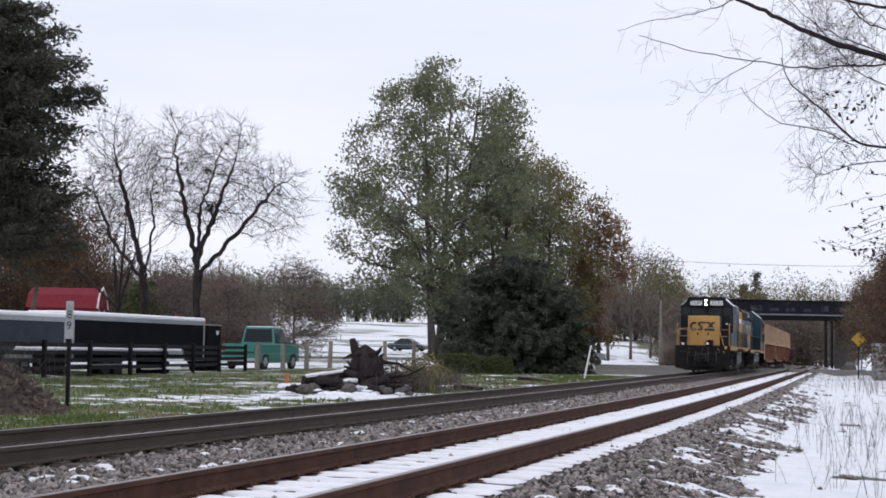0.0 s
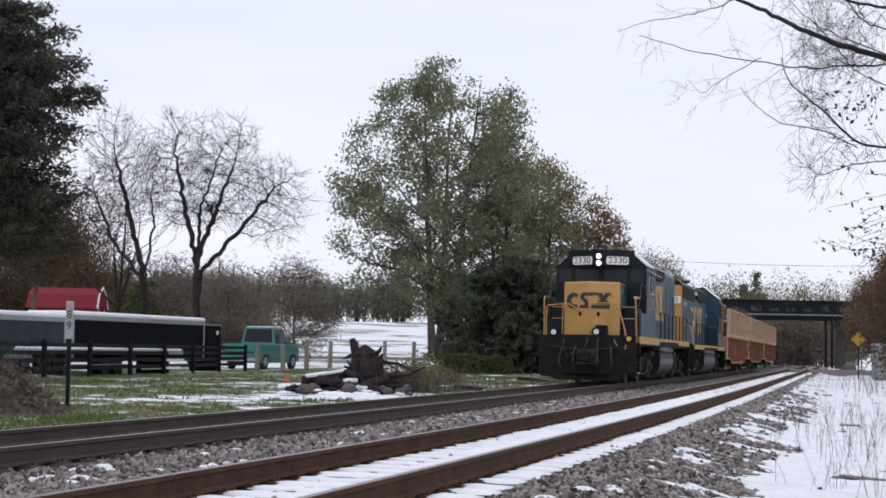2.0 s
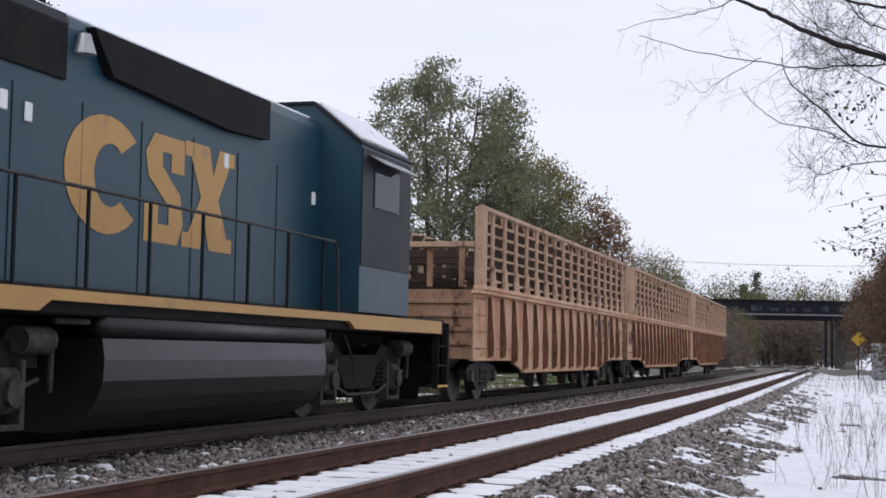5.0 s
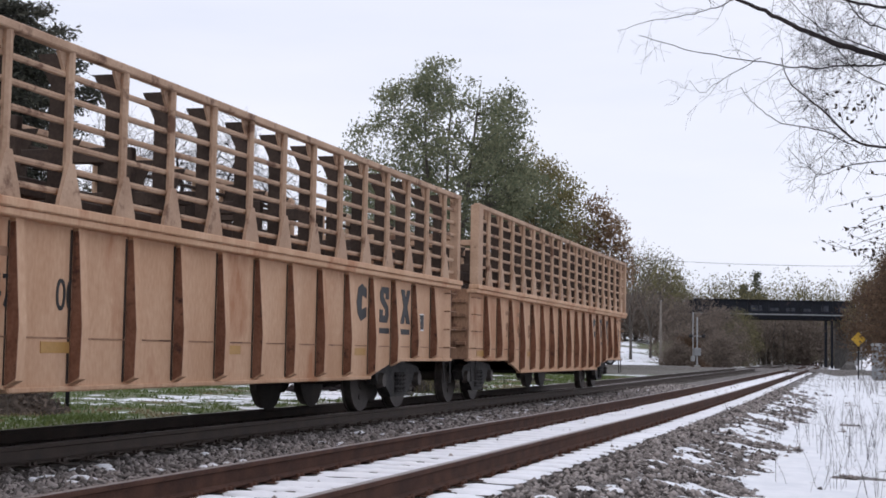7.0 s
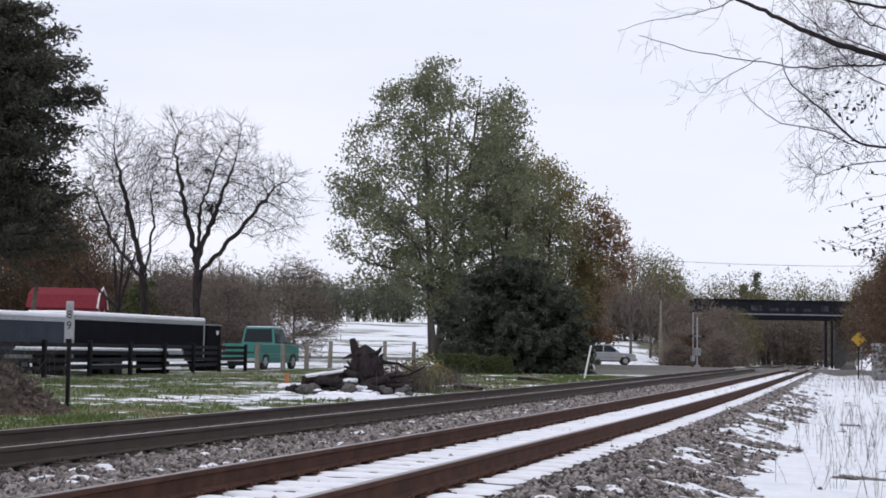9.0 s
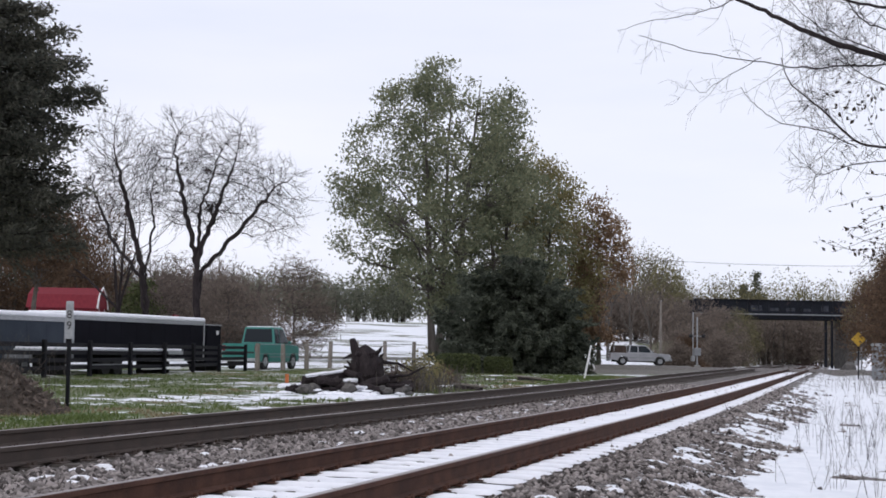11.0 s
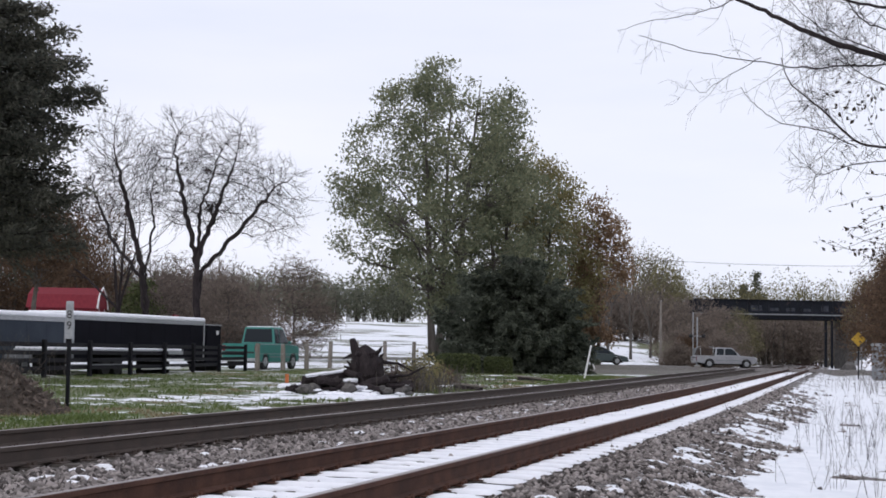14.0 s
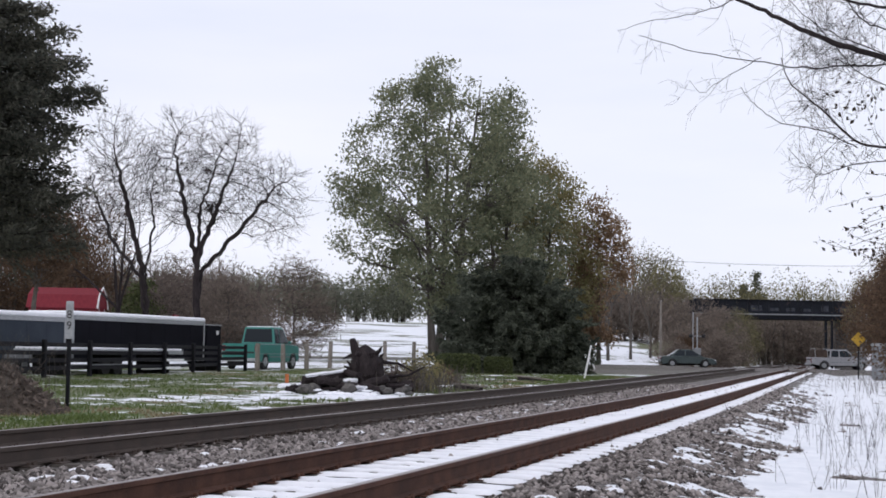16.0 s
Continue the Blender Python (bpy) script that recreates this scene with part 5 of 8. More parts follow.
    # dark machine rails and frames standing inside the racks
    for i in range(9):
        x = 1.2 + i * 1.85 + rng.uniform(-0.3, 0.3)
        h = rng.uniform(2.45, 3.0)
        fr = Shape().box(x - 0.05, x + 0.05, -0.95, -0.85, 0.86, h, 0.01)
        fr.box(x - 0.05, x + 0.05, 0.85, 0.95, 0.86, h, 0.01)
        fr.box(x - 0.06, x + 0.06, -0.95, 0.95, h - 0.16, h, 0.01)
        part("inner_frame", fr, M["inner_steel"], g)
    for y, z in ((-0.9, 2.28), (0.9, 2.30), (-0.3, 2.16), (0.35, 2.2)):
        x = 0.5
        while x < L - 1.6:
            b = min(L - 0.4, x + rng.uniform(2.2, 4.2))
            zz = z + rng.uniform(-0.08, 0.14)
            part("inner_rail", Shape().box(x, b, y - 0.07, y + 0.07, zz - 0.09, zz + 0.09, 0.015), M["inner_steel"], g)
            x = b + rng.uniform(0.05, 0.5)
    wheels = []
    for xc in (1.85, L - 1.85):
        gondola_truck(g, xc)
        wheels += [wheelset(g, xc + d, 0.48) for d in (-0.88, 0.88)]
    return g, wheels, L


TRAIN = []
for ob, offset, tc in ((build_lead_loco(), 0.0, 10.2), (build_second_loco(), 17.4, 10.4),
                       (build_gondola("", 1), 36.25, 13.5), (build_gondola("914700", 2), 54.55, 13.5), (build_gondola("914689", 3), 72.9, 13.5)):
    TRAIN.append((ob[0], ob[1], offset, tc, (ob[2] - tc) / 2))


def front_s(t):
    """The lead pilot's place along the line."""
    return 17.99 + 18.69 * (3.5 - t) + 0.042 * (3.5 - t) ** 2


def train_pose(t, offset, tc, lead):
    s = front_s(t) + offset
    ax, ay = on_line(s + lead, FAR)
    bx, by = on_line(s + lead + tc, FAR)
    a = math.atan2(by - ay, bx - ax)
    return Matrix.Translation((float(ax), float(ay), 0)) @ Matrix.Rotation(a, 4, "Z") @ Matrix.Translation((-lead, 0, 0))
# ---- overbridge ----
def build_bridge():
    br = thing("railway_overbridge", pose(43.0, 190, 0, 0, 0, 0.3), "black steel plate-girder bridge over the tracks on concrete supports", "bridge")
    x0, x1, zb, zt = -10.4, 10.6, 5.95, 8.25
    for y, nm in ((-2.6, "near"), (2.6, "far")):
        gi = part("girder", Shape().box(x0, x1, y - 0.04, y + 0.04, zb, zt), M["girder"], br)
        fl = Shape().box(x0, x1, y - 0.28, y + 0.28, zt, zt + 0.09, 0.02)
        fl.box(x0, x1, y - 0.3, y + 0.3, zb - 0.09, zb, 0.02)
        part("flange", fl, M["girder"], br)
        n = 15
        for i in range(n + 1):
            x = x0 + 0.1 + (x1 - x0 - 0.2) * i / n
            part("stiffener", Shape().box(x - 0.05, x + 0.05, y - 0.22, y + 0.22, zb, zt), M["girder"], br)
        lg = Shape().box(x0, x1, y - 0.34, y - 0.26, zb + 0.42, zb + 0.58, 0.01)
        part("walk_ledge", lg, M["grey_paint"], br)
        # faded painted patches left on the web
        rng = random.Random(4)
        for i in range(9):
            x = x0 + 0.6 + i * 2.28
            part("faded_patch", Shape().box(x, x + rng.uniform(0.8, 1.5), y - 0.052, y - 0.042, zb + 0.95, zb + 0.95 + rng.uniform(0.3, 0.8)), M["faded_mark"], br)
    part("deck", Shape().box(x0, x1, -2.5, 2.5, zb + 0.1, zb + 0.5, 0.02), M["girder"], br)
    # supports
    for x in (x0 + 0.6, x1 - 0.5):
        part("pier", Shape().box(x - 0.7, x + 0.7, -3.0, 3.0, -0.6, 5.85, 0.06), M["rock"], br)
    for x in (6.8, 7.6):
        part("column", Shape().box(x - 0.15, x + 0.15, -2.6, -2.3, -0.6, 5.9, 0.02), M["girder"], br)
    part("abutment", Shape().box(x1 + 0.2, x1 + 4, -3.2, 3.2, -0.6, 7.6, 0.08), M["rock"], br)


build_bridge()


# ---- crossing furniture ----
def signal_mast(name, x, y, z, h, flip):
    s = thing(name, pose(x, y, z, 0, 0, 0), "grey crossing signal mast with raised gate arm and control box", "crossing signal", "crossing signals")
    part("mast", Shape().tube([(0, 0, 0), (0, 0, h)], [0.075, 0.06], 12), M["galv"], s)
    part("base", Shape().box(-0.25, 0.25, -0.25, 0.25, 0, 0.18, 0.03), M["concrete"], s)
    part("gate_arm", Shape().box(-0.35 * flip - 0.045, -0.35 * flip + 0.045, -0.04, 0.04, 0.9, h + 0.4, 0.01), M["galv"], s)
    part("gate_box", Shape().box(-0.32, 0.30, -0.22, 0.22, 0.95, 1.65, 0.04), M["grey_paint"], s)
    part("counterweight", Shape().box(-0.5, -0.2, -0.2, 0.2, 0.5, 0.95, 0.03), M["galv"], s)
    part("cross_arm", Shape().tube([(-0.65, 0, h * 0.62), (0.65, 0, h * 0.62)], 0.03, 8), M["galv"], s)
    for k in (-0.55, 0.55):
        lm = part("flasher", Shape().tube([(k, -0.05, h * 0.62), (k, -0.13, h * 0.62)], [0.17, 0.15], 16), M["ink"], s)
        part("hood", Shape().tube([(k, -0.13, h * 0.62), (k, -0.28, h * 0.64)], [0.12, 0.11], 12), M["ink"], lm)


signal_mast("crossing_signal", 21.9, 124, -0.05, 4.3, 1)
signal_mast("crossing_signal", 32.5, 112, -0.1, 4.1, -1)
ds = thing("warning_sign", pose(28.8, 100, land_at(28.8, 100)), "yellow diamond warning sign on a dark post", "road sign")
part("post", Shape().box(-0.04, 0.04, -0.03, 0.03, -0.1, 3.3, 0.006), M["black_wood"], ds)
part("plate", Shape().box(-0.36, 0.36, -0.05, -0.032, -0.36, 0.36, 0.004), M["sign_yellow"], ds, "yellow diamond plate", m=pose(0, 0, 2.78, 0, 45, 0))
bx = thing("relay_cabinet", pose(29.6, 95, land_at(29.6, 95)), "weathered grey metal signal cabinet beside the crossing", "cabinet")
part("body", Shape().box(-1.2, 1.2, -0.6, 0.6, 0.1, 2.25, 0.04), M["grey_paint"], bx)
part("roof", Shape().prism([(-0.7, 2.25), (0.7, 2.25), (0.66, 2.33), (0, 2.45), (-0.66, 2.33)], "x", -1.3, 1.3), M["galv"], bx)
part("plinth", Shape().box(-1.1, 1.1, -0.55, 0.55, -0.3, 0.1, 0.02), M["concrete"], bx)
for k in (-0.6, 0.6):
    dr = part("door", Shape().box(k - 0.52, k + 0.52, -0.63, -0.6, 0.2, 2.15, 0.01), M["grey_paint"], bx)
    part("handle", Shape().box(k + 0.38, k + 0.42, -0.67, -0.63, 1.05, 1.3, 0.008), M["galv"], dr)


def utility_pole(x, y, h, lean=0.0):
    p = thing("utility_pole", pose(x, y, land_at(x, y) - 0.2, 0, lean, 0), "weathered wooden utility pole", "utility pole", "utility poles")
    part("pole", Shape().tube([(0, 0, 0), (0, 0, h)], [0.15, 0.10], 10), M["grey_wood"], p)
    part("cap", Shape().tube([(0, 0, h), (0, 0, h + 0.05)], [0.11, 0.06], 10), M["galv"], p)


utility_pole(21.2, 140, 6.6)


def wire(name, pts, r, label):
    """A hanging cable."""
    tagged(part(name, Shape().tube(pts, r, 5), M["ink"]), label, "cable")


def sagging(a, b, sag, n=16):
    return [tuple(a[k] + (b[k] - a[k]) * i / n - (4 * sag * (i / n) * (1 - i / n) if k == 2 else 0) for k in range(3)) for i in range(n + 1)]


wire("overhead_wire", sagging((9, 155, 12.0), (60, 158, 11.6), 0.9), 0.022, "thin black overhead wire above the road")
wire("overhead_wire", sagging((-30, 190, 9.9), (10, 190, 10.6), 0.5), 0.02, "thin black overhead wire across the field")
wire("overhead_wire", sagging((-30, 190, 9.2), (10, 190, 9.7), 0.5), 0.02, "thin black overhead wire across the field")


def stake(x, y, h, lean, cap):
    s = thing("marker_stake", pose(x, y, land_at(x, y) - 0.05, 0, lean, 0), "white leaning marker stake in the grass", "stake", "marker stakes")
    part("rod", Shape().tube([(0, 0, 0), (0, 0, h)], 0.045, 8), M["white"], s)
    part("tip", Shape().tube([(0, 0, h), (0, 0, h + 0.14)], 0.046, 8), cap, s)


stake(6.92, 70, 1.55, 11, M["white"])
stake(11.9, 112, 1.3, -18, M["orange"])
stake(12.9, 122, 1.5, 4, M["orange"])
st = thing("survey_stake", pose(-5.3, 50, land_at(-5.3, 50)), "short orange wooden survey stake in grass", "stake")
part("rod", Shape().box(-0.06, 0.06, -0.02, 0.02, -0.1, 0.32, 0.006), M["orange"], st)

# ---- milepost ----
mp = thing("milepost", pose(-6.78, 26.4, land_at(-6.78, 26.4)), "grey milepost board reading 89 on a black post", "milepost")
part("post", Shape().box(-0.033, 0.033, -0.033, 0.033, -0.2, 1.40, 0.006), M["black_wood"], mp)
bd = part("board", Shape().box(-0.068, 0.068, -0.06, -0.035, 1.30, 1.99, 0.006), M["galv"], mp, "grey metal number board")
lettering("8", 0.21, M["ink"], bd, pose(-0.0, -0.062, 1.74, 90, 0, 0), "digit", 0.9)
lettering("9", 0.21, M["ink"], bd, pose(-0.0, -0.062, 1.54, 90, 0, 0), "digit", 0.9)


# ---- black board fence ----
def build_fence():
    line = [(-16.2, 40.5), (-15.3, 43.9), (-14.6, 47.4), (-13.95, 51.0), (-13.3, 54.9), (-12.55, 58.6), (-11.95, 62.6), (-11.45, 67.0), (-10.9, 71.3), (-10.15, 75.2)]
    fe = thing("board_fence", pose(0, 0, 0), "black-painted wooden board fence round the yard", "fence")
    rng = random.Random(9)
    zs = [land_at(x, y) for x, y in line]
    for (x, y), z in zip(line, zs):
        part("post", Shape().box(-0.075, 0.075, -0.075, 0.075, -0.3, 1.36 + rng.uniform(-0.03, 0.03), 0.015), M["black_wood"], fe, m=pose(x, y, z, rng.uniform(-1, 1), rng.uniform(-1, 1), 70))
    for i in range(len(line) - 1):
        (xa, ya), (xb, yb) = line[i], line[i + 1]
        d = math.hypot(xb - xa, yb - ya)
        ang = math.degrees(math.atan2(yb - ya, xb - xa))
        for z in (0.28, 0.56, 0.84, 1.12):
            slope = math.degrees(math.atan2(zs[i + 1] - zs[i], d)) + rng.uniform(-0.25, 0.25)
            part("board", Shape().box(0.0, d, 0.075, 0.105, z, z + 0.15, 0.006), M["black_wood"], fe, m=pose(xa, ya, zs[i] + 0.0, 0, -slope, ang))
    # older wire fence carried on by wooden posts
    old = thing("wire_fence", pose(0, 0, 0), "weathered wooden posts with sagging wire", "fence")
    pts = [(-9.7, 76.5), (-8.6, 79), (-7.6, 82), (-6.6, 86), (-5.3, 90), (-3.6, 93), (-1.8, 95)]
    tops = []
    for i, (x, y) in enumerate(pts):
        z = land_at(x, y)
        h = 1.45 if i < 2 else 1.6
        part("post", Shape().tube([(x, y, z - 0.3), (x + rng.uniform(-0.04, 0.04), y, z + h)], [0.14, 0.12], 8), M["grey_wood"], old)
        tops.append((x, y, z))
    for h in (0.45, 0.9, 1.4):
        part("wire", Shape().tube([(x, y - 0.12, z + h) for x, y, z in tops], 0.012, 4), M["galv"], old)


build_fence()


# ---- trailers in the yard ----
def box_trailer(a, b, h, side, label, door):
    """An enclosed cargo trailer between two points of its near lower edge."""
    L = math.dist(a, b)
    ang = math.degrees(math.atan2(b[1] - a[1], b[0] - a[0]))
    z = min(land_at(*a), land_at(*b))
    t = thing("cargo_trailer", pose(a[0], a[1], z, 0, 0, ang), label, "trailer", "parked trailers")
    W = 2.4
    part("body", Shape().box(0, L, 0, W, 0.55, h - 0.1, 0.05), side, t)
    part("roof", Shape().box(-0.03, L + 0.03, -0.03, W + 0.03, h - 0.14, h, 0.05), M["galv"], t)
    part("roof_rail", Shape().box(-0.02, L + 0.02, -0.035, 0.0, h - 0.22, h - 0.1, 0.01), M["galv"], t)
    part("roof_snow", Shape().box(-0.02, L + 0.02, -0.05, W - 0.05, h - 0.06, h + 0.16, 0.07), M["snow"], t, "snow lying on the roof")
    for x in (0.0, L - 0.12):
        part("corner_post", Shape().box(x, x + 0.12, -0.02, 0.1, 0.5, h - 0.1, 0.01), M["galv"], t)
    part("sill", Shape().box(0, L, -0.015, 0.02, 0.5, 0.62, 0.01), M["galv"], t)
    n = max(3, int(L / 1.2))
    for i in range(1, n):
        part("seam", Shape().box(L * i / n - 0.012, L * i / n + 0.012, -0.006, 0.0, 0.65, h - 0.27), side, t)
    for k in range(2):
        wx = L * 0.55 + k * 0.85
        wh = part("wheel", Shape().tube([(wx, 0.02, 0.36), (wx, 0.24, 0.36)], 0.36, 18), M["rubber"], t)
        part("rim", Shape().tube([(wx, 0.0, 0.36), (wx, 0.03, 0.36)], 0.2, 14), M["galv"], wh)
    part("fender", Shape().prism([(L * 0.55 - 0.5, 0.55), (L * 0.55 - 0.4, 0.82), (L * 0.55 + 1.25, 0.82), (L * 0.55 + 1.35, 0.55)], "y", -0.1, 0.02), M["galv"], t)
    vent = Shape().box(L * 0.3, L * 0.3 + 0.5, W * 0.4, W * 0.4 + 0.5, h + 0.02, h + 0.16, 0.05)
    part("roof_vent", vent, M["snow"], t)
    part("tongue", Shape().prism([(-1.2, W / 2), (0, 0.4), (0, W - 0.4)], "z", 0.5, 0.6), M["loco_black"], t)
    if door:
        part("end_panel", Shape().box(L, L + 0.02, 0.1, W - 0.1, 0.6, h - 0.2, 0.01), M["trailer_black"], t)
        part("side_door", Shape().box(L - 1.5, L - 0.65, -0.02, 0.0, 0.65, h - 0.3, 0.01), side, t)


box_trailer((-15.75, 61.8), (-11.95, 73.0), 2.5, M["trailer_black"], "long black enclosed trailer with snow on its roof", True)
box_trailer((-18.6, 53.5), (-15.75, 60.7), 2.36, M["trailer_grey"], "blue-grey enclosed trailer with snow on its roof", False)

# small dark box truck end at the black trailer's tail
hb = thing("storage_box", pose(-11.9, 73.4, land_at(-11.9, 73.4), 0, 0, 72), "black storage box with a white notice", "storage box")
part("body", Shape().box(0, 1.6, 0.0, 1.1, 0.35, 2.3, 0.05), M["trailer_black"], hb)
part("lid", Shape().box(-0.03, 1.63, -0.03, 1.13, 2.3, 2.36, 0.01), M["galv"], hb)
part("notice", Shape().box(1.05, 1.3, -0.012, -0.002, 1.85, 2.05), M["white"], hb)
for k in (0.1, 1.4):
    part("leg", Shape().box(k, k + 0.1, 0.1, 1.0, -0.05, 0.35), M["loco_black"], hb)

# flat utility trailer, loaded and snowed over, along the fence
ft = thing("flat_trailer", pose(-14.6, 55.2, land_at(-14.6, 55.2), 0, 0, 72), "low flat trailer covered with snow", "trailer", "parked trailers")
part("deck", Shape().box(0, 10.0, 0.0, 2.0, 0.85, 1.02, 0.02), M["galv"], ft)
part("snow_layer", Shape().box(0.05, 9.9, 0.02, 1.95, 1.02, 1.10, 0.03), M["snow"], ft)
part("rail", Shape().box(6.5, 10.0, -0.05, 0.0, 0.55, 0.66, 0.01), M["white"], ft)
part("rail", Shape().box(6.3, 9.7, -0.05, 0.0, 0.2, 0.32, 0.01), M["white"], ft)
part("rail", Shape().box(0.5, 5.5, -0.05, 0.0, 0.35, 0.45, 0.01), M["grey_paint"], ft)
for x in (1.0, 5.0, 9.0):
    part("stand", Shape().box(x, x + 0.12, 0.2, 1.8, -0.1, 0.85, 0.01), M["loco_black"], ft)
for x in (3.5, 4.4):
    part("wheel", Shape().tube([(x, 0.0, 0.33), (x, 0.22, 0.33)], 0.34, 16), M["rubber"], ft)
rng = random.Random(12)
for i in range(6):
    x = 0.6 + i * 0.75
    part("load_lump", Shape().box(x, x + 0.5, 0.3, 1.3, 1.02, 1.02 + rng.uniform(0.12, 0.28), 0.08), M["snow"], ft)


# ---- buildings ----
def build_shed():
    s = thing("red_shed", pose(-31.6, 110.5, land_at(-29, 112) + 0.0), "red gambrel-roofed garden barn with white trim", "shed")
    L, W = 5.2, 3.0
    z0 = 3.25 - land_at(-29, 112) - 1.0
    part("footing", Shape().box(0.1, L - 0.1, 0.1, W - 0.1, -0.4, z0, 0.02), M["concrete"], s)
    part("wall", Shape().box(0, L, 0, W, z0, z0 + 1.6, 0.02), M["red_wood"], s)
    e, r = z0 + 1.6, z0 + 3.1
    part("roof", Shape().prism([(-0.2, e - 0.1), (0.35, r - 0.55), (W / 2, r), (W - 0.35, r - 0.55), (W + 0.2, e - 0.1)], "x", -0.15, L + 0.1), M["red_wood"], s)
    for y0, z_0, y1, z_1 in ((-0.22, e - 0.1, 0.35, r - 0.55), (0.35, r - 0.55, W / 2, r + 0.05), (W + 0.22, e - 0.1, W - 0.35, r - 0.55), (W - 0.35, r - 0.55, W / 2, r + 0.05)):
        part("trim", Shape().tube([(L + 0.12, y0, z_0), (L + 0.12, y1, z_1)], 0.07, 4), M["white"], s)
    for i in range(14):
        part("batten", Shape().box(0.2 + i * 0.36, 0.23 + i * 0.36, -0.02, 0.0, z0, e - 0.1), M["red_wood"], s)
    part("door", Shape().box(L, L + 0.04, 0.6, W - 0.6, z0, e + 0.5, 0.01), M["red_wood"], s)
    for k in (0.6, W - 0.66):
        part("door_trim", Shape().box(L + 0.04, L + 0.07, k, k + 0.06, z0, e + 0.5), M["white"], s)


build_shed()


def small_house(x, y, w, d, h, ridge, wall, roof, label, ang=0.0):
    z = land_at(x, y) - 0.3
    s = thing("house", pose(x, y, z, 0, 0, ang), label, "house", "far houses")
    part("wall", Shape().box(0, w, 0, d, 0, h, 0.02), wall, s)
    part("roof", Shape().prism([(-0.3, h - 0.1), (d / 2, ridge), (d + 0.3, h - 0.1), (d + 0.3, h + 0.08), (d / 2, ridge + 0.2), (-0.3, h + 0.08)], "x", -0.3, w + 0.3), roof, s)
    part("gable", Shape().prism([(0.0, h), (d / 2, ridge - 0.05), (d, h)], "x", 0.0, w), wall, s)
    for i in range(max(1, int(w / 2.4))):
        wx = 0.7 + i * 2.4
        win = part("window", Shape().box(wx, wx + 0.9, -0.03, 0.02, h * 0.42, h * 0.82), M["glass"], s)
        fr = Shape().box(wx - 0.08, wx + 0.98, -0.05, -0.03, h * 0.42 - 0.08, h * 0.42)
        fr.box(wx - 0.08, wx + 0.98, -0.05, -0.03, h * 0.82, h * 0.82 + 0.08)
        part("frame", fr, M["grey_wood"], win)
    return s


small_house(-50, 142, 8, 7, 5.5, 8.0, M["grey_paint"], M["snow_thin"], "grey two-storey house among the trees")
small_house(-27.5, 150, 9, 6, 2.4, 3.7, M["rust"], M["grey_wood"], "low brick house with a grey roof")
small_house(-20.0, 160, 3, 4, 1.8, 2.8, M["rust"], M["snow"], "small outbuilding with a snowy roof")
small_house(50.0, 232, 5.5, 5, 3.0, 5.0, M["white"], M["snow"], "white shed beyond the bridge")
kn = thing("dog_house", pose(-24.6, 128, land_at(-24.6, 128) + 0.1), "little white playhouse with a red roof", "playhouse")
part("wall", Shape().box(0, 1.8, 0, 1.6, 0, 2.3, 0.02), M["white"], kn)
part("roof", Shape().prism([(-0.35, 2.1), (0.9, 3.3), (2.15, 2.1)], "y", -0.2, 1.8), M["red_wood"], kn)
part("door", Shape().box(0.65, 1.2, -0.03, 0.0, 0.1, 1.9, 0.01), M["red_wood"], kn)
part("stilt_frame", Shape().box(0.1, 1.7, 0.1, 1.5, -0.6, 0.0), M["grey_wood"], kn)
for x, w in ((-20.5, 1.3), (-23.0, 1.0)):
    sc = thing("hay_bale", pose(x, 118, land_at(x, 118)), "white-wrapped hay bale beside the trees", "hay bale", "hay bales")
    part("bale", Shape().box(0, w, 0, 1.2, 0, 2.6, 0.3), M["white"], sc)
    part("wrap", Shape().box(w * 0.3, w * 0.34, -0.01, 1.21, 0.2, 2.3, 0.005), M["grey_paint"], sc)


# ---- vehicles ----
def arch(cx, r, z, n=9):
    return [(cx + r * math.cos(a), z + r * math.sin(a)) for a in np.linspace(0, math.pi, n)]


def slab(profile, w, inset, dz=0.0):
    """A side profile given width, its outer edges drawn in."""
    cx = sum(p[0] for p in profile) / len(profile)
    cz = sum(p[1] for p in profile) / len(profile)
    n = len(profile)
    vs, fs = [], []
    for y, k in ((-w, 1), (-w + inset, 0), (w - inset, 0), (w, 1)):
        for px, pz in profile:
            sx, sz = (1 - 0.02 * k), (1 - 0.045 * k)
            vs.append((cx + (px - cx) * sx, y, cz + (pz - cz) * sz))
    for a in range(3):
        for i in range(n):
            fs.append((a * n + i, a * n + (i + 1) % n, (a + 1) * n + (i + 1) % n, (a + 1) * n + i))
    fs += [tuple(range(n)), tuple(range(3 * n, 4 * n))[::-1]]
    return Shape().add(vs, fs)


def greenhouse(base, top, w0, w1):
    """A cabin that narrows upwards: base and top are (x0, x1, z)."""
    a, b = base, top
    vs = [(a[0], -w0, a[2]), (a[1], -w0, a[2]), (a[1], w0, a[2]), (a[0], w0, a[2]), (b[0], -w1, b[2]), (b[1], -w1, b[2]), (b[1], w1, b[2]), (b[0], w1, b[2])]
    return Shape().add(vs, [(0, 1, 2, 3), (4, 7, 6, 5), (0, 4, 5, 1), (1, 5, 6, 2), (2, 6, 7, 3), (3, 7, 4, 0)])


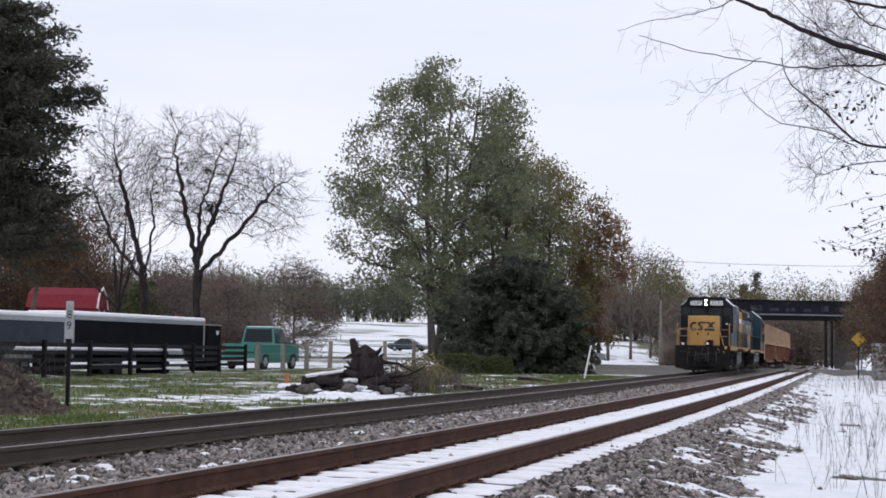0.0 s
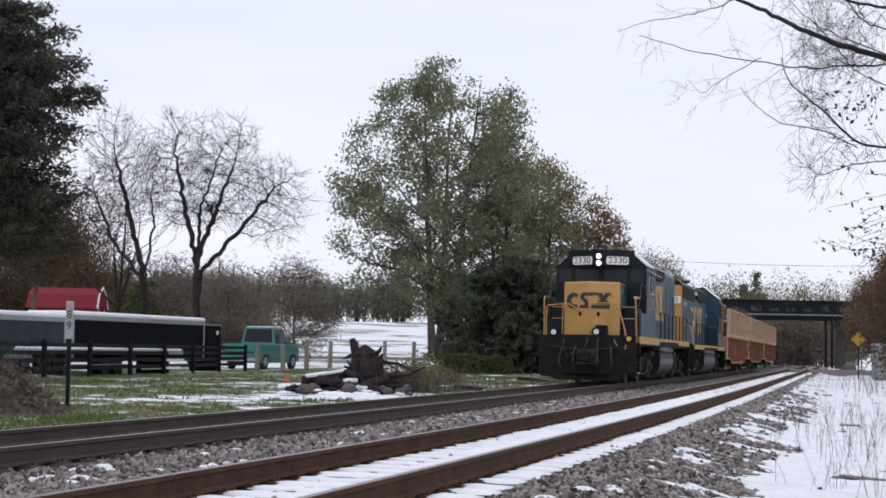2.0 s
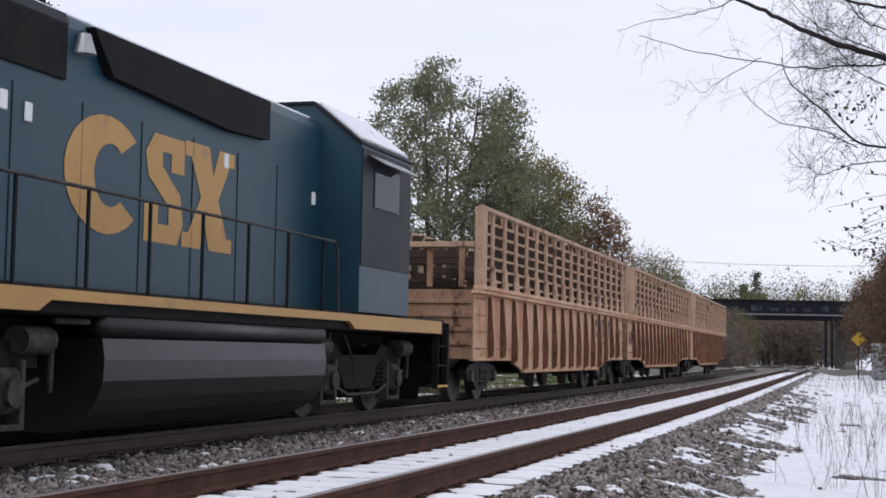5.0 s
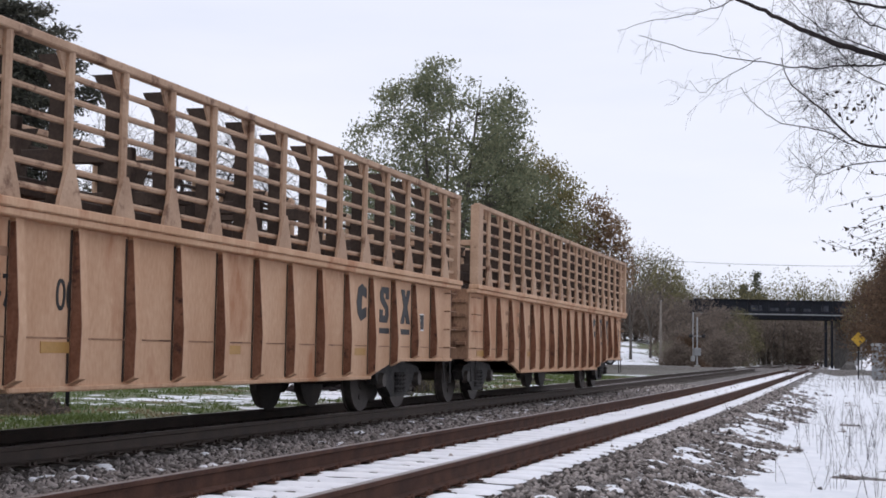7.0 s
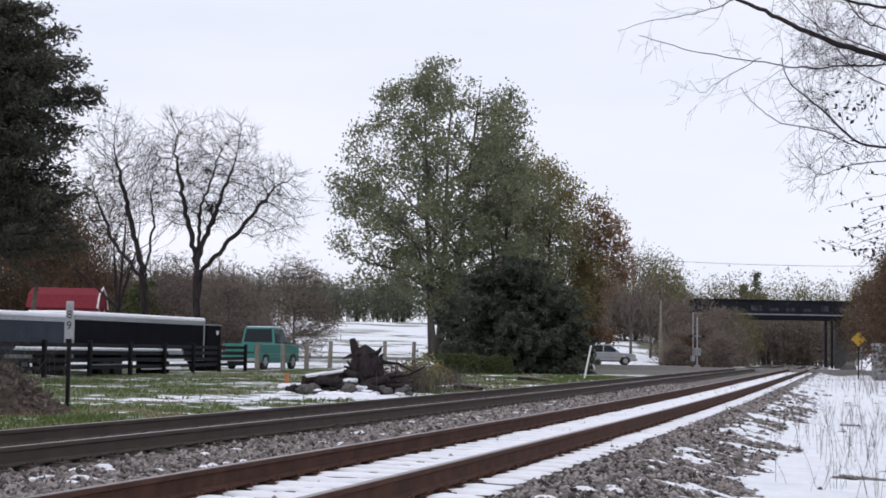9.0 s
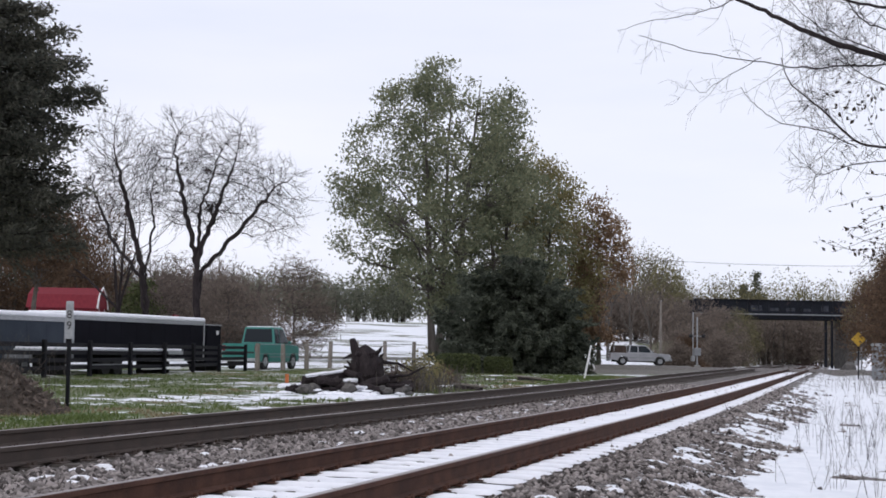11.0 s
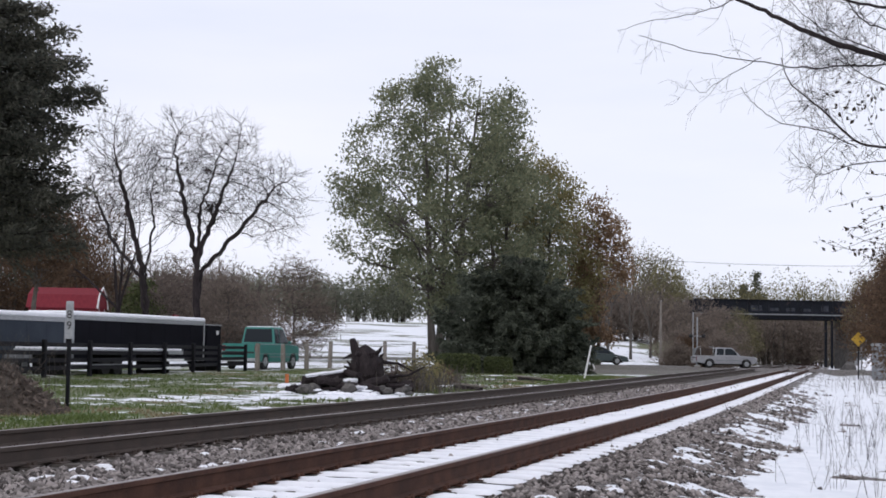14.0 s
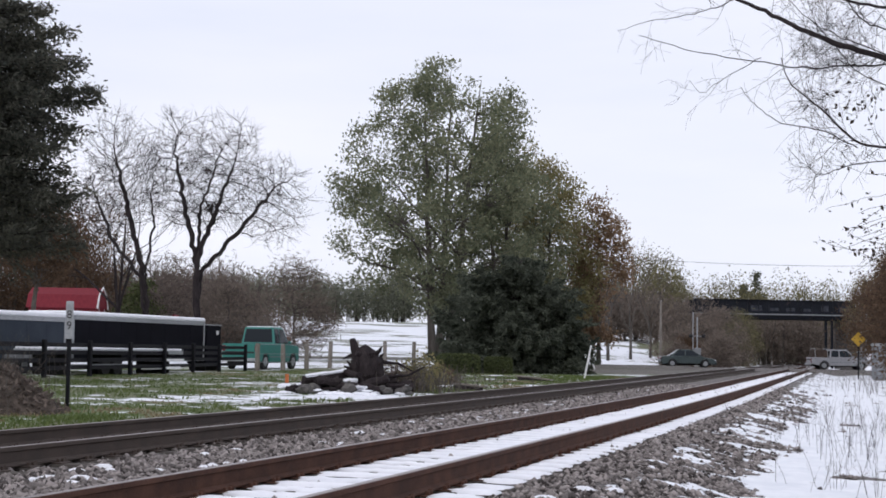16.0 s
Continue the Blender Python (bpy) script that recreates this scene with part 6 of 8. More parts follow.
def car_wheels(v, xs, w, r, keyed):
    out = []
    for x in xs:
        for k in (-1, 1):
            wh = Shape().tube([(0, -0.11, 0), (0, -0.09, 0), (0, 0.09, 0), (0, 0.11, 0)], [r - 0.03, r, r, r - 0.03], 20)
            o = part("wheel", wh, M["rubber"], v, m=pose(x, k * (w - 0.12), r))
            rim = Shape().tube([(0, k * 0.09, 0), (0, k * 0.118, 0)], [r * 0.62, r * 0.58], 14)
            for j in range(5):
                a = 1.2566 * j
                rim.tube([(0, k * 0.12, 0), (r * 0.55 * math.cos(a), k * 0.125, r * 0.55 * math.sin(a))], 0.03, 5)
            part("rim", rim, M["galv"], o)
            out.append(o)
    return out


def side_panes(v, quads, w, k):
    for q in quads:
        vs = [(x, k * (y + 0.012), z) for x, y, z in q] + [(x, k * (y - 0.01), z) for x, y, z in q]
        part("side_window", Shape().add(vs, [(0, 1, 2, 3), (7, 6, 5, 4), (0, 4, 5, 1), (1, 5, 6, 2), (2, 6, 7, 3), (3, 7, 4, 0)]), M["glass"], v)


def pickup(name, label, paint, L, W, H, r, group, rack=False, cab_len=1.9):
    """An extended-cab pickup; x runs forwards from the rear bumper."""
    v = thing(name, pose(0, 0, 0), label, "pickup truck", group)
    w = W / 2
    zs, zb = 0.36 * r / 0.34, 0.60 * H
    fx, rx = L - 0.85, 1.05
    prof = [(0.0, zs + 0.1)] + [(rx - r - 0.1, zs)] + arch(rx, r + 0.08, r)[::-1] + arch(fx, r + 0.08, r)[::-1] + [(L - 0.2, zs), (L, zs + 0.15), (L, zb - 0.22), (L - 0.12, zb - 0.08), (L - 1.35, zb), (0.0, zb)]
    part("body", slab(prof, w, 0.07), paint, v)
    c1 = L - 1.55
    c0 = c1 - cab_len
    part("cab", greenhouse((c0, c1 + 0.25, zb - 0.02), (c0 + 0.12, c1 - 0.5, H), w - 0.06, w - 0.22), paint, v)
    part("windshield", greenhouse((c1 + 0.05, c1 + 0.27, zb + 0.02), (c1 - 0.62, c1 - 0.48, H - 0.06), w - 0.12, w - 0.27), M["glass"], v)
    part("rear_window", greenhouse((c0 - 0.012, c0 + 0.05, zb + 0.1), (c0 + 0.085, c0 + 0.15, H - 0.09), w - 0.2, w - 0.3), M["glass"], v)
    za, zt = zb + 0.05, H - 0.09
    ya = lambda z: (w - 0.06) + (w - 0.22 - (w - 0.06)) * (z - zb) / (H - zb)
    for k in (-1, 1):
        mid = c0 + cab_len * 0.40
        side_panes(v, [[(c0 + 0.14, ya(za), za), (mid, ya(za), za), (mid, ya(zt), zt), (c0 + 0.2, ya(zt), zt)],
                       [(mid + 0.08, ya(za), za), (c1 + 0.08, ya(za), za), (c1 - 0.5, ya(zt), zt), (mid + 0.08, ya(zt), zt)]], w, k)
        part("mirror", Shape().box(c1 - 0.12, c1 + 0.0, min(k * w, k * (w + 0.16)), max(k * w, k * (w + 0.16)), zb + 0.05, zb + 0.2, 0.03), paint, v)
        part("headlight", Shape().box(L - 0.10, L + 0.01, min(k * (w - 0.42), k * (w - 0.1)), max(k * (w - 0.42), k * (w - 0.1)), zb - 0.32, zb - 0.14, 0.03), M["lens"], v)
        part("tail_lamp", Shape().box(-0.012, 0.03, min(k * (w - 0.2), k * (w - 0.04)), max(k * (w - 0.2), k * (w - 0.04)), zb - 0.42, zb - 0.1, 0.01), M["red_wood"], v)
        part("door_seam", Shape().box(c1 - 0.98, c1 - 0.965, min(k * w, k * (w + 0.003)) - 0.0, max(k * w, k * (w + 0.003)), zs + 0.1, zb - 0.05), M["ink"], v)
        part("side_trim", Shape().box(rx + 0.5, fx - 0.5, min(k * (w - 0.005), k * (w + 0.012)), max(k * (w - 0.005), k * (w + 0.012)), zs + 0.22, zs + 0.27, 0.004), M["grey_paint"], v)
    part("bed_floor", Shape().box(0.08, c0 - 0.05, -w + 0.12, w - 0.12, zb - 0.02, zb + 0.008), M["ink"], v)
    part("rear_bumper", Shape().box(-0.14, 0.04, -w + 0.05, w - 0.05, zs - 0.02, zs + 0.16, 0.04), M["galv"], v)
    part("front_bumper", Shape().box(L - 0.04, L + 0.12, -w + 0.02, w - 0.02, zs - 0.02, zs + 0.18, 0.05), M["galv"], v)
    part("grille", Shape().box(L - 0.03, L + 0.015, -w + 0.45, w - 0.45, zb - 0.34, zb - 0.14, 0.01), M["ink"], v)
    part("tailgate", Shape().box(-0.02, 0.03, -w + 0.22, w - 0.22, zs + 0.22, zb - 0.02, 0.012), paint, v)
    part("tail_stripe", Shape().box(-0.03, -0.02, -w + 0.22, w - 0.22, zs + 0.42, zs + 0.52, 0.004), M["ink"], v)
    part("underbody", Shape().box(0.3, L - 0.4, -w + 0.25, w - 0.25, zs - 0.1, zs + 0.2), M["loco_black"], v)
    if rack:
        ra = Shape()
        for x in (c0 - 0.12, 0.35):
            for k in (-1, 1):
                ra.tube([(x, k * (w - 0.12), zb), (x, k * (w - 0.2), H + 0.05)], 0.025, 6)
            ra.tube([(x, -w + 0.2, H + 0.05), (x, w - 0.2, H + 0.05)], 0.025, 6)
        part("ladder_rack", ra, M["galv"], v)
        part("bed_cover", greenhouse((0.12, c0 - 0.08, zb), (0.3, c0 - 0.1, H - 0.08), w - 0.1, w - 0.26), M["inner_steel"], v, "dark bed cover")
    return v, car_wheels(v, (rx, fx), w, r, True)


def sedan(name, label, paint, L, W, H, group):
    v = thing(name, pose(0, 0, 0), label, "car", group)
    w, r = W / 2, 0.32
    zs, zb = 0.24, 0.62 * H
    fx, rx = L - 0.9, 0.95
    prof = [(0.05, zs + 0.15), (0.2, zs)] + arch(rx, r + 0.06, r)[::-1] + arch(fx, r + 0.06, r)[::-1] + [(L - 0.2, zs), (L, zs + 0.2), (L - 0.02, 0.58), (L - 0.25, 0.70), (L - 1.25, zb), (1.1, zb + 0.02), (0.1, zb - 0.02), (0.0, zb - 0.2)]
    part("body", slab(prof, w, 0.10), paint, v)
    c0, c1 = 0.85, L - 1.25
    part("cabin", greenhouse((c0 - 0.1, c1 + 0.15, zb - 0.02), (c0 + 0.65, c1 - 0.75, H), w - 0.1, w - 0.30), paint, v)
    part("windshield", greenhouse((c1 - 0.05, c1 + 0.165, zb + 0.02), (c1 - 0.86, c1 - 0.735, H - 0.05), w - 0.17, w - 0.34), M["glass"], v)
    part("rear_window", greenhouse((c0 - 0.115, c0 + 0.1, zb + 0.03), (c0 + 0.63, c0 + 0.75, H - 0.05), w - 0.17, w - 0.34), M["glass"], v)
    za, zt = zb + 0.03, H - 0.07
    ya = lambda z: (w - 0.1) - 0.20 * (z - zb) / (H - zb)
    m = (c0 + c1) / 2 - 0.05
    for k in (-1, 1):
        side_panes(v, [[(c0 + 0.18, ya(za), za), (m - 0.04, ya(za), za), (m - 0.04, ya(zt), zt), (c0 + 0.66, ya(zt), zt)],
                       [(m + 0.04, ya(za), za), (c1 - 0.02, ya(za), za), (c1 - 0.70, ya(zt), zt), (m + 0.04, ya(zt), zt)]], w, k)
        part("headlight", Shape().box(L - 0.22, L - 0.01, min(k * (w - 0.45), k * (w - 0.08)), max(k * (w - 0.45), k * (w - 0.08)), 0.52, 0.66, 0.04), M["lens"], v)
        part("tail_lamp", Shape().box(-0.005, 0.1, min(k * (w - 0.4), k * (w - 0.08)), max(k * (w - 0.4), k * (w - 0.08)), zb - 0.28, zb - 0.1, 0.03), M["red_wood"], v)
        part("mirror", Shape().box(c1 - 0.3, c1 - 0.15, min(k * (w - 0.06), k * (w + 0.12)), max(k * (w - 0.06), k * (w + 0.12)), zb + 0.02, zb + 0.14, 0.03), paint, v)
    part("front_bumper", Shape().box(L - 0.1, L + 0.05, -w + 0.08, w - 0.08, zs, 0.46, 0.05), paint, v)
    part("underbody", Shape().box(0.3, L - 0.4, -w + 0.2, w - 0.2, zs - 0.06, zs + 0.15), M["loco_black"], v)
    return v, car_wheels(v, (rx, fx), w, r, True)


teal = pickup("pickup_truck", "old teal pickup truck parked behind the fence", M["teal"], 5.8, 2.15, 2.36, 0.44, "parked vehicles", cab_len=1.9)
part("roof_snow", Shape().box(2.5, 3.65, -0.78, 0.78, 2.35, 2.41, 0.025), M["snow"], teal[0])
teal[0].matrix_basis = pose(-11.0, 79.2, land_at(-10, 81), 0, 0, 73)
parked = sedan("car", "grey car parked on the far driveway", M["grey_paint"], 4.6, 1.75, 1.45, "parked vehicles")
parked[0].matrix_basis = pose(-22.6, 150, land_at(-20, 150) + 0.1, 0, 0, 8)

# ---- heap of stump, logs and snow by the far track ----
def rough_log(rng, a, b, r, n=9):
    a, b = Vector(a), Vector(b)
    pts = [a.lerp(b, t) + Vector((rng.uniform(-1, 1), rng.uniform(-1, 1), rng.uniform(-1, 1))) * r * 0.25 for t in np.linspace(0, 1, 6)]
    return Shape().tube(pts, [r * rng.uniform(0.8, 1.1) for _ in pts], n)


def boulder(rng, c, r, squash=0.7):
    bm = bmesh.new()
    bmesh.ops.create_icosphere(bm, subdivisions=2, radius=1.0)
    ph = rng.uniform(0, 50)
    for v in bm.verts:
        d = noise.noise(v.co * 1.3 + Vector((ph, 0, 0))) * 0.5 + noise.noise(v.co * 3.1 + Vector((0, ph, 0))) * 0.22
        v.co *= 1 + d
        v.co = Vector((v.co.x * r, v.co.y * r, v.co.z * r * squash)) + Vector(c)
    me = bpy.data.meshes.new("lump")
    bm.to_mesh(me)
    bm.free()
    return me


def build_heap():
    rng = random.Random(41)
    zg = -0.25
    st = thing("tree_stump", pose(-2.2, 40.6, zg), "upturned dark tree stump with torn roots", "tree stump")
    part("trunk", Shape().tube([(0.35, 0, 0.0), (0.2, 0, 0.35), (0.1, 0.05, 0.75), (0.02, 0, 1.05), (-0.1, 0, 1.25)], [0.42, 0.46, 0.50, 0.36, 0.2], 11), M["bark_dark"], st)
    for i in range(34):
        a = rng.uniform(0, 6.28)
        base = Vector((0.1 + 0.3 * math.cos(a), 0.25 * math.sin(a), rng.uniform(0.25, 1.1)))
        tip = base + Vector((rng.uniform(0.15, 0.4) * math.cos(a), 0.3 * math.sin(a), rng.uniform(-0.15, 0.3)))
        mid = base.lerp(tip, 0.5) + Vector((rng.uniform(-0.06, 0.06), 0, rng.uniform(-0.08, 0.08)))
        part("root", Shape().tube([base, mid, tip], [rng.uniform(0.06, 0.13), 0.06, 0.015], 5), M["bark_dark"], st)
    part("spike", Shape().tube([(-0.05, 0, 0.9), (-0.22, 0, 1.2), (-0.30, 0, 1.5)], [0.18, 0.13, 0.08], 7), M["bark_dark"], st)
    for a, b, c in (((0.7, 0, 0.45), (1.3, 0, 0.5), (1.75, 0.1, 0.75)), ((0.6, 0, 0.85), (1.0, 0, 0.82), (1.4, 0, 0.62))):
        part("branch", Shape().tube([a, b, c], [0.06, 0.04, 0.02], 6), M["bark_dark"], st)
    for i in range(30):
        x = rng.uniform(-4.1, -1.0)
        ln = rng.uniform(0.35, 1.1)
        ang = rng.uniform(-0.5, 0.5)
        top = 0.55 * max(0.1, 1 - abs(x + 2.5) / 1.6)
        z = zg + 0.08 + top * rng.random()
        y = rng.uniform(39.2, 41)
        lg = thing("log", pose(0, 0, 0), "dark broken log lying in a snowy heap", "log", "heap of logs")
        r = rng.uniform(0.04, 0.13)
        part("wood", rough_log(rng, (x - ln / 2, y, z), (x + ln / 2, y + ang, z + rng.uniform(-0.2, 0.25)), r, 7), M["bark_dark"], lg)
        if i % 3 == 0:
            part("snow_layer", rough_log(rng, (x - ln / 2.6, y, z + r * 0.75), (x + ln / 2.6, y + ang, z + r * 0.75 + 0.03), r * 0.6, 6), M["snow"], lg)
    lg = thing("log", pose(0, 0, 0), "long dark beam with snow along its top", "log", "heap of logs")
    part("wood", rough_log(rng, (-3.75, 39.8, zg + 0.33), (-2.5, 40.2, zg + 0.52), 0.13, 8), M["bark_dark"], lg)
    part("snow_layer", rough_log(rng, (-3.7, 39.75, zg + 0.45), (-2.6, 40.1, zg + 0.63), 0.06, 6), M["snow"], lg)
    for i in range(26):
        x, y = rng.uniform(-4.0, -0.9), rng.uniform(38.4, 40.4)
        rk = part("rock", boulder(rng, (x, y, zg + rng.uniform(0.0, 0.2)), rng.uniform(0.08, 0.24)), M["rock"])
        tagged(rk, "dark broken rock in the snowy heap", "rock", "heap of rocks")
    for i in range(34):
        x, y = rng.uniform(-4.2, -0.9), rng.uniform(38.0, 40.4)
        sn = part("snow_mound", boulder(rng, (x, y, zg + rng.uniform(0.0, 0.16) * (y > 38.8)), rng.uniform(0.08, 0.26), 0.35), M["snow"])
        tagged(sn, "small mound of snow on the heap", "snow", "snow mounds")
    # pale boards lying in the grass
    for x, y, a, ln in ((0.35, 45, 8, 1.1), (3.2, 62, -25, 1.6), (-4.0, 39.6, 12, 1.0)):
        lb = thing("plank", pose(x, y, land_at(x, y) + 0.18, 0, 5, a), "pale weathered plank lying in the grass", "plank", "loose planks")
        part("wood", Shape().box(0, ln, 0, 0.2, 0, 0.06, 0.01), M["grey_wood"], lb)
        part("prop", Shape().box(0.1, ln - 0.1, 0.02, 0.16, -0.22, 0.0, 0.02), M["bark_dark"], lb)


build_heap()
rng = random.Random(77)
for x, y, r in ((-7.15, 25.2, 0.17), (-7.45, 25.0, 0.11), (-6.9, 24.8, 0.09)):
    tagged(part("rock", boulder(rng, (x, y, land_at(x, y) + r * 0.4), r), M["concrete"]), "pale rock at the edge of the brush", "rock", "pale rocks")
# dark snowy rocks on the bank beside the bridge
for i in range(16):
    x, y = 36 + rng.uniform(-2.2, 6.5), 145 + rng.uniform(-6, 10)
    s_, e_ = to_line(x, y)
    if e_ < 3.5:
        continue
    r = rng.uniform(0.6, 1.5)
    tagged(part("rock", boulder(rng, (x, y, land_at(x, y) + 0.25 * r + 0.25 * max(0, e_ - 4)), r), M["rock"] if i % 3 else M["snow"]), "dark rock half covered with snow on the bank", "rock", "bank rocks")
# ---- trees ----
LEAF = {
    "green": leafy("green_leaves", (0.145, 0.165, 0.105), (0.265, 0.27, 0.17), thin=0.5),
    "olive": leafy("olive_leaves", (0.17, 0.158, 0.08), (0.31, 0.27, 0.135), thin=0.5),
    "rust": leafy("rusty_oak_leaves", (0.17, 0.115, 0.075), (0.32, 0.215, 0.135), thin=0.5),
    "brown": leafy("brown_leaves", (0.062, 0.042, 0.03), (0.155, 0.1, 0.064)),
    "dark": leafy("dark_evergreen_leaves", (0.052, 0.056, 0.048), (0.125, 0.122, 0.095), thin=0.25),
    "needle": leafy("dark_needles", (0.048, 0.057, 0.044), (0.11, 0.12, 0.088), thin=0.2),
    "hedge": leafy("hedge_leaves", (0.045, 0.058, 0.024), (0.115, 0.13, 0.058), thin=0.1),
    # the three haze tones carry distance haze in their paler leaf colours
    "haze": leafy("hazed_grey_green_leaves", (0.15, 0.16, 0.125), (0.26, 0.265, 0.205), thin=0.3),
    "haze_brown": leafy("far_brown_twigs", (0.115, 0.092, 0.078), (0.25, 0.205, 0.17), thin=0.3),
    "haze_olive": leafy("far_olive_leaves", (0.095, 0.092, 0.05), (0.22, 0.195, 0.105), thin=0.3),
    "brown_grey": leafy("grey_brown_twig_tops", (0.090, 0.073, 0.064), (0.20, 0.16, 0.135), thin=0.3),
    "near": leafy("small_dark_leaves", (0.020, 0.014, 0.012), (0.055, 0.040, 0.028), thin=0.15),
    "dry": leafy("dry_grass_blades", (0.16, 0.125, 0.07), (0.32, 0.26, 0.16), thin=0.3),
    "grass": leafy("grass_blades", (0.075, 0.11, 0.034), (0.155, 0.19, 0.068), thin=0.4),
}


def leaves_mesh(name, rng, centres, size, material, droop=0.0, slim=0.5):
    """Diamond leaves at random turns about the given centres."""
    n = len(centres)
    d = rng.randn(n, 3)
    d[:, 2] -= droop
    d /= np.linalg.norm(d, axis=1)[:, None]
    s = np.cross(d, rng.randn(n, 3))
    s /= np.linalg.norm(s, axis=1)[:, None] + 1e-9
    ln = size * (0.6 + 0.8 * rng.rand(n))[:, None]
    w = ln * slim
    c = np.asarray(centres)
    v = np.stack([c - d * ln * 0.5, c + s * w * 0.5, c + d * ln * 0.5, c - s * w * 0.5], 1).reshape(-1, 3)
    f = np.arange(4 * n).reshape(-1, 4)
    return arrays_mesh(name, v, f, material)


def bend(a, b, rng, sag=0.0, wob=0.06, n=5):
    a, b = Vector(a), Vector(b)
    d = (b - a).length
    out = []
    for i in range(n):
        t = i / (n - 1)
        p = a.lerp(b, t)
        k = math.sin(math.pi * t)
        p += Vector((rng.uniform(-1, 1), rng.uniform(-1, 1), rng.uniform(-0.6, 0.6))) * d * wob * k
        p.z += sag * d * k
        out.append(p)
    return out


def leafy_tree(name, label, x, y, height, profile, n_tips, per_tip, leaf, mat, seed, stems=((0, 0),), trunk_r=0.25, clump=0.6, gap=-0.15, droop=0.2, lean=(0, 0), bark="bark", squash=1.0, kind_name="tree", group="trees", slim=0.55):
    """A crown that follows a profile (fraction of height, radius), limbs that reach its tips, and leaves in clumps there."""
    rs, rng = np.random.RandomState(seed), random.Random(seed)
    z0 = land_at(x, y) - 0.1
    t = thing(name, pose(x, y, z0), label, kind_name, group)
    hs, rr = [p[0] * height for p in profile], [p[1] for p in profile]
    # tips inside the envelope, thinner in its heart
    tips = []
    while len(tips) < n_tips:
        h = rng.uniform(hs[0], hs[-1])
        R = np.interp(h, hs, rr)
        if rng.random() * max(rr) > R:
            continue
        a = rng.uniform(0, 6.283)
        r = R * (rng.random() ** 0.42)
        px, py = r * math.cos(a), r * math.sin(a) * squash
        k = noise.noise(Vector((px * 0.33 + seed, py * 0.33, h * 0.33))) + 0.5 * noise.noise(Vector((px * 0.9, py * 0.9 + seed, h * 0.9)))
        if k < gap:
            continue
        bulge = 1 + 0.22 * noise.noise(Vector((a * 1.3, h * 0.35, seed)))
        tips.append((px * bulge + lean[0] * h / height, py * bulge + lean[1] * h / height, h + rng.uniform(-0.3, 0.3)))
    wood = Shape()
    limb_pts = []
    top = hs[-1]
    for sx, sy in stems:
        pts = [Vector((sx * (0.25 + 0.75 * u) + lean[0] * u + rng.uniform(-0.12, 0.12), sy * (0.25 + 0.75 * u) + lean[1] * u + rng.uniform(-0.12, 0.12), top * 0.94 * u)) for u in np.linspace(0, 1, 9)]
        rad = [trunk_r * (1.25 if i == 0 else 1) * (1 - 0.92 * i / 8) for i in range(9)]
        part("trunk", Shape().tube(pts, rad, 9), M[bark], t, smooth=True)
        limb_pts += [(p, r) for p, r in zip(pts[2:], rad[2:])]
    # primary limbs
    prim = []
    for i in range(max(10, n_tips // 14)):
        tip = Vector(rng.choice(tips))
        lo = [q for q in limb_pts if q[0].z < tip.z - 0.12 * top] or limb_pts[:2]
        o, r0 = min(lo, key=lambda q: (q[0] - tip).length + 1.5 * abs((tip.z - q[0].z) - 0.7 * math.hypot(tip.x - q[0].x, tip.y - q[0].y)))
        pts = bend(o, o.lerp(tip, 0.82), rng, 0.06)
        r = max(0.035, min(r0 * 0.55, 0.016 * (tip - o).length))
        wood.tube(pts, [r * (1 - 0.75 * j / 4) for j in range(5)], 5, False)
        prim += [(p, r * (1 - 0.75 * j / 4)) for j, p in enumerate(pts) if j > 1]
    allp = np.array([tuple(p) for p, _ in prim + limb_pts])
    for tp in tips:
        d = np.linalg.norm(allp - np.array(tp), axis=1) + 2.0 * np.maximum(0, allp[:, 2] - tp[2])
        o = Vector(allp[int(np.argmin(d))])
        wood.tube(bend(o, tp, rng, 0.03, 0.08, 4), [0.028, 0.02, 0.014, 0.006], 4, False)
    tagged(part("branchwork", wood, M[bark], t), "", kind="stuff")
    tips = np.array(tips)
    c = np.repeat(tips, per_tip, axis=0) + rs.randn(len(tips) * per_tip, 3) * clump * np.array([1, 1, 0.75])
    part("crown", leaves_mesh("crown", rs, c, leaf, mat, droop, slim), None, t)
    return t


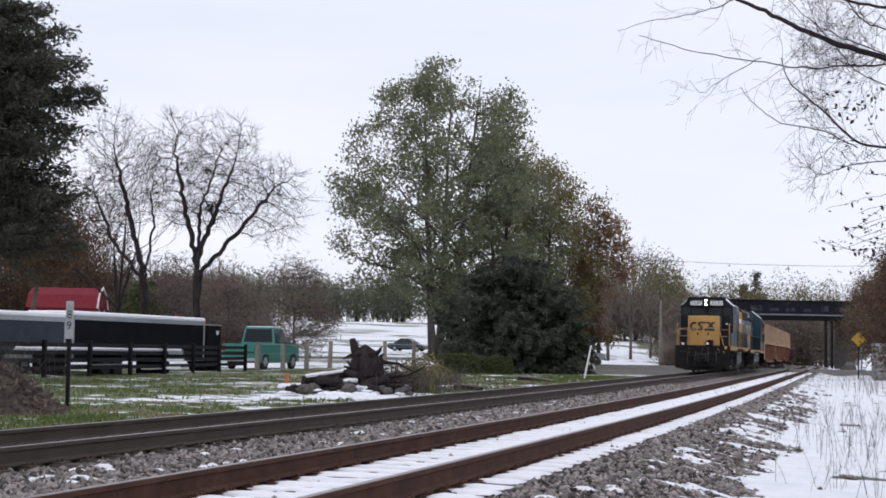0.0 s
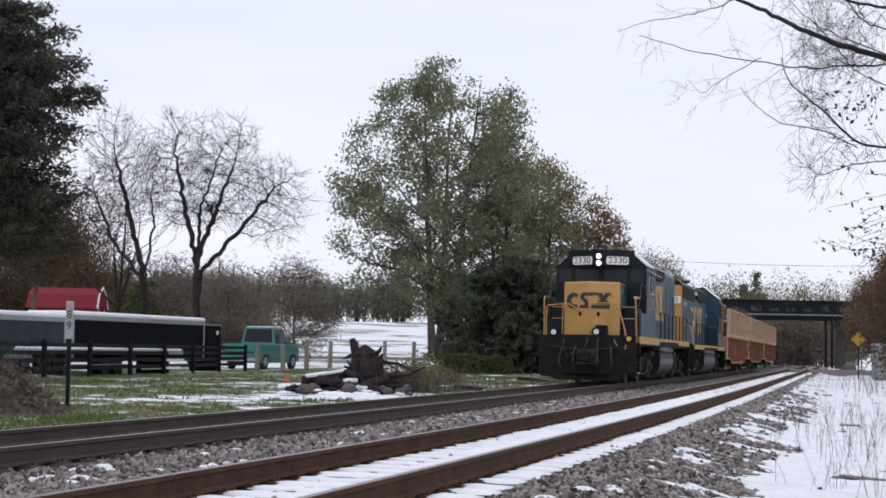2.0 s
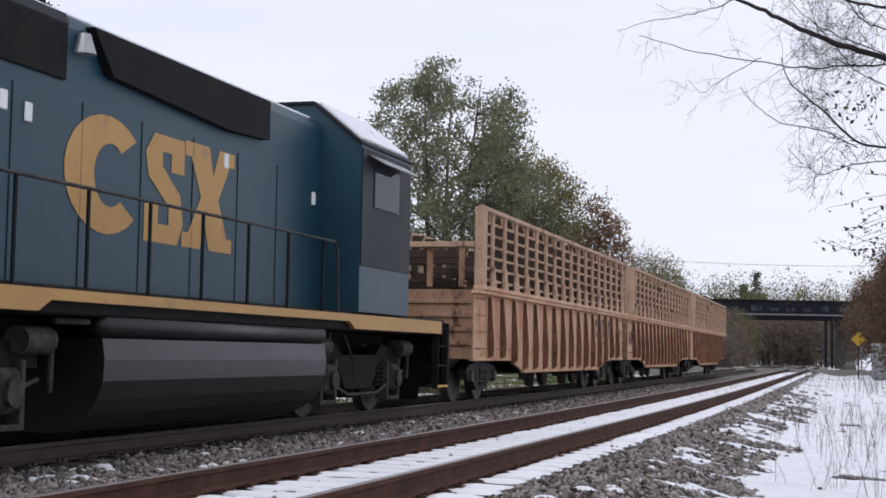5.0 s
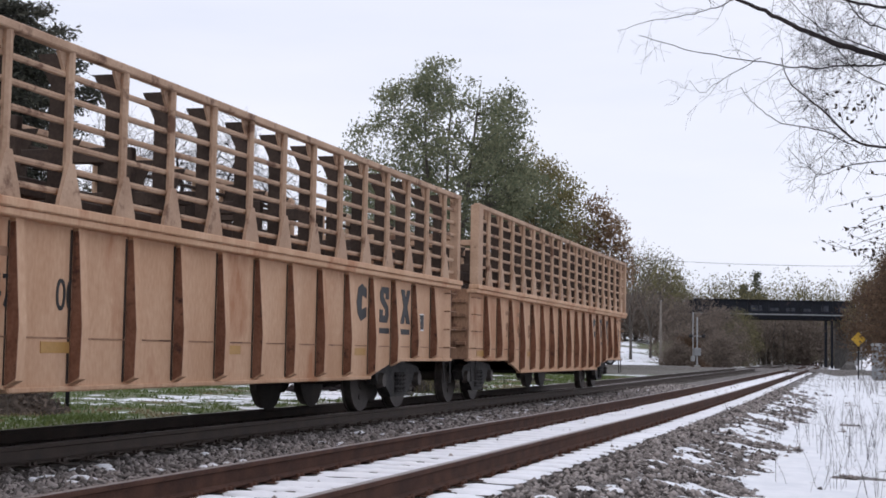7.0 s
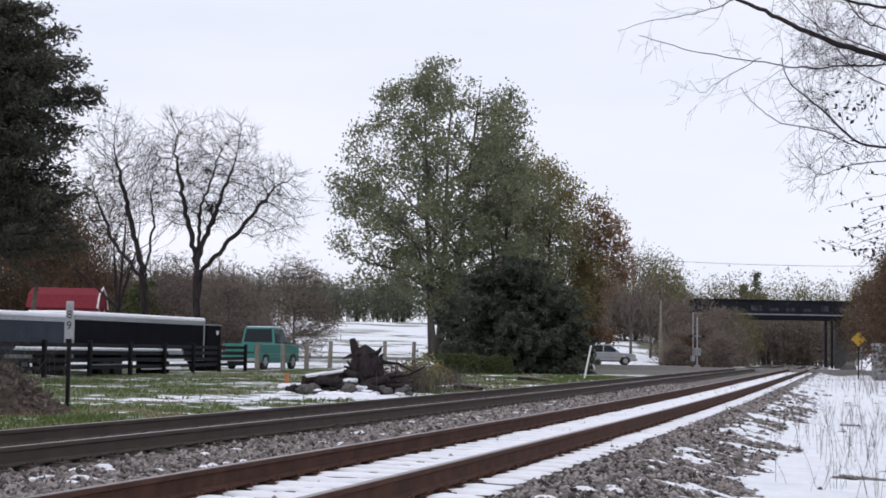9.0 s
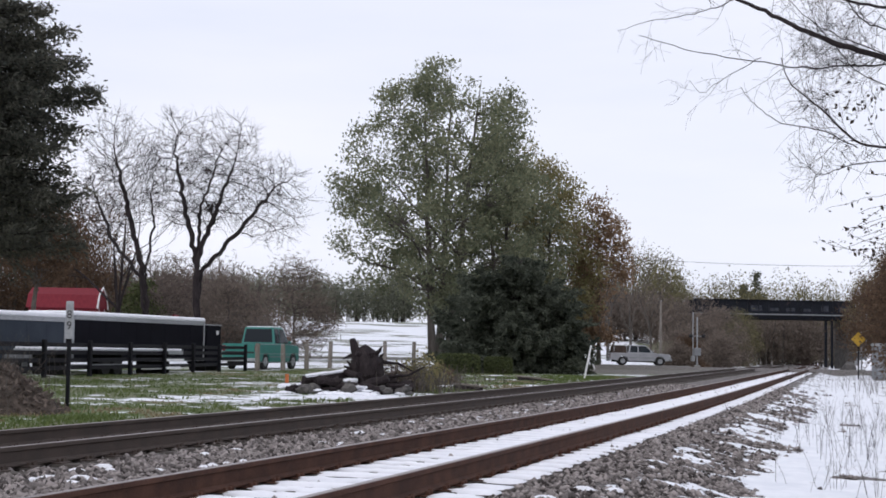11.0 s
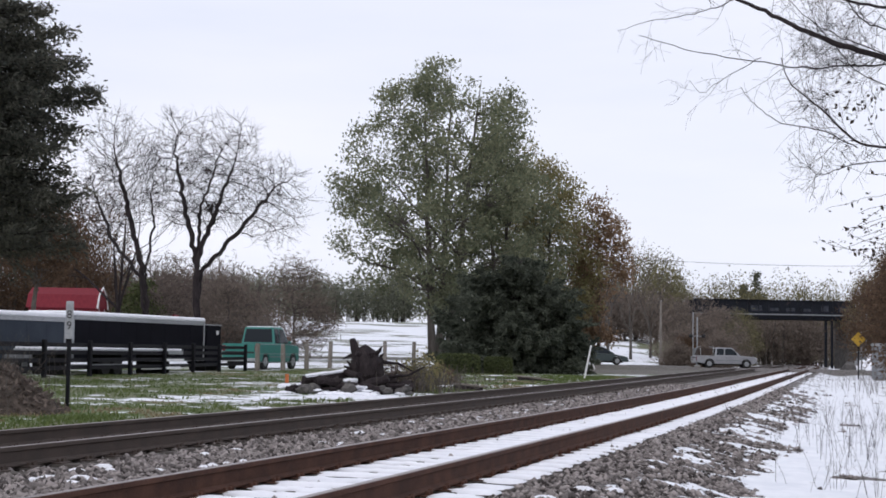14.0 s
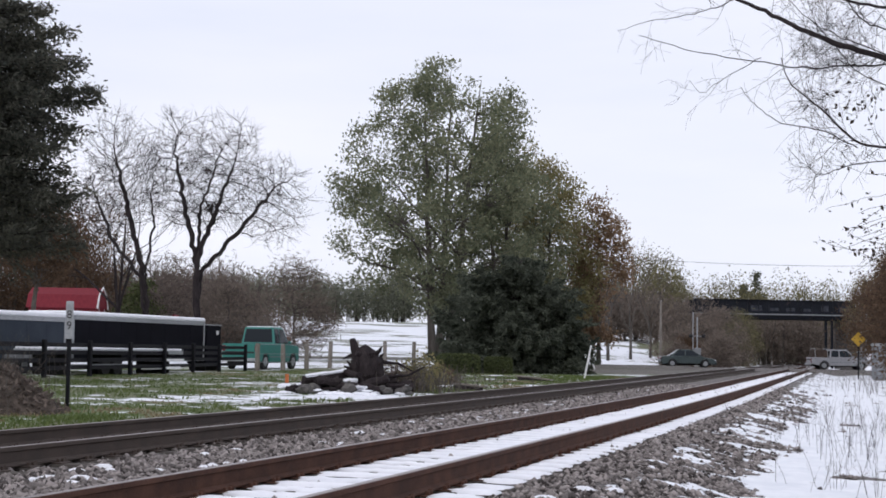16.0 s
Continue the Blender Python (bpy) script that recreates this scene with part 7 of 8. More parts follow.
def bare_tree(name, label, x, y, height, seed, trunk_r=0.3, levels=5, spread=0.55, lean=(0, 0), fork=0.22, twig=0.010, bark="bark_dark", wide=1.0, leaf_mat=None, group="bare trees", n_limbs=6):
    """Trunk, limbs and fine twigs, forking level by level."""
    rng = random.Random(seed)
    rs = np.random.RandomState(seed)
    z0 = land_at(x, y) - 0.1
    t = thing(name, pose(x, y, z0), label, "bare tree", group)
    limbs, twigs = Shape(), Shape()
    ends = []

    def grow(p, d, ln, r, lev):
        pts, rad = [p], [r]
        n = 4 if lev > 1 else 3
        for i in range(n):
            j = Vector((rng.gauss(0, 1), rng.gauss(0, 1), rng.gauss(0, 0.6))) * 0.16
            d = (d + j + Vector((0, 0, 0.07))).normalized()
            p = p + d * (ln / n)
            pts.append(p)
            rad.append(max(twig * 0.6, r * (1 - 0.5 * (i + 1) / n)))
        (limbs if lev >= 3 else twigs).tube(pts, rad, 6 if lev >= 4 else (5 if lev == 3 else 3), False)
        if lev == 0:
            ends.append(tuple(p))
            return
        kids = rng.choice((2, 3, 3)) if lev > 1 else rng.choice((3, 4))
        for c in range(kids):
            k = rng.randint(1, n) if c else n
            base = pts[k]
            ax = Vector((rng.gauss(0, 1), rng.gauss(0, 1), rng.gauss(0, 1))).cross(d).normalized()
            ang = rng.uniform(0.4, 1.1) * spread * (0.6 if c == 0 else 1.35)
            nd = (Matrix.Rotation(ang, 3, ax) @ d)
            nd = Vector((nd.x * wide, nd.y * wide, nd.z)).normalized()
            grow(base, nd, ln * rng.uniform(0.62, 0.82), max(twig, rad[k] * (0.85 if c == 0 else 0.6)), lev - 1)

    h0 = height * fork
    tp = [Vector((0, 0, 0)), Vector((lean[0] * 0.3, lean[1] * 0.3, h0 * 0.5)), Vector((lean[0] * 0.8, lean[1] * 0.8, h0))]
    part("trunk", Shape().tube(tp, [trunk_r * 1.25, trunk_r, trunk_r * 0.9], 9), M[bark], t, smooth=True)
    for i in range(n_limbs):
        a = 6.283 * i / n_limbs + rng.uniform(-0.4, 0.4)
        tilt = rng.uniform(0.2, 0.8) * (0.3 if i == 0 else 1)
        d = Vector((math.sin(tilt) * math.cos(a) * wide + lean[0] * 0.05, math.sin(tilt) * math.sin(a) * wide, math.cos(tilt)))
        grow(tp[2] - Vector((0, 0, rng.uniform(0, h0 * 0.25))), d.normalized(), height * 0.30, trunk_r * 0.55, levels - 1)
    tagged(part("branchwork", limbs, M[bark], t), "", kind="stuff")
    tagged(part("twig_spray", twigs, M[bark], t), "", kind="stuff")
    if leaf_mat is not None:
        e = np.array(ends)
        e = np.repeat(e[rs.rand(len(e)) < 0.6], 2, axis=0)
        e = e + rs.randn(*e.shape) * 0.25
        part("crown", leaves_mesh("crown", rs, e, 0.17, leaf_mat), None, t)
    return t


def crown_tree(name, label, x, y, stems, lobes, seed, n_points=1500, step=0.34, tip_r=0.0105, trunk_r=0.4, bark="bark_dark", twigs=4, twig_len=1.0):
    """A leafless tree that grows stem by stem towards points spread in its crown's lobes (centre, radii), so that limbs fork and never cross."""
    rs, rng = np.random.RandomState(seed), random.Random(seed)
    z0 = land_at(x, y) - 0.1
    t = thing(name, pose(x, y, z0), label, "bare tree", "bare trees")
    goals = []
    for c, r in lobes:
        q = rs.randn(int(n_points / len(lobes)), 3)
        q *= (rs.rand(len(q)) ** 0.48 / np.linalg.norm(q, axis=1))[:, None]
        goals.append(np.array(c) + q * np.array(r))
    goals = np.concatenate(goals)
    pos, par = [np.zeros(3)], [-1]
    for path in stems:
        last = 0
        for a, b in zip([(0, 0, 0)] + list(path[:-1]), path):
            a, b = np.array(a, float), np.array(b, float)
            k = max(2, int(np.linalg.norm(b - a) / step))
            for i in range(1, k + 1):
                pos.append(a + (b - a) * i / k + rs.randn(3) * 0.06)
                par.append(last)
                last = len(pos) - 1
    P = np.array(pos)
    near = np.full(len(goals), 1e9)
    who = np.zeros(len(goals), int)
    start = 0
    alive = np.ones(len(goals), bool)
    for it in range(90):
        fresh = P[start:]
        for c0 in range(0, len(fresh), 400):
            d = np.linalg.norm(goals[:, None] - fresh[None, c0:c0 + 400], axis=2)
            k = d.argmin(1)
            dm = d[np.arange(len(goals)), k]
            up = dm < near
            near[up], who[up] = dm[up], start + c0 + k[up]
        alive &= near > step * 1.15
        act = alive & (near < 5.0)
        if not act.any():
            break
        start = len(P)
        add = []
        for i in np.unique(who[act]):
            v = goals[act & (who == i)] - P[i]
            v /= np.linalg.norm(v, axis=1)[:, None]
            w = v.sum(0)
            w = w / (np.linalg.norm(w) + 1e-9) + rs.randn(3) * 0.16 + np.array([0, 0, 0.08])
            if par[i] >= 0:
                b = P[i] - P[par[i]]
                w += 0.5 * b / (np.linalg.norm(b) + 1e-9)
            add.append(P[i] + w / np.linalg.norm(w) * step)
            par.append(i)
        P = np.concatenate([P, np.array(add)])
    n = len(P)
    kids = [[] for _ in range(n)]
    for i in range(1, n):
        kids[par[i]].append(i)
    area = np.zeros(n)
    for i in range(n - 1, -1, -1):
        area[i] = max(area[i], tip_r ** 2.2)
        if par[i] >= 0:
            area[par[i]] += area[i]
    rad = area ** (1 / 2.2)
    rad = rad * (1 + (trunk_r / rad[0] - 1) * (rad / rad[0]) ** 1.6)
    shapes = {"trunk": Shape(), "branchwork": Shape(), "twig_spray": Shape()}
    todo = [(0, k) for k in kids[0]]
    while todo:
        a, i = todo.pop()
        line, rr = [P[a], P[i]], [min(rad[a], rad[i] * 1.25), rad[i]]
        while kids[i]:
            ks = sorted(kids[i], key=lambda q: -rad[q])
            todo += [(i, q) for q in ks[1:]]
            i = ks[0]
            line.append(P[i])
            rr.append(rad[i])
        if rr[0] > 0.11 and len(line) > 3:
            cut = max(3, sum(1 for q in rr if q > 0.09))
            shapes["trunk"].tube(line[:cut], rr[:cut], 9, False)
            line, rr = line[cut - 1:], rr[cut - 1:]
        if len(line) > 1:
            shapes["branchwork"].tube(line, rr, 5 if rr[0] > 0.04 else 4, False)
    tw = shapes["twig_spray"]
    for i in range(n):
        if rad[i] < 4.0 * tip_r and par[i] >= 0:
            b = P[i] - P[par[i]]
            b = Vector(b).normalized()
            for q in range(twigs if not kids[i] else rng.choice((0, 1, 1))):
                d = (b + Vector((rng.gauss(0, 0.55), rng.gauss(0, 0.55), rng.gauss(0.15, 0.45)))).normalized()
                ln = twig_len * rng.uniform(0.5, 1.2)
                p0 = Vector(P[i])
                p1 = p0 + d * ln * 0.5
                p2 = p1 + (d + Vector((rng.gauss(0, 0.3), rng.gauss(0, 0.3), 0.2))).normalized() * ln * 0.5
                tw.tube([p0, p1, p2], [tip_r * 0.9, tip_r * 0.75, tip_r * 0.5], 3, False)
    for part_name, sh in shapes.items():
        if sh.v:
            tagged(part(part_name, sh, M[bark], t, smooth=part_name == "trunk"), "", kind="stuff" if part_name != "trunk" else "")
    return t


def bough_tree(name, label, x, y, reach, base, top, n_boughs, seed, trunk_r=0.32, leaf=0.15, mat="dark", per_m=30, group="trees", tufted=1.0, rise=0.25):
    """An evergreen of many separate boughs: each arches out from the trunk to the reach given by height and bears side sprays of leaves."""
    rs, rng = np.random.RandomState(seed), random.Random(seed)
    z0 = land_at(x, y) - 0.1
    t = thing(name, pose(x, y, z0), label, "evergreen", group)
    part("trunk", Shape().tube([(0, 0, 0), (0.1, 0, top * 0.4), (0.0, 0.1, top * 0.75), (0.05, 0, top)], [trunk_r * 1.2, trunk_r, trunk_r * 0.55, 0.03], 10), M["bark_dark"], t, smooth=True)
    hs, rr = [q[0] for q in reach], [q[1] for q in reach]
    wood = Shape()
    cs, ds = [], []
    for i in range(n_boughs):
        h = base + (top - base) * (i + rng.random()) / n_boughs
        a = i * 2.39996 + rng.uniform(-0.3, 0.3)
        R = float(np.interp(h, hs, rr)) * (rng.uniform(0.76, 1.10) if i % 3 else rng.uniform(0.45, 0.75))
        out = Vector((math.cos(a), math.sin(a), 0))
        side = Vector((-math.sin(a), math.cos(a), 0))
        z1 = h - R * rise * rng.uniform(0.2, 2.2)
        pts = []
        for k in range(9):
            u = k / 8
            pts.append(out * (R * u) + Vector((0, 0, z1 + R * rise * (1.7 * u - 1.25 * u * u + 0.55 * u ** 4))) + side * (0.06 * R * math.sin(3 * u + i)))
        wood.tube(pts, [0.05 * (1 - 0.9 * k / 8) + 0.004 for k in range(9)], 4, False)
        m = max(6, int(R * 6.5))
        for q in range(m):
            u = 0.22 + 0.78 * (q + rng.random()) / m
            f = u * 8
            k = min(7, int(f))
            p = pts[k].lerp(pts[k + 1], f - k)
            ln = R * (0.10 + 0.26 * (1 - u)) * rng.uniform(0.7, 1.25) * tufted + 0.14
            sgn = 1 if q % 2 else -1
            d = (out * rng.uniform(0.55, 1.1) + side * sgn * rng.uniform(0.4, 1.0) + Vector((0, 0, rng.uniform(-0.75, 0.75)))).normalized()
            e = p + d * ln
            e.z += rng.uniform(-0.12, 0.10) * ln
            wood.tube([p, p.lerp(e, 0.5) + Vector((0, 0, 0.03)), e], [0.010, 0.007, 0.003], 3, False)
            nl = int(per_m * ln) + 4
            w = rs.rand(nl, 1)
            c = np.array(p) * (1 - w) + np.array(e) * w + rs.randn(nl, 3) * np.array([0.09, 0.09, 0.08])
            cs.append(c)
            ds.append(np.array(d)[None] + rs.randn(nl, 3) * 0.55 + np.array([0, 0, -0.1]))
    tagged(part("branchwork", wood, M["bark_dark"], t), "", kind="stuff")
    c, d = np.concatenate(cs), np.concatenate(ds)
    d /= np.linalg.norm(d, axis=1)[:, None]
    sd = np.cross(d, rs.randn(len(d), 3))
    sd /= np.linalg.norm(sd, axis=1)[:, None] + 1e-9
    ln = leaf * (0.6 + 0.8 * rs.rand(len(d)))[:, None]
    v = np.stack([c - d * ln * 0.5, c + sd * ln * 0.19, c + d * ln * 0.5, c - sd * ln * 0.19], 1).reshape(-1, 3)
    part("foliage", arrays_mesh("foliage", v, np.arange(len(v)).reshape(-1, 4), LEAF[mat]), None, t)
    return t


# the large half-green tree and those beside it
leafy_tree("tree", "tall tree with thinning green leaves and several stems", -0.4, 115, 24.2,
           [(0.16, 2.5), (0.26, 6.6), (0.40, 8.0), (0.54, 8.3), (0.70, 7.6), (0.82, 6.5), (0.93, 3.6), (1.0, 0.8)], 640, 70, 0.27, LEAF["green"], 3,
           stems=((-1.3, 0), (0.9, 0.6), (3.2, 0.5)), trunk_r=0.34, clump=0.46, gap=-0.06)
leafy_tree("tree", "tall tree with green crown and pointed top", 5.3, 119, 23.6,
           [(0.14, 2.2), (0.3, 4.6), (0.5, 4.8), (0.68, 3.5), (0.82, 1.8), (0.93, 0.9), (1.0, 0.25)], 300, 70, 0.27, LEAF["green"], 5,
           stems=((0, 0), (-2.3, 0)), trunk_r=0.26, clump=0.5, gap=-0.22)
leafy_tree("tree", "olive yellow tree with a rounded crown", 9.2, 124, 17.6,
           [(0.10, 2.4), (0.3, 4.2), (0.55, 4.4), (0.78, 3.4), (0.93, 1.8), (1.0, 0.5)], 300, 70, 0.26, LEAF["olive"], 7, trunk_r=0.22, clump=0.5, gap=-0.3)
leafy_tree("tree", "sparse olive tree with a wispy top", 7.6, 131, 20.0,
           [(0.5, 2.4), (0.7, 3.4), (0.9, 2.0), (1.0, 0.6)], 110, 34, 0.26, LEAF["olive"], 8, trunk_r=0.2, clump=0.55, gap=-0.1)
leafy_tree("oak_tree", "rusty brown oak keeping its dry leaves", 13.6, 126, 15.0,
           [(0.14, 1.6), (0.3, 2.5), (0.55, 2.9), (0.8, 2.3), (0.94, 1.3), (1.0, 0.4)], 200, 60, 0.26, LEAF["rust"], 9, trunk_r=0.2, clump=0.45, gap=-0.08)
# broad dark juniper in front of them
bough_tree("juniper", "broad dark evergreen juniper reaching the ground", 4.6, 85.5,
           [(0.0, 3.9), (0.8, 4.2), (2.2, 4.3), (3.6, 4.0), (5.0, 3.2), (6.2, 2.0), (7.0, 0.6)], 0.25, 6.8, 190, 11, trunk_r=0.2, leaf=0.22, mat="needle", per_m=60, rise=0.5, tufted=1.3)
bough_tree("juniper", "tall dark evergreen beside the large tree", 1.7, 92,
           [(0.0, 2.2), (1.5, 2.4), (3.5, 1.9), (5.2, 1.0), (6.4, 0.2)], 0.25, 6.0, 80, 12, trunk_r=0.15, leaf=0.22, mat="needle", per_m=60, rise=0.5, tufted=1.3)


def hedge(x, y, w, h, d, seed):
    rs = np.random.RandomState(seed)
    z = land_at(x, y)
    t = thing("hedge", pose(x, y, z), "clipped green hedge with snow specks", "hedge", "hedges")
    n = 6500
    p = rs.rand(n, 3) * 2 - 1
    k = np.argmax(np.abs(p), axis=1)
    push = rs.rand(n) < 0.75
    p[np.arange(n)[push], k[push]] = np.sign(p[np.arange(n)[push], k[push]]) * (0.9 + 0.12 * rs.rand(push.sum()))
    lim = 1 - 0.12 * (np.abs(p[:, 0]) ** 6 + np.abs(p[:, 2].clip(0)) ** 6)
    c = p * np.array([w / 2, d / 2, h / 2]) * lim[:, None] + np.array([0, 0, h / 2])
    c += rs.randn(n, 3) * 0.03
    part("foliage", leaves_mesh("foliage", rs, c, 0.10, LEAF["hedge"]), None, t)
    st = Shape()
    for i in range(7):
        x0 = -w / 2 + w * (i + 0.5) / 7
        st.tube([(x0, 0, -0.05), (x0 + 0.1, 0.05, h * 0.8)], [0.035, 0.01], 5)
    part("stem_tangle", st, M["bark_dark"], t)


hedge(0.95, 79, 2.6, 1.1, 1.0, 1)
hedge(3.15, 80, 1.65, 0.95, 1.0, 2)

# large dark tree at the yard's edge
bough_tree("tree", "large dark evergreen with arching ragged boughs", -15.6, 45,
           [(4.4, 2.6), (4.97, 4.01), (6.75, 3.95), (8.09, 4.05), (8.44, 3.63), (8.9, 4.14), (9.45, 4.71), (9.98, 4.34), (10.34, 4.33), (10.79, 4.08), (11.41, 3.88), (11.86, 3.6), (12.12, 2.87), (15.2, 0.3)], 4.7, 15.0, 290, 15, per_m=46, leaf=0.15, rise=0.12)
leafy_tree("tree", "small tree with red-brown autumn leaves", -24.2, 86, 10.2,
           [(0.50, 1.2), (0.62, 2.6), (0.8, 2.4), (1.0, 0.8)], 190, 60, 0.2, LEAF["brown"], 16, trunk_r=0.22, clump=0.4, gap=-0.2)
leafy_tree("tree", "brown leafy tree beside the shed", -31.5, 96, 10.5,
           [(0.55, 1.6), (0.65, 2.8), (0.8, 2.4), (1.0, 0.8)], 170, 60, 0.2, LEAF["brown"], 17, trunk_r=0.15, clump=0.4, gap=-0.2)

# bare trees behind the trailers
crown_tree("bare_tree", "large leafless tree with a wide forking crown", -16.03, 95,
           [[(-0.27, 0, 7.14), (-1.28, 0, 11.24), (-1.91, 0, 14.62)], [(-0.19, 0.5, 7.15), (-0.21, 1.0, 10.14), (0.81, 1.5, 13.91)], [(-0.1, -0.5, 6.59), (1.45, -1.0, 10.92), (2.5, -1.5, 13.57)], [(-0.01, 0.4, 6.03), (2.62, 0.8, 9.06), (4.97, 1.2000000000000002, 12.1)]],
           [((-1.42, 0.0, 13.12), (2.1, 2.6, 3.6)), ((1.59, 0.0, 12.8), (2.6, 3.0, 3.7)), ((4.26, 0.0, 10.78), (2.9, 2.8, 3.0)), ((-0.39, 0.0, 10.13), (2.6, 2.6, 1.6))], 22, 3000, trunk_r=0.44)
crown_tree("bare_tree", "leafless tree with leaning forked stems", -19.67, 98,
           [[(-0.8, 0, 6.5), (-2.03, 0, 11.11), (-2.77, 0, 13.81)], [(-0.6, 0.4, 6.12), (-0.2, 0.8, 9.21), (-0.51, 1.2000000000000002, 11.91)], [(-0.78, -0.4, 5.74), (-2.78, -0.8, 8.39), (-4.06, -1.2000000000000002, 11.85)]],
           [((-2.77, 0.0, 13.81), (2.2, 2.2, 3.4)), ((-0.67, 0.0, 11.91), (1.4, 1.8, 2.8)), ((-3.43, 0.0, 10.31), (1.8, 2.0, 2.4))], 29, 2200, trunk_r=0.30)
bare_tree("bare_tree", "slim leafless tree behind the yard", -23.5, 104, 15.5, 31, 0.2, 5, 0.5, (0.3, 0), 0.25, 0.011, n_limbs=4)
leafy_tree("shrub_tree", "low brown leafy thicket under the bare trees", -11.5, 112, 7.6,
           [(0.05, 2.2), (0.4, 3.4), (0.75, 2.6), (1.0, 0.6)], 190, 40, 0.5, LEAF["haze_brown"], 33, trunk_r=0.12, clump=0.5, gap=-0.2, group="thickets", slim=0.09)
leafy_tree("shrub_tree", "low brown leafy thicket under the bare trees", -17.5, 118, 6.4,
           [(0.05, 2.6), (0.4, 3.6), (0.75, 2.6), (1.0, 0.6)], 190, 40, 0.5, LEAF["haze_brown"], 34, trunk_r=0.12, clump=0.5, gap=-0.2, group="thickets", slim=0.09)
leafy_tree("shrub_tree", "dark green shrub beside the shed", -24.0, 116, 5.8,
           [(0.05, 1.8), (0.4, 2.3), (0.75, 1.6), (1.0, 0.4)], 130, 44, 0.24, LEAF["hedge"], 35, trunk_r=0.12, clump=0.4, gap=-0.3, group="thickets")

# bare and half-bare trees by the crossing and the bridge
for i, (x, y, h, sd) in enumerate(((19.0, 165, 13.5, 41), (22.5, 172, 12.0, 42), (26.0, 180, 10.0, 43), (30.5, 178, 9.0, 44))):
    bare_tree("bare_tree", "slender grey leafless tree near the crossing", x, y, h, sd, 0.16, 5, 0.42, (0, 0), 0.3, 0.014, bark="bark", leaf_mat=LEAF["haze_brown"], n_limbs=4)
for i, (x, y, h, r, m, sd) in enumerate(((26.6, 150, 5.2, 2.6, "haze_brown", 51), (31.0, 158, 6.2, 2.9, "haze_brown", 52), (34.5, 168, 6.4, 2.6, "haze_olive", 53), (22.6, 132, 2.6, 1.4, "brown", 54),
                                         (20.4, 128, 2.0, 1.3, "haze_brown", 55), (29.0, 176, 7.2, 3.2, "haze_brown", 56), (27.0, 141, 3.0, 1.6, "haze_brown", 57), (34.2, 182, 6.8, 2.6, "haze_brown", 58), (37.5, 183, 5.6, 2.0, "haze_brown", 59), (32.0, 172, 7.6, 2.6, "haze_brown", 60))):
    leafy_tree("thicket", "tangled brown brush on the bank", x, y, h, [(0.0, r * 0.8), (0.35, r), (0.7, r * 0.8), (1.0, r * 0.25)], 130, 60, 0.42, LEAF[m], sd, trunk_r=0.08, clump=0.45, gap=-0.3, group="thickets", kind_name="bush", slim=0.12)
# dark trees to the right of the line
for i, (x, y, h, r, m, sd) in enumerate(((33.5, 108, 7.8, 3.3, "brown", 61), (31.2, 98, 9.4, 2.7, "brown", 62), (46.0, 150, 12.0, 4.4, "brown", 63), (52.0, 170, 13.0, 4.6, "olive", 64), (24.6, 76, 6.6, 2.0, "brown", 65), (57, 182, 10, 4.0, "brown", 66))):
    leafy_tree("tree", "scruffy autumn tree beside the line", x, y, h, [(0.15, r * 0.6), (0.4, r), (0.7, r * 0.85), (1.0, r * 0.25)], 200, 70, 0.17, LEAF[m], sd, trunk_r=0.14, clump=0.5, gap=-0.2, group="trees beside the line")
# conifers on the skyline
for x, y, h, sd in ((62.6, 300, 17.5, 71), (65.8, 302, 19.0, 72)):
    leafy_tree("conifer", "dark pointed conifer above the woods", x, y, h, [(0.1, 3.2), (0.4, 2.4), (0.75, 1.2), (1.0, 0.1)], 220, 40, 0.45, LEAF["needle"], sd, trunk_r=0.25, clump=0.4, gap=-0.6, droop=0.5, kind_name="evergreen", group="conifers", bark="bark_dark")


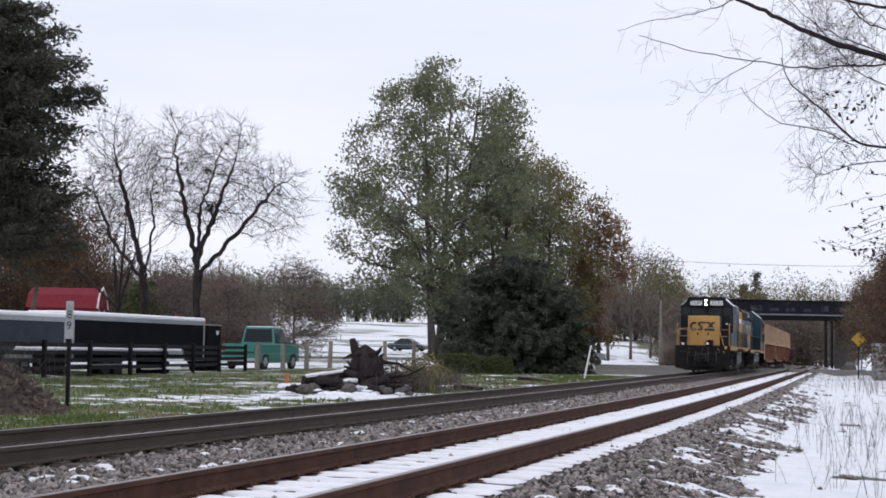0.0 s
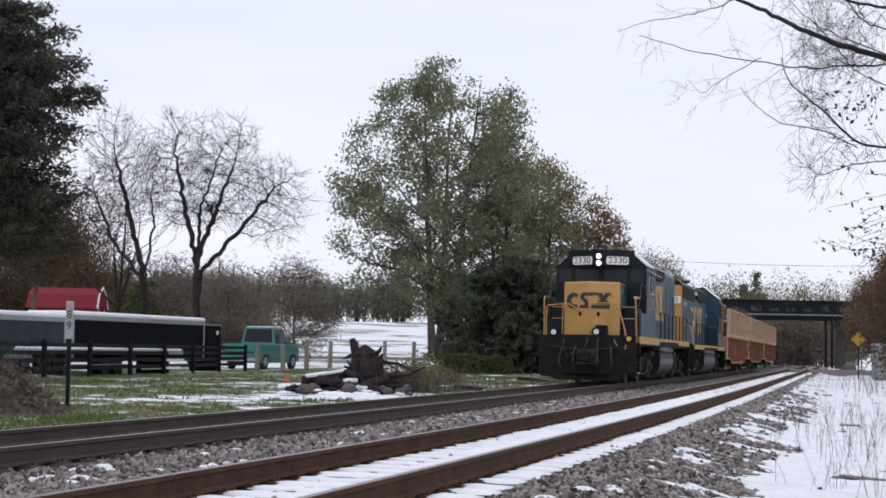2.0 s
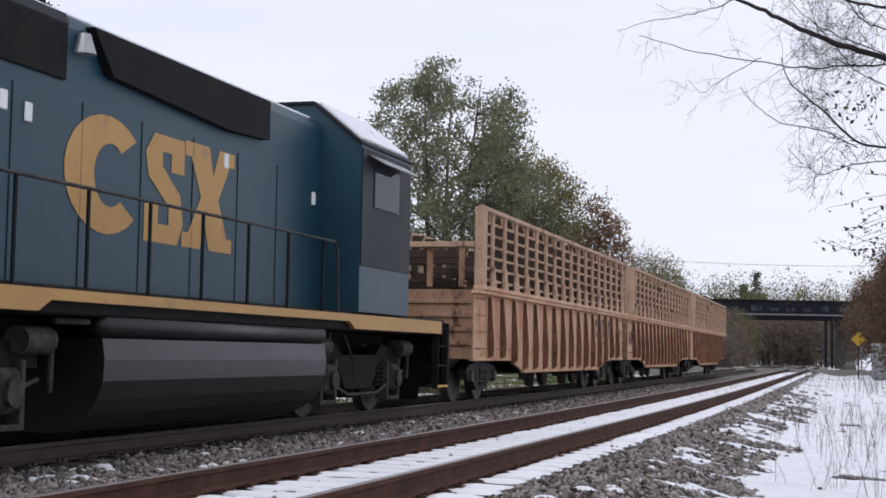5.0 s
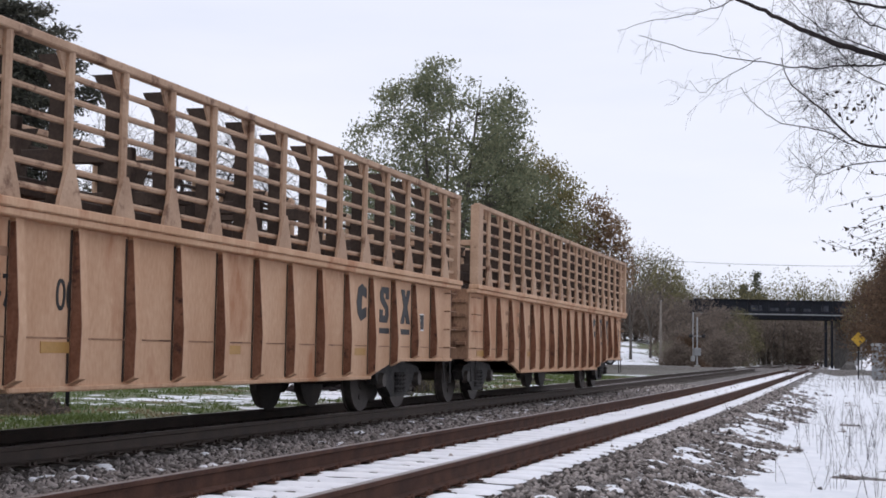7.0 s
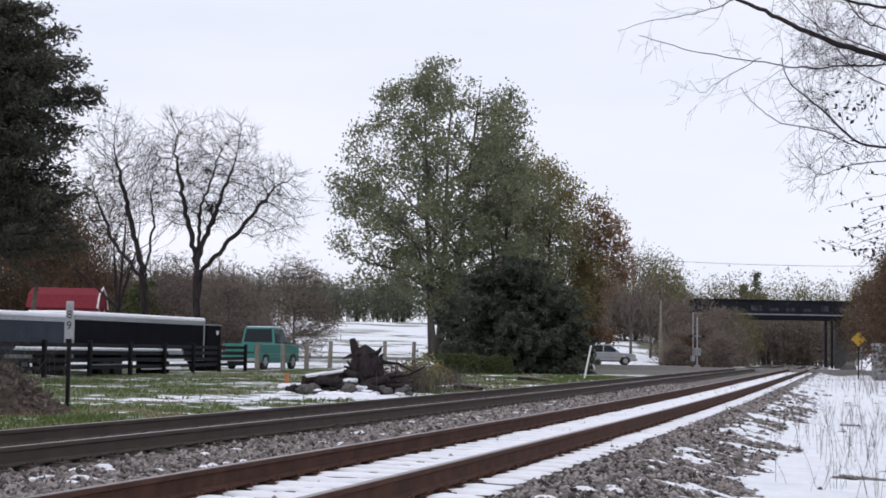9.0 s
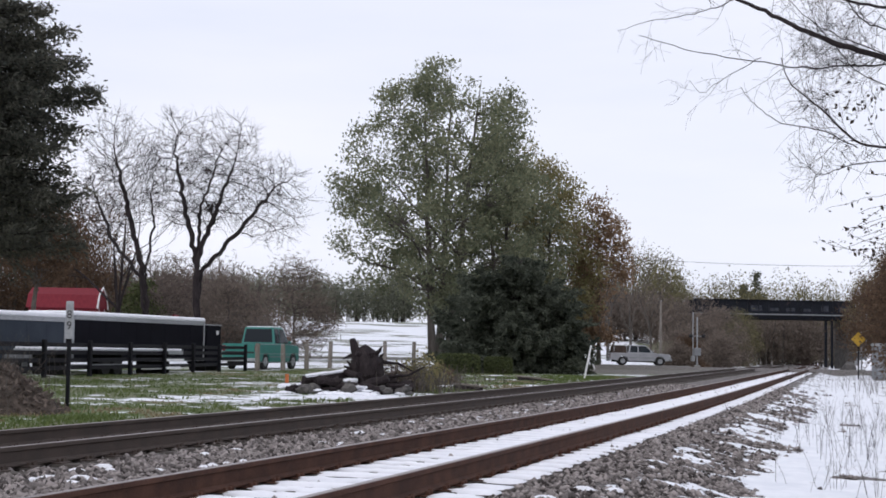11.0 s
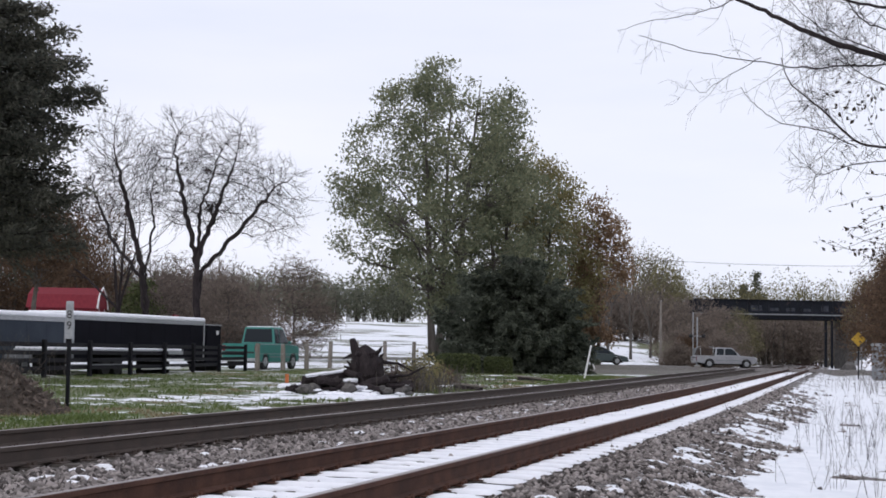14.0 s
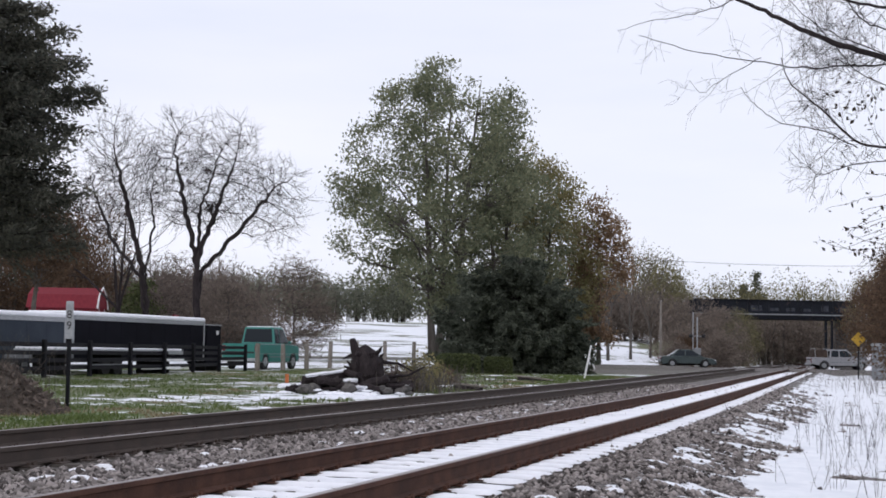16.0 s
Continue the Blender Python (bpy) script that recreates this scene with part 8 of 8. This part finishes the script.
def woods(name, label, a, b, depth, top, n, mat, leaf, seed, trunks=60, slim=0.6):
    """A belt of far woods: uneven crowns of small leaves over thin stems."""
    rs = np.random.RandomState(seed)
    m = max(12, n // 600)
    u = rs.rand(m)
    cx = a[0] + (b[0] - a[0]) * u + rs.randn(m) * 1.5
    cy = a[1] + (b[1] - a[1]) * u + rs.rand(m) * depth
    cz = np.array([land_at(x, y) for x, y in zip(cx, cy)])
    ch = top * (0.62 + 0.42 * rs.rand(m))
    cr = 1.8 + 2.6 * rs.rand(m)
    k = rs.randint(0, m, n)
    q = rs.randn(n, 3)
    q /= np.linalg.norm(q, axis=1)[:, None]
    q *= (rs.rand(n) ** 0.4)[:, None]
    lump = 1 + 0.16 * np.sin(q[:, 0] * 7 + k) * np.sin(q[:, 2] * 6 + 2 * k)
    x = cx[k] + q[:, 0] * cr[k] * lump
    y = cy[k] + q[:, 1] * cr[k]
    z = cz[k] + ch[k] * (0.50 + 0.50 * q[:, 2] * lump)
    ob = new(name, leaves_mesh(name, rs, np.stack([x, y, z], -1), leaf, mat, 0, slim))
    tagged(ob, label, "woods", kind="stuff")
    st = Shape()
    rng = random.Random(seed)
    for i in range(trunks):
        j = rng.randrange(m)
        px, py = cx[j] + rng.uniform(-2, 2), cy[j] + rng.uniform(-1, 1)
        h = ch[j] * rng.uniform(0.6, 1.08)
        st.tube([(px, py, cz[j] - 0.3), (px + rng.uniform(-0.4, 0.4), py, cz[j] + h * 0.5), (px + rng.uniform(-0.8, 0.8), py, cz[j] + h)], [0.16, 0.11, 0.03], 4)
        for q2 in range(3):
            z1 = cz[j] + h * rng.uniform(0.4, 0.8)
            st.tube([(px, py, z1), (px + rng.uniform(-1.6, 1.6), py, z1 + rng.uniform(0.6, 2.2))], [0.06, 0.02], 3)
    tagged(part(name + "_stems", st, M["bark"]), "thin grey stems of the far woods", "woods", kind="stuff")


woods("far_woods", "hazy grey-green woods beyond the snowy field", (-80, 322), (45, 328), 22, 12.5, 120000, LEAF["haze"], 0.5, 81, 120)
woods("bridge_woods", "olive brown woods behind the bridge", (34, 240), (130, 255), 30, 16.0, 210000, LEAF["haze_olive"], 0.34, 82, 120)
woods("bank_woods", "brown woods along the embankment", (20, 212), (60, 212), 14, 9.5, 70000, LEAF["haze_brown"], 0.7, 83, 80, 0.14)
woods("yard_woods", "brown leafless woods behind the yard", (-75, 160), (-25, 168), 14, 11.5, 70000, LEAF["brown_grey"], 0.7, 84, 150, 0.10)
woods("left_woods", "dark brown trees behind the shed", (-62, 128), (-21, 138), 10, 9.5, 70000, LEAF["brown_grey"], 0.5, 85, 70, 0.2)
woods("shed_woods", "dark brown woods behind the evergreen", (-64, 116), (-29.5, 120), 9, 15.5, 80000, LEAF["brown"], 0.4, 87, 60, 0.25)
woods("right_woods", "dark brown woods beside the line", (62, 190), (120, 200), 20, 12.0, 40000, LEAF["rust"], 0.36, 86, 30)


# ---- the bare overhanging tree near the camera ----
def overhang():
    rng = random.Random(109)
    rs = np.random.RandomState(101)
    t = thing("bare_tree", pose(5.6, 13.5, -0.5), "near leafless tree with overhanging twigs and a few dark leaves", "bare tree", "bare trees")
    part("trunk", Shape().tube([(0, 0, -0.1), (-0.05, 0.05, 2.0), (-0.15, 0, 4.0), (-0.2, 0.2, 7.0)], [0.15, 0.12, 0.10, 0.04], 9), M["bark_dark"], t, smooth=True)
    limbs, twigs = Shape(), Shape()
    # limbs by their bends (out from the trunk, height) with the radius at both ends
    bends = [
        ([(-1.32, 4.21), (-1.81, 4.34), (-2.23, 4.48), (-2.61, 4.68), (-2.93, 4.82), (-3.52, 5.07)], 0.03, 0.012),
        ([(-1.32, 4.2), (-1.81, 4.19), (-2.23, 4.16), (-2.66, 4.23), (-3.25, 4.31), (-3.78, 4.45)], 0.01, 0.003),
        ([(-2.66, 4.23), (-3.06, 3.99), (-3.21, 3.88), (-3.34, 3.98)], 0.004, 0.002),
        ([(-1.33, 3.42), (-1.7, 3.45), (-2.07, 3.77), (-2.34, 4.0), (-2.45, 4.25)], 0.014, 0.004),
        ([(-1.67, 3.44), (-2.02, 3.61), (-2.39, 3.67), (-2.66, 3.84), (-2.79, 4.0)], 0.007, 0.0025),
        ([(-1.33, 3.31), (-1.78, 3.24), (-2.07, 3.15), (-2.18, 3.21), (-2.39, 3.4)], 0.006, 0.002),
        ([(-1.32, 4.73), (-1.8, 4.78), (-2.05, 4.87), (-2.34, 4.98)], 0.016, 0.006),
        ([(-1.32, 4.48), (-1.7, 4.58), (-1.86, 4.83), (-1.94, 4.99)], 0.009, 0.004),
        ([(-2.88, 4.78), (-3.09, 4.68), (-3.41, 4.59), (-3.73, 4.54), (-4.0, 4.45)], 0.006, 0.002),
        ([(-1.32, 4.32), (-1.7, 4.45), (-2.07, 4.63), (-2.34, 4.87)], 0.007, 0.003),
        ([(-1.33, 3.94), (-1.7, 4.12), (-1.91, 4.31), (-2.13, 4.6)], 0.006, 0.0025),
    ]

    def twig(p, d, ln, r, lev, curl):
        pts, n = [p], 7
        for i in range(n):
            d = (d + Vector((rng.gauss(0, 0.10), rng.gauss(0, 0.10), rng.gauss(0, 0.12) + curl * 0.16))).normalized()
            p = p + d * (ln / n)
            pts.append(p)
        twigs.tube(pts, [max(0.0011, r * (1 - 0.7 * k / n)) for k in range(n + 1)], 3, False)
        if lev:
            for c in range(rng.choice((2, 3, 4))):
                k = rng.randint(1, n - 1)
                nd = Vector((d.x + rng.gauss(0, 0.5), d.y + rng.gauss(0, 0.4), d.z + rng.choice((-1, 1)) * rng.uniform(0.3, 1.0)))
                twig(pts[k], nd.normalized(), ln * rng.uniform(0.35, 0.7), max(0.0012, r * 0.62), lev - 1, rng.uniform(-1.0, 1.0))

    for path, r0, r1 in bends:
        dy = rng.uniform(-0.25, 0.25)
        ctrl = [Vector((q[0], dy + rng.uniform(-0.05, 0.05), q[1])) for q in path]
        if path[0][0] > -1.3:
            ctrl.insert(0, Vector((-0.12, 0.0, min(6.0, path[0][1] - 0.25))))
        pts = []
        for k in range(len(ctrl) - 1):
            a, b = ctrl[max(0, k - 1)], ctrl[k]
            c, e = ctrl[k + 1], ctrl[min(len(ctrl) - 1, k + 2)]
            for q in range(6):
                u = q / 6
                pts.append(0.5 * ((2 * b) + (c - a) * u + (2 * a - 5 * b + 4 * c - e) * u * u + (3 * b - a - 3 * c + e) * u ** 3) + Vector((0, 0, rng.gauss(0, 0.006))))
        pts.append(ctrl[-1])
        m = len(pts) - 1
        rad = [r0 + (r1 - r0) * k / m for k in range(m + 1)]
        limbs.tube(pts, rad, 7 if r0 > 0.012 else 5, False)
        for k in range(2, m + 1):
            if pts[k].x > -1.05:
                continue
            for q in range(rng.choice((1, 2, 2, 3)) if pts[k].x > -2.2 else rng.choice((0, 0, 1))):
                d = (pts[k] - pts[k - 1]).normalized()
                d = (d * rng.uniform(0.4, 1.0) + Vector((rng.gauss(0, 0.2), rng.gauss(0, 0.4), rng.choice((-1, 1)) * rng.uniform(0.3, 1.0)))).normalized()
                twig(pts[k], d, rng.uniform(0.2, 0.55) * (1.0 if pts[k].z > 3.5 else 0.6), max(0.0014, min(0.0032, rad[k] * 0.45)), 2 if pts[k].x > -2.1 and rng.random() < 0.6 else 1, rng.uniform(-1.0, 1.0))
    tagged(part("branchwork", limbs, M["bark_dark"], t), "", kind="stuff")
    tagged(part("twig_spray", twigs, M["bark_dark"], t), "", kind="stuff")
    # leaves that still hang on the lower twigs
    lc = []
    hang = Shape()
    for x0, z0 in [(-1.41, 3.05), (-1.41, 2.68), (-1.41, 2.47)]:
        for i in range(5):
            p = Vector((x0 + 0.25, rng.uniform(-0.2, 0.2), z0 + rng.uniform(-0.12, 0.12)))
            d = Vector((-1, 0, rng.uniform(-0.35, 0.25))).normalized()
            pts = [p]
            for j in range(rng.randint(6, 10)):
                d = (d + Vector((rng.gauss(0, 0.12), rng.gauss(0, 0.1), rng.gauss(0, 0.14)))).normalized()
                p = p + d * rng.uniform(0.06, 0.11)
                pts.append(p)
                if j > 2 and rng.random() < 0.75:
                    lc += [(p.x + rng.gauss(0, 0.03), p.y + rng.gauss(0, 0.03), p.z + rng.gauss(0, 0.03)) for q in range(rng.choice((1, 2, 3)))]
            hang.tube(pts, 0.0022, 3, False)
    for i in range(85):
        lc.append((-1.78 + rng.gauss(0, 0.17), rng.gauss(0, 0.15), 3.83 + rng.gauss(0, 0.13)))
    tagged(part("leafy_spray", hang, M["bark_dark"], t), "", kind="stuff")
    part("foliage", leaves_mesh("foliage", rs, np.array(lc), 0.05, LEAF["near"], 0.6, 0.5), None, t)


overhang()


# ---- brush, weeds and grass ----
def stalks(name, label, x, y, rx, ry, n, h, seed, mat="bark", r=0.004, branch=2):
    rng = random.Random(seed)
    sh = Shape()
    for i in range(n):
        px, py = x + rng.gauss(0, rx), y + rng.gauss(0, ry)
        z = land_at(px, py)
        hh = h * rng.uniform(0.5, 1.15)
        lx, ly = rng.gauss(0, 0.26) * hh, rng.gauss(0, 0.26) * hh
        pts = [Vector((px, py, z - 0.03)), Vector((px + lx * 0.4, py + ly * 0.4, z + hh * 0.5)), Vector((px + lx, py + ly, z + hh))]
        sh.tube(pts, [r, r * 0.75, r * 0.3], 3, False)
        for j in range(branch):
            o = pts[0].lerp(pts[2], rng.uniform(0.35, 0.85))
            sh.tube([o, o + Vector((rng.gauss(0, 0.1), rng.gauss(0, 0.1), rng.uniform(0.04, 0.2))) * hh], [r * 0.6, r * 0.25], 3, False)
    tagged(part(name, sh, M[mat]), label, "weeds", kind="stuff")


stalks("dry_weeds", "dry leafless weed stalks standing in snow", 4.35, 15.0, 0.2, 1.0, 34, 0.62, 201, "bark", 0.0028, 4)
stalks("dry_weeds_far", "dry leafless weed stalks along the snowy path", 8.5, 28, 0.6, 3.5, 70, 0.7, 202, "bark", 0.004, 4)
stalks("path_weeds", "tall reddish dry weeds at the edge of the snow path", 6.0, 20.5, 0.45, 2.6, 80, 0.85, 207, "bark_dark", 0.003, 5)
stalks("line_weeds", "dry weeds beside the far snow path", 18.2, 60, 1.6, 8, 120, 0.9, 203, "bark", 0.007, 4)
stalks("yard_brush", "tangle of dead brush by the milepost", -8.3, 25.4, 0.8, 0.7, 120, 1.25, 204, "bark", 0.006, 5)
stalks("heap_brush", "dead brush beside the log heap", -0.3, 41.5, 0.7, 0.8, 140, 0.8, 205, "bark", 0.008, 5)
stalks("hedge_brush", "dead brush before the hedge", 1.2, 60, 1.5, 3, 90, 0.35, 206, "bark", 0.009, 4)


def litter_mound(x, y, rx, ry, h, seed):
    """A sloping heap of soil and dead leaves."""
    rs = np.random.RandomState(seed)
    t = thing("leaf_mound", pose(x, y, land_at(x, y)), "mound of brown soil and dead leaves by the milepost", "leaf heap")
    th, k = np.linspace(0, 2 * np.pi, 41)[:-1], np.linspace(1, 0, 12)
    tt, kk = np.meshgrid(th, k)
    px, py = rx * kk * np.cos(tt), ry * kk * np.sin(tt)
    pz = h * (1 - kk ** 1.5) * (1 + 0.25 * fractal(px + 9, py + 9, 1.6, seed, 4)) - 0.08 * kk + 0.10 * fractal(px, py, 4.0, seed + 1, 3) * (1 - kk ** 6)
    v = np.stack([px, py, pz], -1)
    idx = np.arange(v.shape[0] * 40).reshape(v.shape[0], 40)
    f = np.stack([idx[:-1], np.roll(idx[:-1], -1, 1), np.roll(idx[1:], -1, 1), idx[1:]], -1).reshape(-1, 4)
    part("soil", arrays_mesh("soil", v.reshape(-1, 3), f, M["leaf_soil"], True), None, t)
    pick = rs.randint(0, v.shape[0] - 1, 5200), rs.randint(0, 40, 5200)
    c = v[pick] + rs.randn(5200, 3) * np.array([0.07, 0.07, 0.02]) + np.array([0, 0, 0.012])
    part("leaf_litter", leaves_mesh("leaf_litter", rs, c, 0.10, LEAF["brown_grey"], 0, 0.5), None, t)


litter_mound(-8.05, 25.3, 1.6, 1.3, 0.95, 71)


def shrub(x, y, h, r, mat, seed, label):
    leafy_tree("shrub", label, x, y, h, [(0.05, r * 0.7), (0.4, r), (0.75, r * 0.8), (1.0, r * 0.2)], 60, 26, 0.10, LEAF[mat], seed, trunk_r=0.03, clump=0.16, gap=-0.4, group="shrubs", kind_name="shrub")


shrub(-0.75, 43, 1.0, 0.5, "olive", 301, "straggly yellow-green shrub by the heap")
shrub(-0.35, 46, 0.75, 0.5, "olive", 302, "straggly yellow-green shrub by the heap")
shrub(-1.3, 41.8, 0.7, 0.6, "brown_grey", 303, "low brown shrub behind the log heap")
shrub(0.1, 52, 0.45, 0.6, "brown", 304, "low brown shrub beside the hedge")


def grass_tufts():
    """Grass blades over the yard beside the far track."""
    rs = np.random.RandomState(400)
    n = 90000
    s = 18 + 62 * rs.rand(n) ** 1.25
    e = -6.5 - 19 * rs.rand(n) ** 1.3
    x, y = on_line(s, e)
    z = land(s, e, x, y)
    snow, grass, _ = cover_of(s, e, x, y)
    patch = fractal(x, y, 0.35, 55, 3)
    keep = (snow < 0.36) & (y < 82)
    x, y, z, patch = x[keep], y[keep], z[keep], patch[keep]
    n = len(x)
    h = 0.03 + 0.05 * rs.rand(n) + 0.03 * patch.clip(0)
    a = rs.rand(n) * 6.283
    w = 0.012 + 0.014 * rs.rand(n)
    lx, ly = rs.randn(n) * 0.04, rs.randn(n) * 0.04
    c, si = np.cos(a) * w, np.sin(a) * w
    v = np.stack([np.stack([x - c, y - si, z - 0.01], -1), np.stack([x + c, y + si, z - 0.01], -1), np.stack([x + lx, y + ly, z + h], -1)], 1)
    green = patch > -0.35
    for nm, sel, m, lab in (("grass", green, "grass", "short green grass in the yard"), ("dry_grass", ~green, "dry", "short dry straw-coloured grass in the yard")):
        vv = v[sel].reshape(-1, 3)
        tagged(new(nm, arrays_mesh(nm, vv, np.arange(len(vv)).reshape(-1, 3), LEAF[m])), lab, "grass", kind="stuff")


grass_tufts()
# ---- road traffic: front bumper along the road, by time ----
silver = pickup("pickup_truck", "silver extended-cab pickup truck with a ladder rack", M["silver"], 4.95, 1.75, 1.66, 0.34, "road traffic", rack=True)
dark = sedan("car", "dark grey-green sedan on the crossing road", M["sedan"], 4.55, 1.75, 1.45, "road traffic")
PICKUP_ROUTE = ([0, 1.0, 6.5, 7.5, 8.0, 9.0, 11.4, 12.2, 12.5, 13.0, 13.5, 14.0, 14.5, 15.0, 16.0],
                [13.4, 13.6, 14.4, 14.9, 15.3, 15.8, 19.3, 20.5, 21.0, 22.2, 23.7, 25.7, 28.1, 30.6, 35.6],
                [119.0] * 15)
SEDAN_ROUTE = ([0, 0.5, 1.5, 3, 6, 11, 12.5, 13.5, 14.0, 14.5, 15.0, 16.0],
               [-1.9, -0.6, 1.6, 4.0, 6.5, 8.5, 10.0, 13.2, 15.4, 17.15, 19.1, 22.8],
               [165.0, 164.5, 162, 152, 134, 121, 119.6, 119.2, 119, 119, 119, 119])


def smooth(t, ts, vs):
    """Value and slope of a curve through the points, without corners."""
    f = lambda u: float(np.mean([np.interp(u + d, ts, vs) for d in (-0.35, -0.2, -0.1, 0, 0.1, 0.2, 0.35)]))
    return f(min(max(t, 0), 16)), f(t + 0.1) - f(t - 0.1)


def route_of(route, length):
    """The pose and the way run, at each tenth of a second."""
    made, run, last = [], 0.0, None
    for i in range(161):
        t = i * 0.1
        x, dx = smooth(t, route[0], route[1])
        y, dy = smooth(t, route[0], route[2])
        a = math.atan2(dy, dx) if math.hypot(dx, dy) > 1e-4 else 0.0
        run += math.dist(last, (x, y)) if last else 0.0
        last = (x, y)
        z = land_at(x - length / 2 * math.cos(a), y - length / 2 * math.sin(a))
        made.append((Matrix.Translation((x, y, z)) @ Matrix.Rotation(a, 4, "Z") @ Matrix.Translation((-length, 0, 0)), run))
    return lambda t: made[int(round(t * 10))]


ROAD_TRAFFIC = [(silver[0], silver[1], route_of(PICKUP_ROUTE, 4.95)), (dark[0], dark[1], route_of(SEDAN_ROUTE, 4.55))]


def motions():
    """The train runs past; the wheels turn with it; two road vehicles wait, then cross."""
    times = [i * 0.2 for i in range(81)]
    for ob, wheels, offset, tc, lead in TRAIN:
        walk(ob, [(t, train_pose(t, offset, tc, lead)) for t in times])
        for w in wheels:
            x, r = w.location.x, w.location.z
            spin = [(i / 30, (front_s(0) - front_s(i / 30)) / r) for i in range(0, 271)] + [(16.0, (front_s(0) - front_s(9.0)) / r)]
            walk(w, [(t, Matrix.Translation((x, 0, r)) @ Matrix.Rotation(-a, 4, "Y")) for t, a in spin])
    for ob, wheels, route in ROAD_TRAFFIC:
        rows = [i * 0.1 for i in range(161)]
        walk(ob, [(t, route(t)[0]) for t in rows])
        for w in wheels:
            base = w.matrix_basis.copy()
            walk(w, [(t, base @ Matrix.Rotation(route(t)[1] / 0.34, 4, "Y")) for t in rows])


motions()
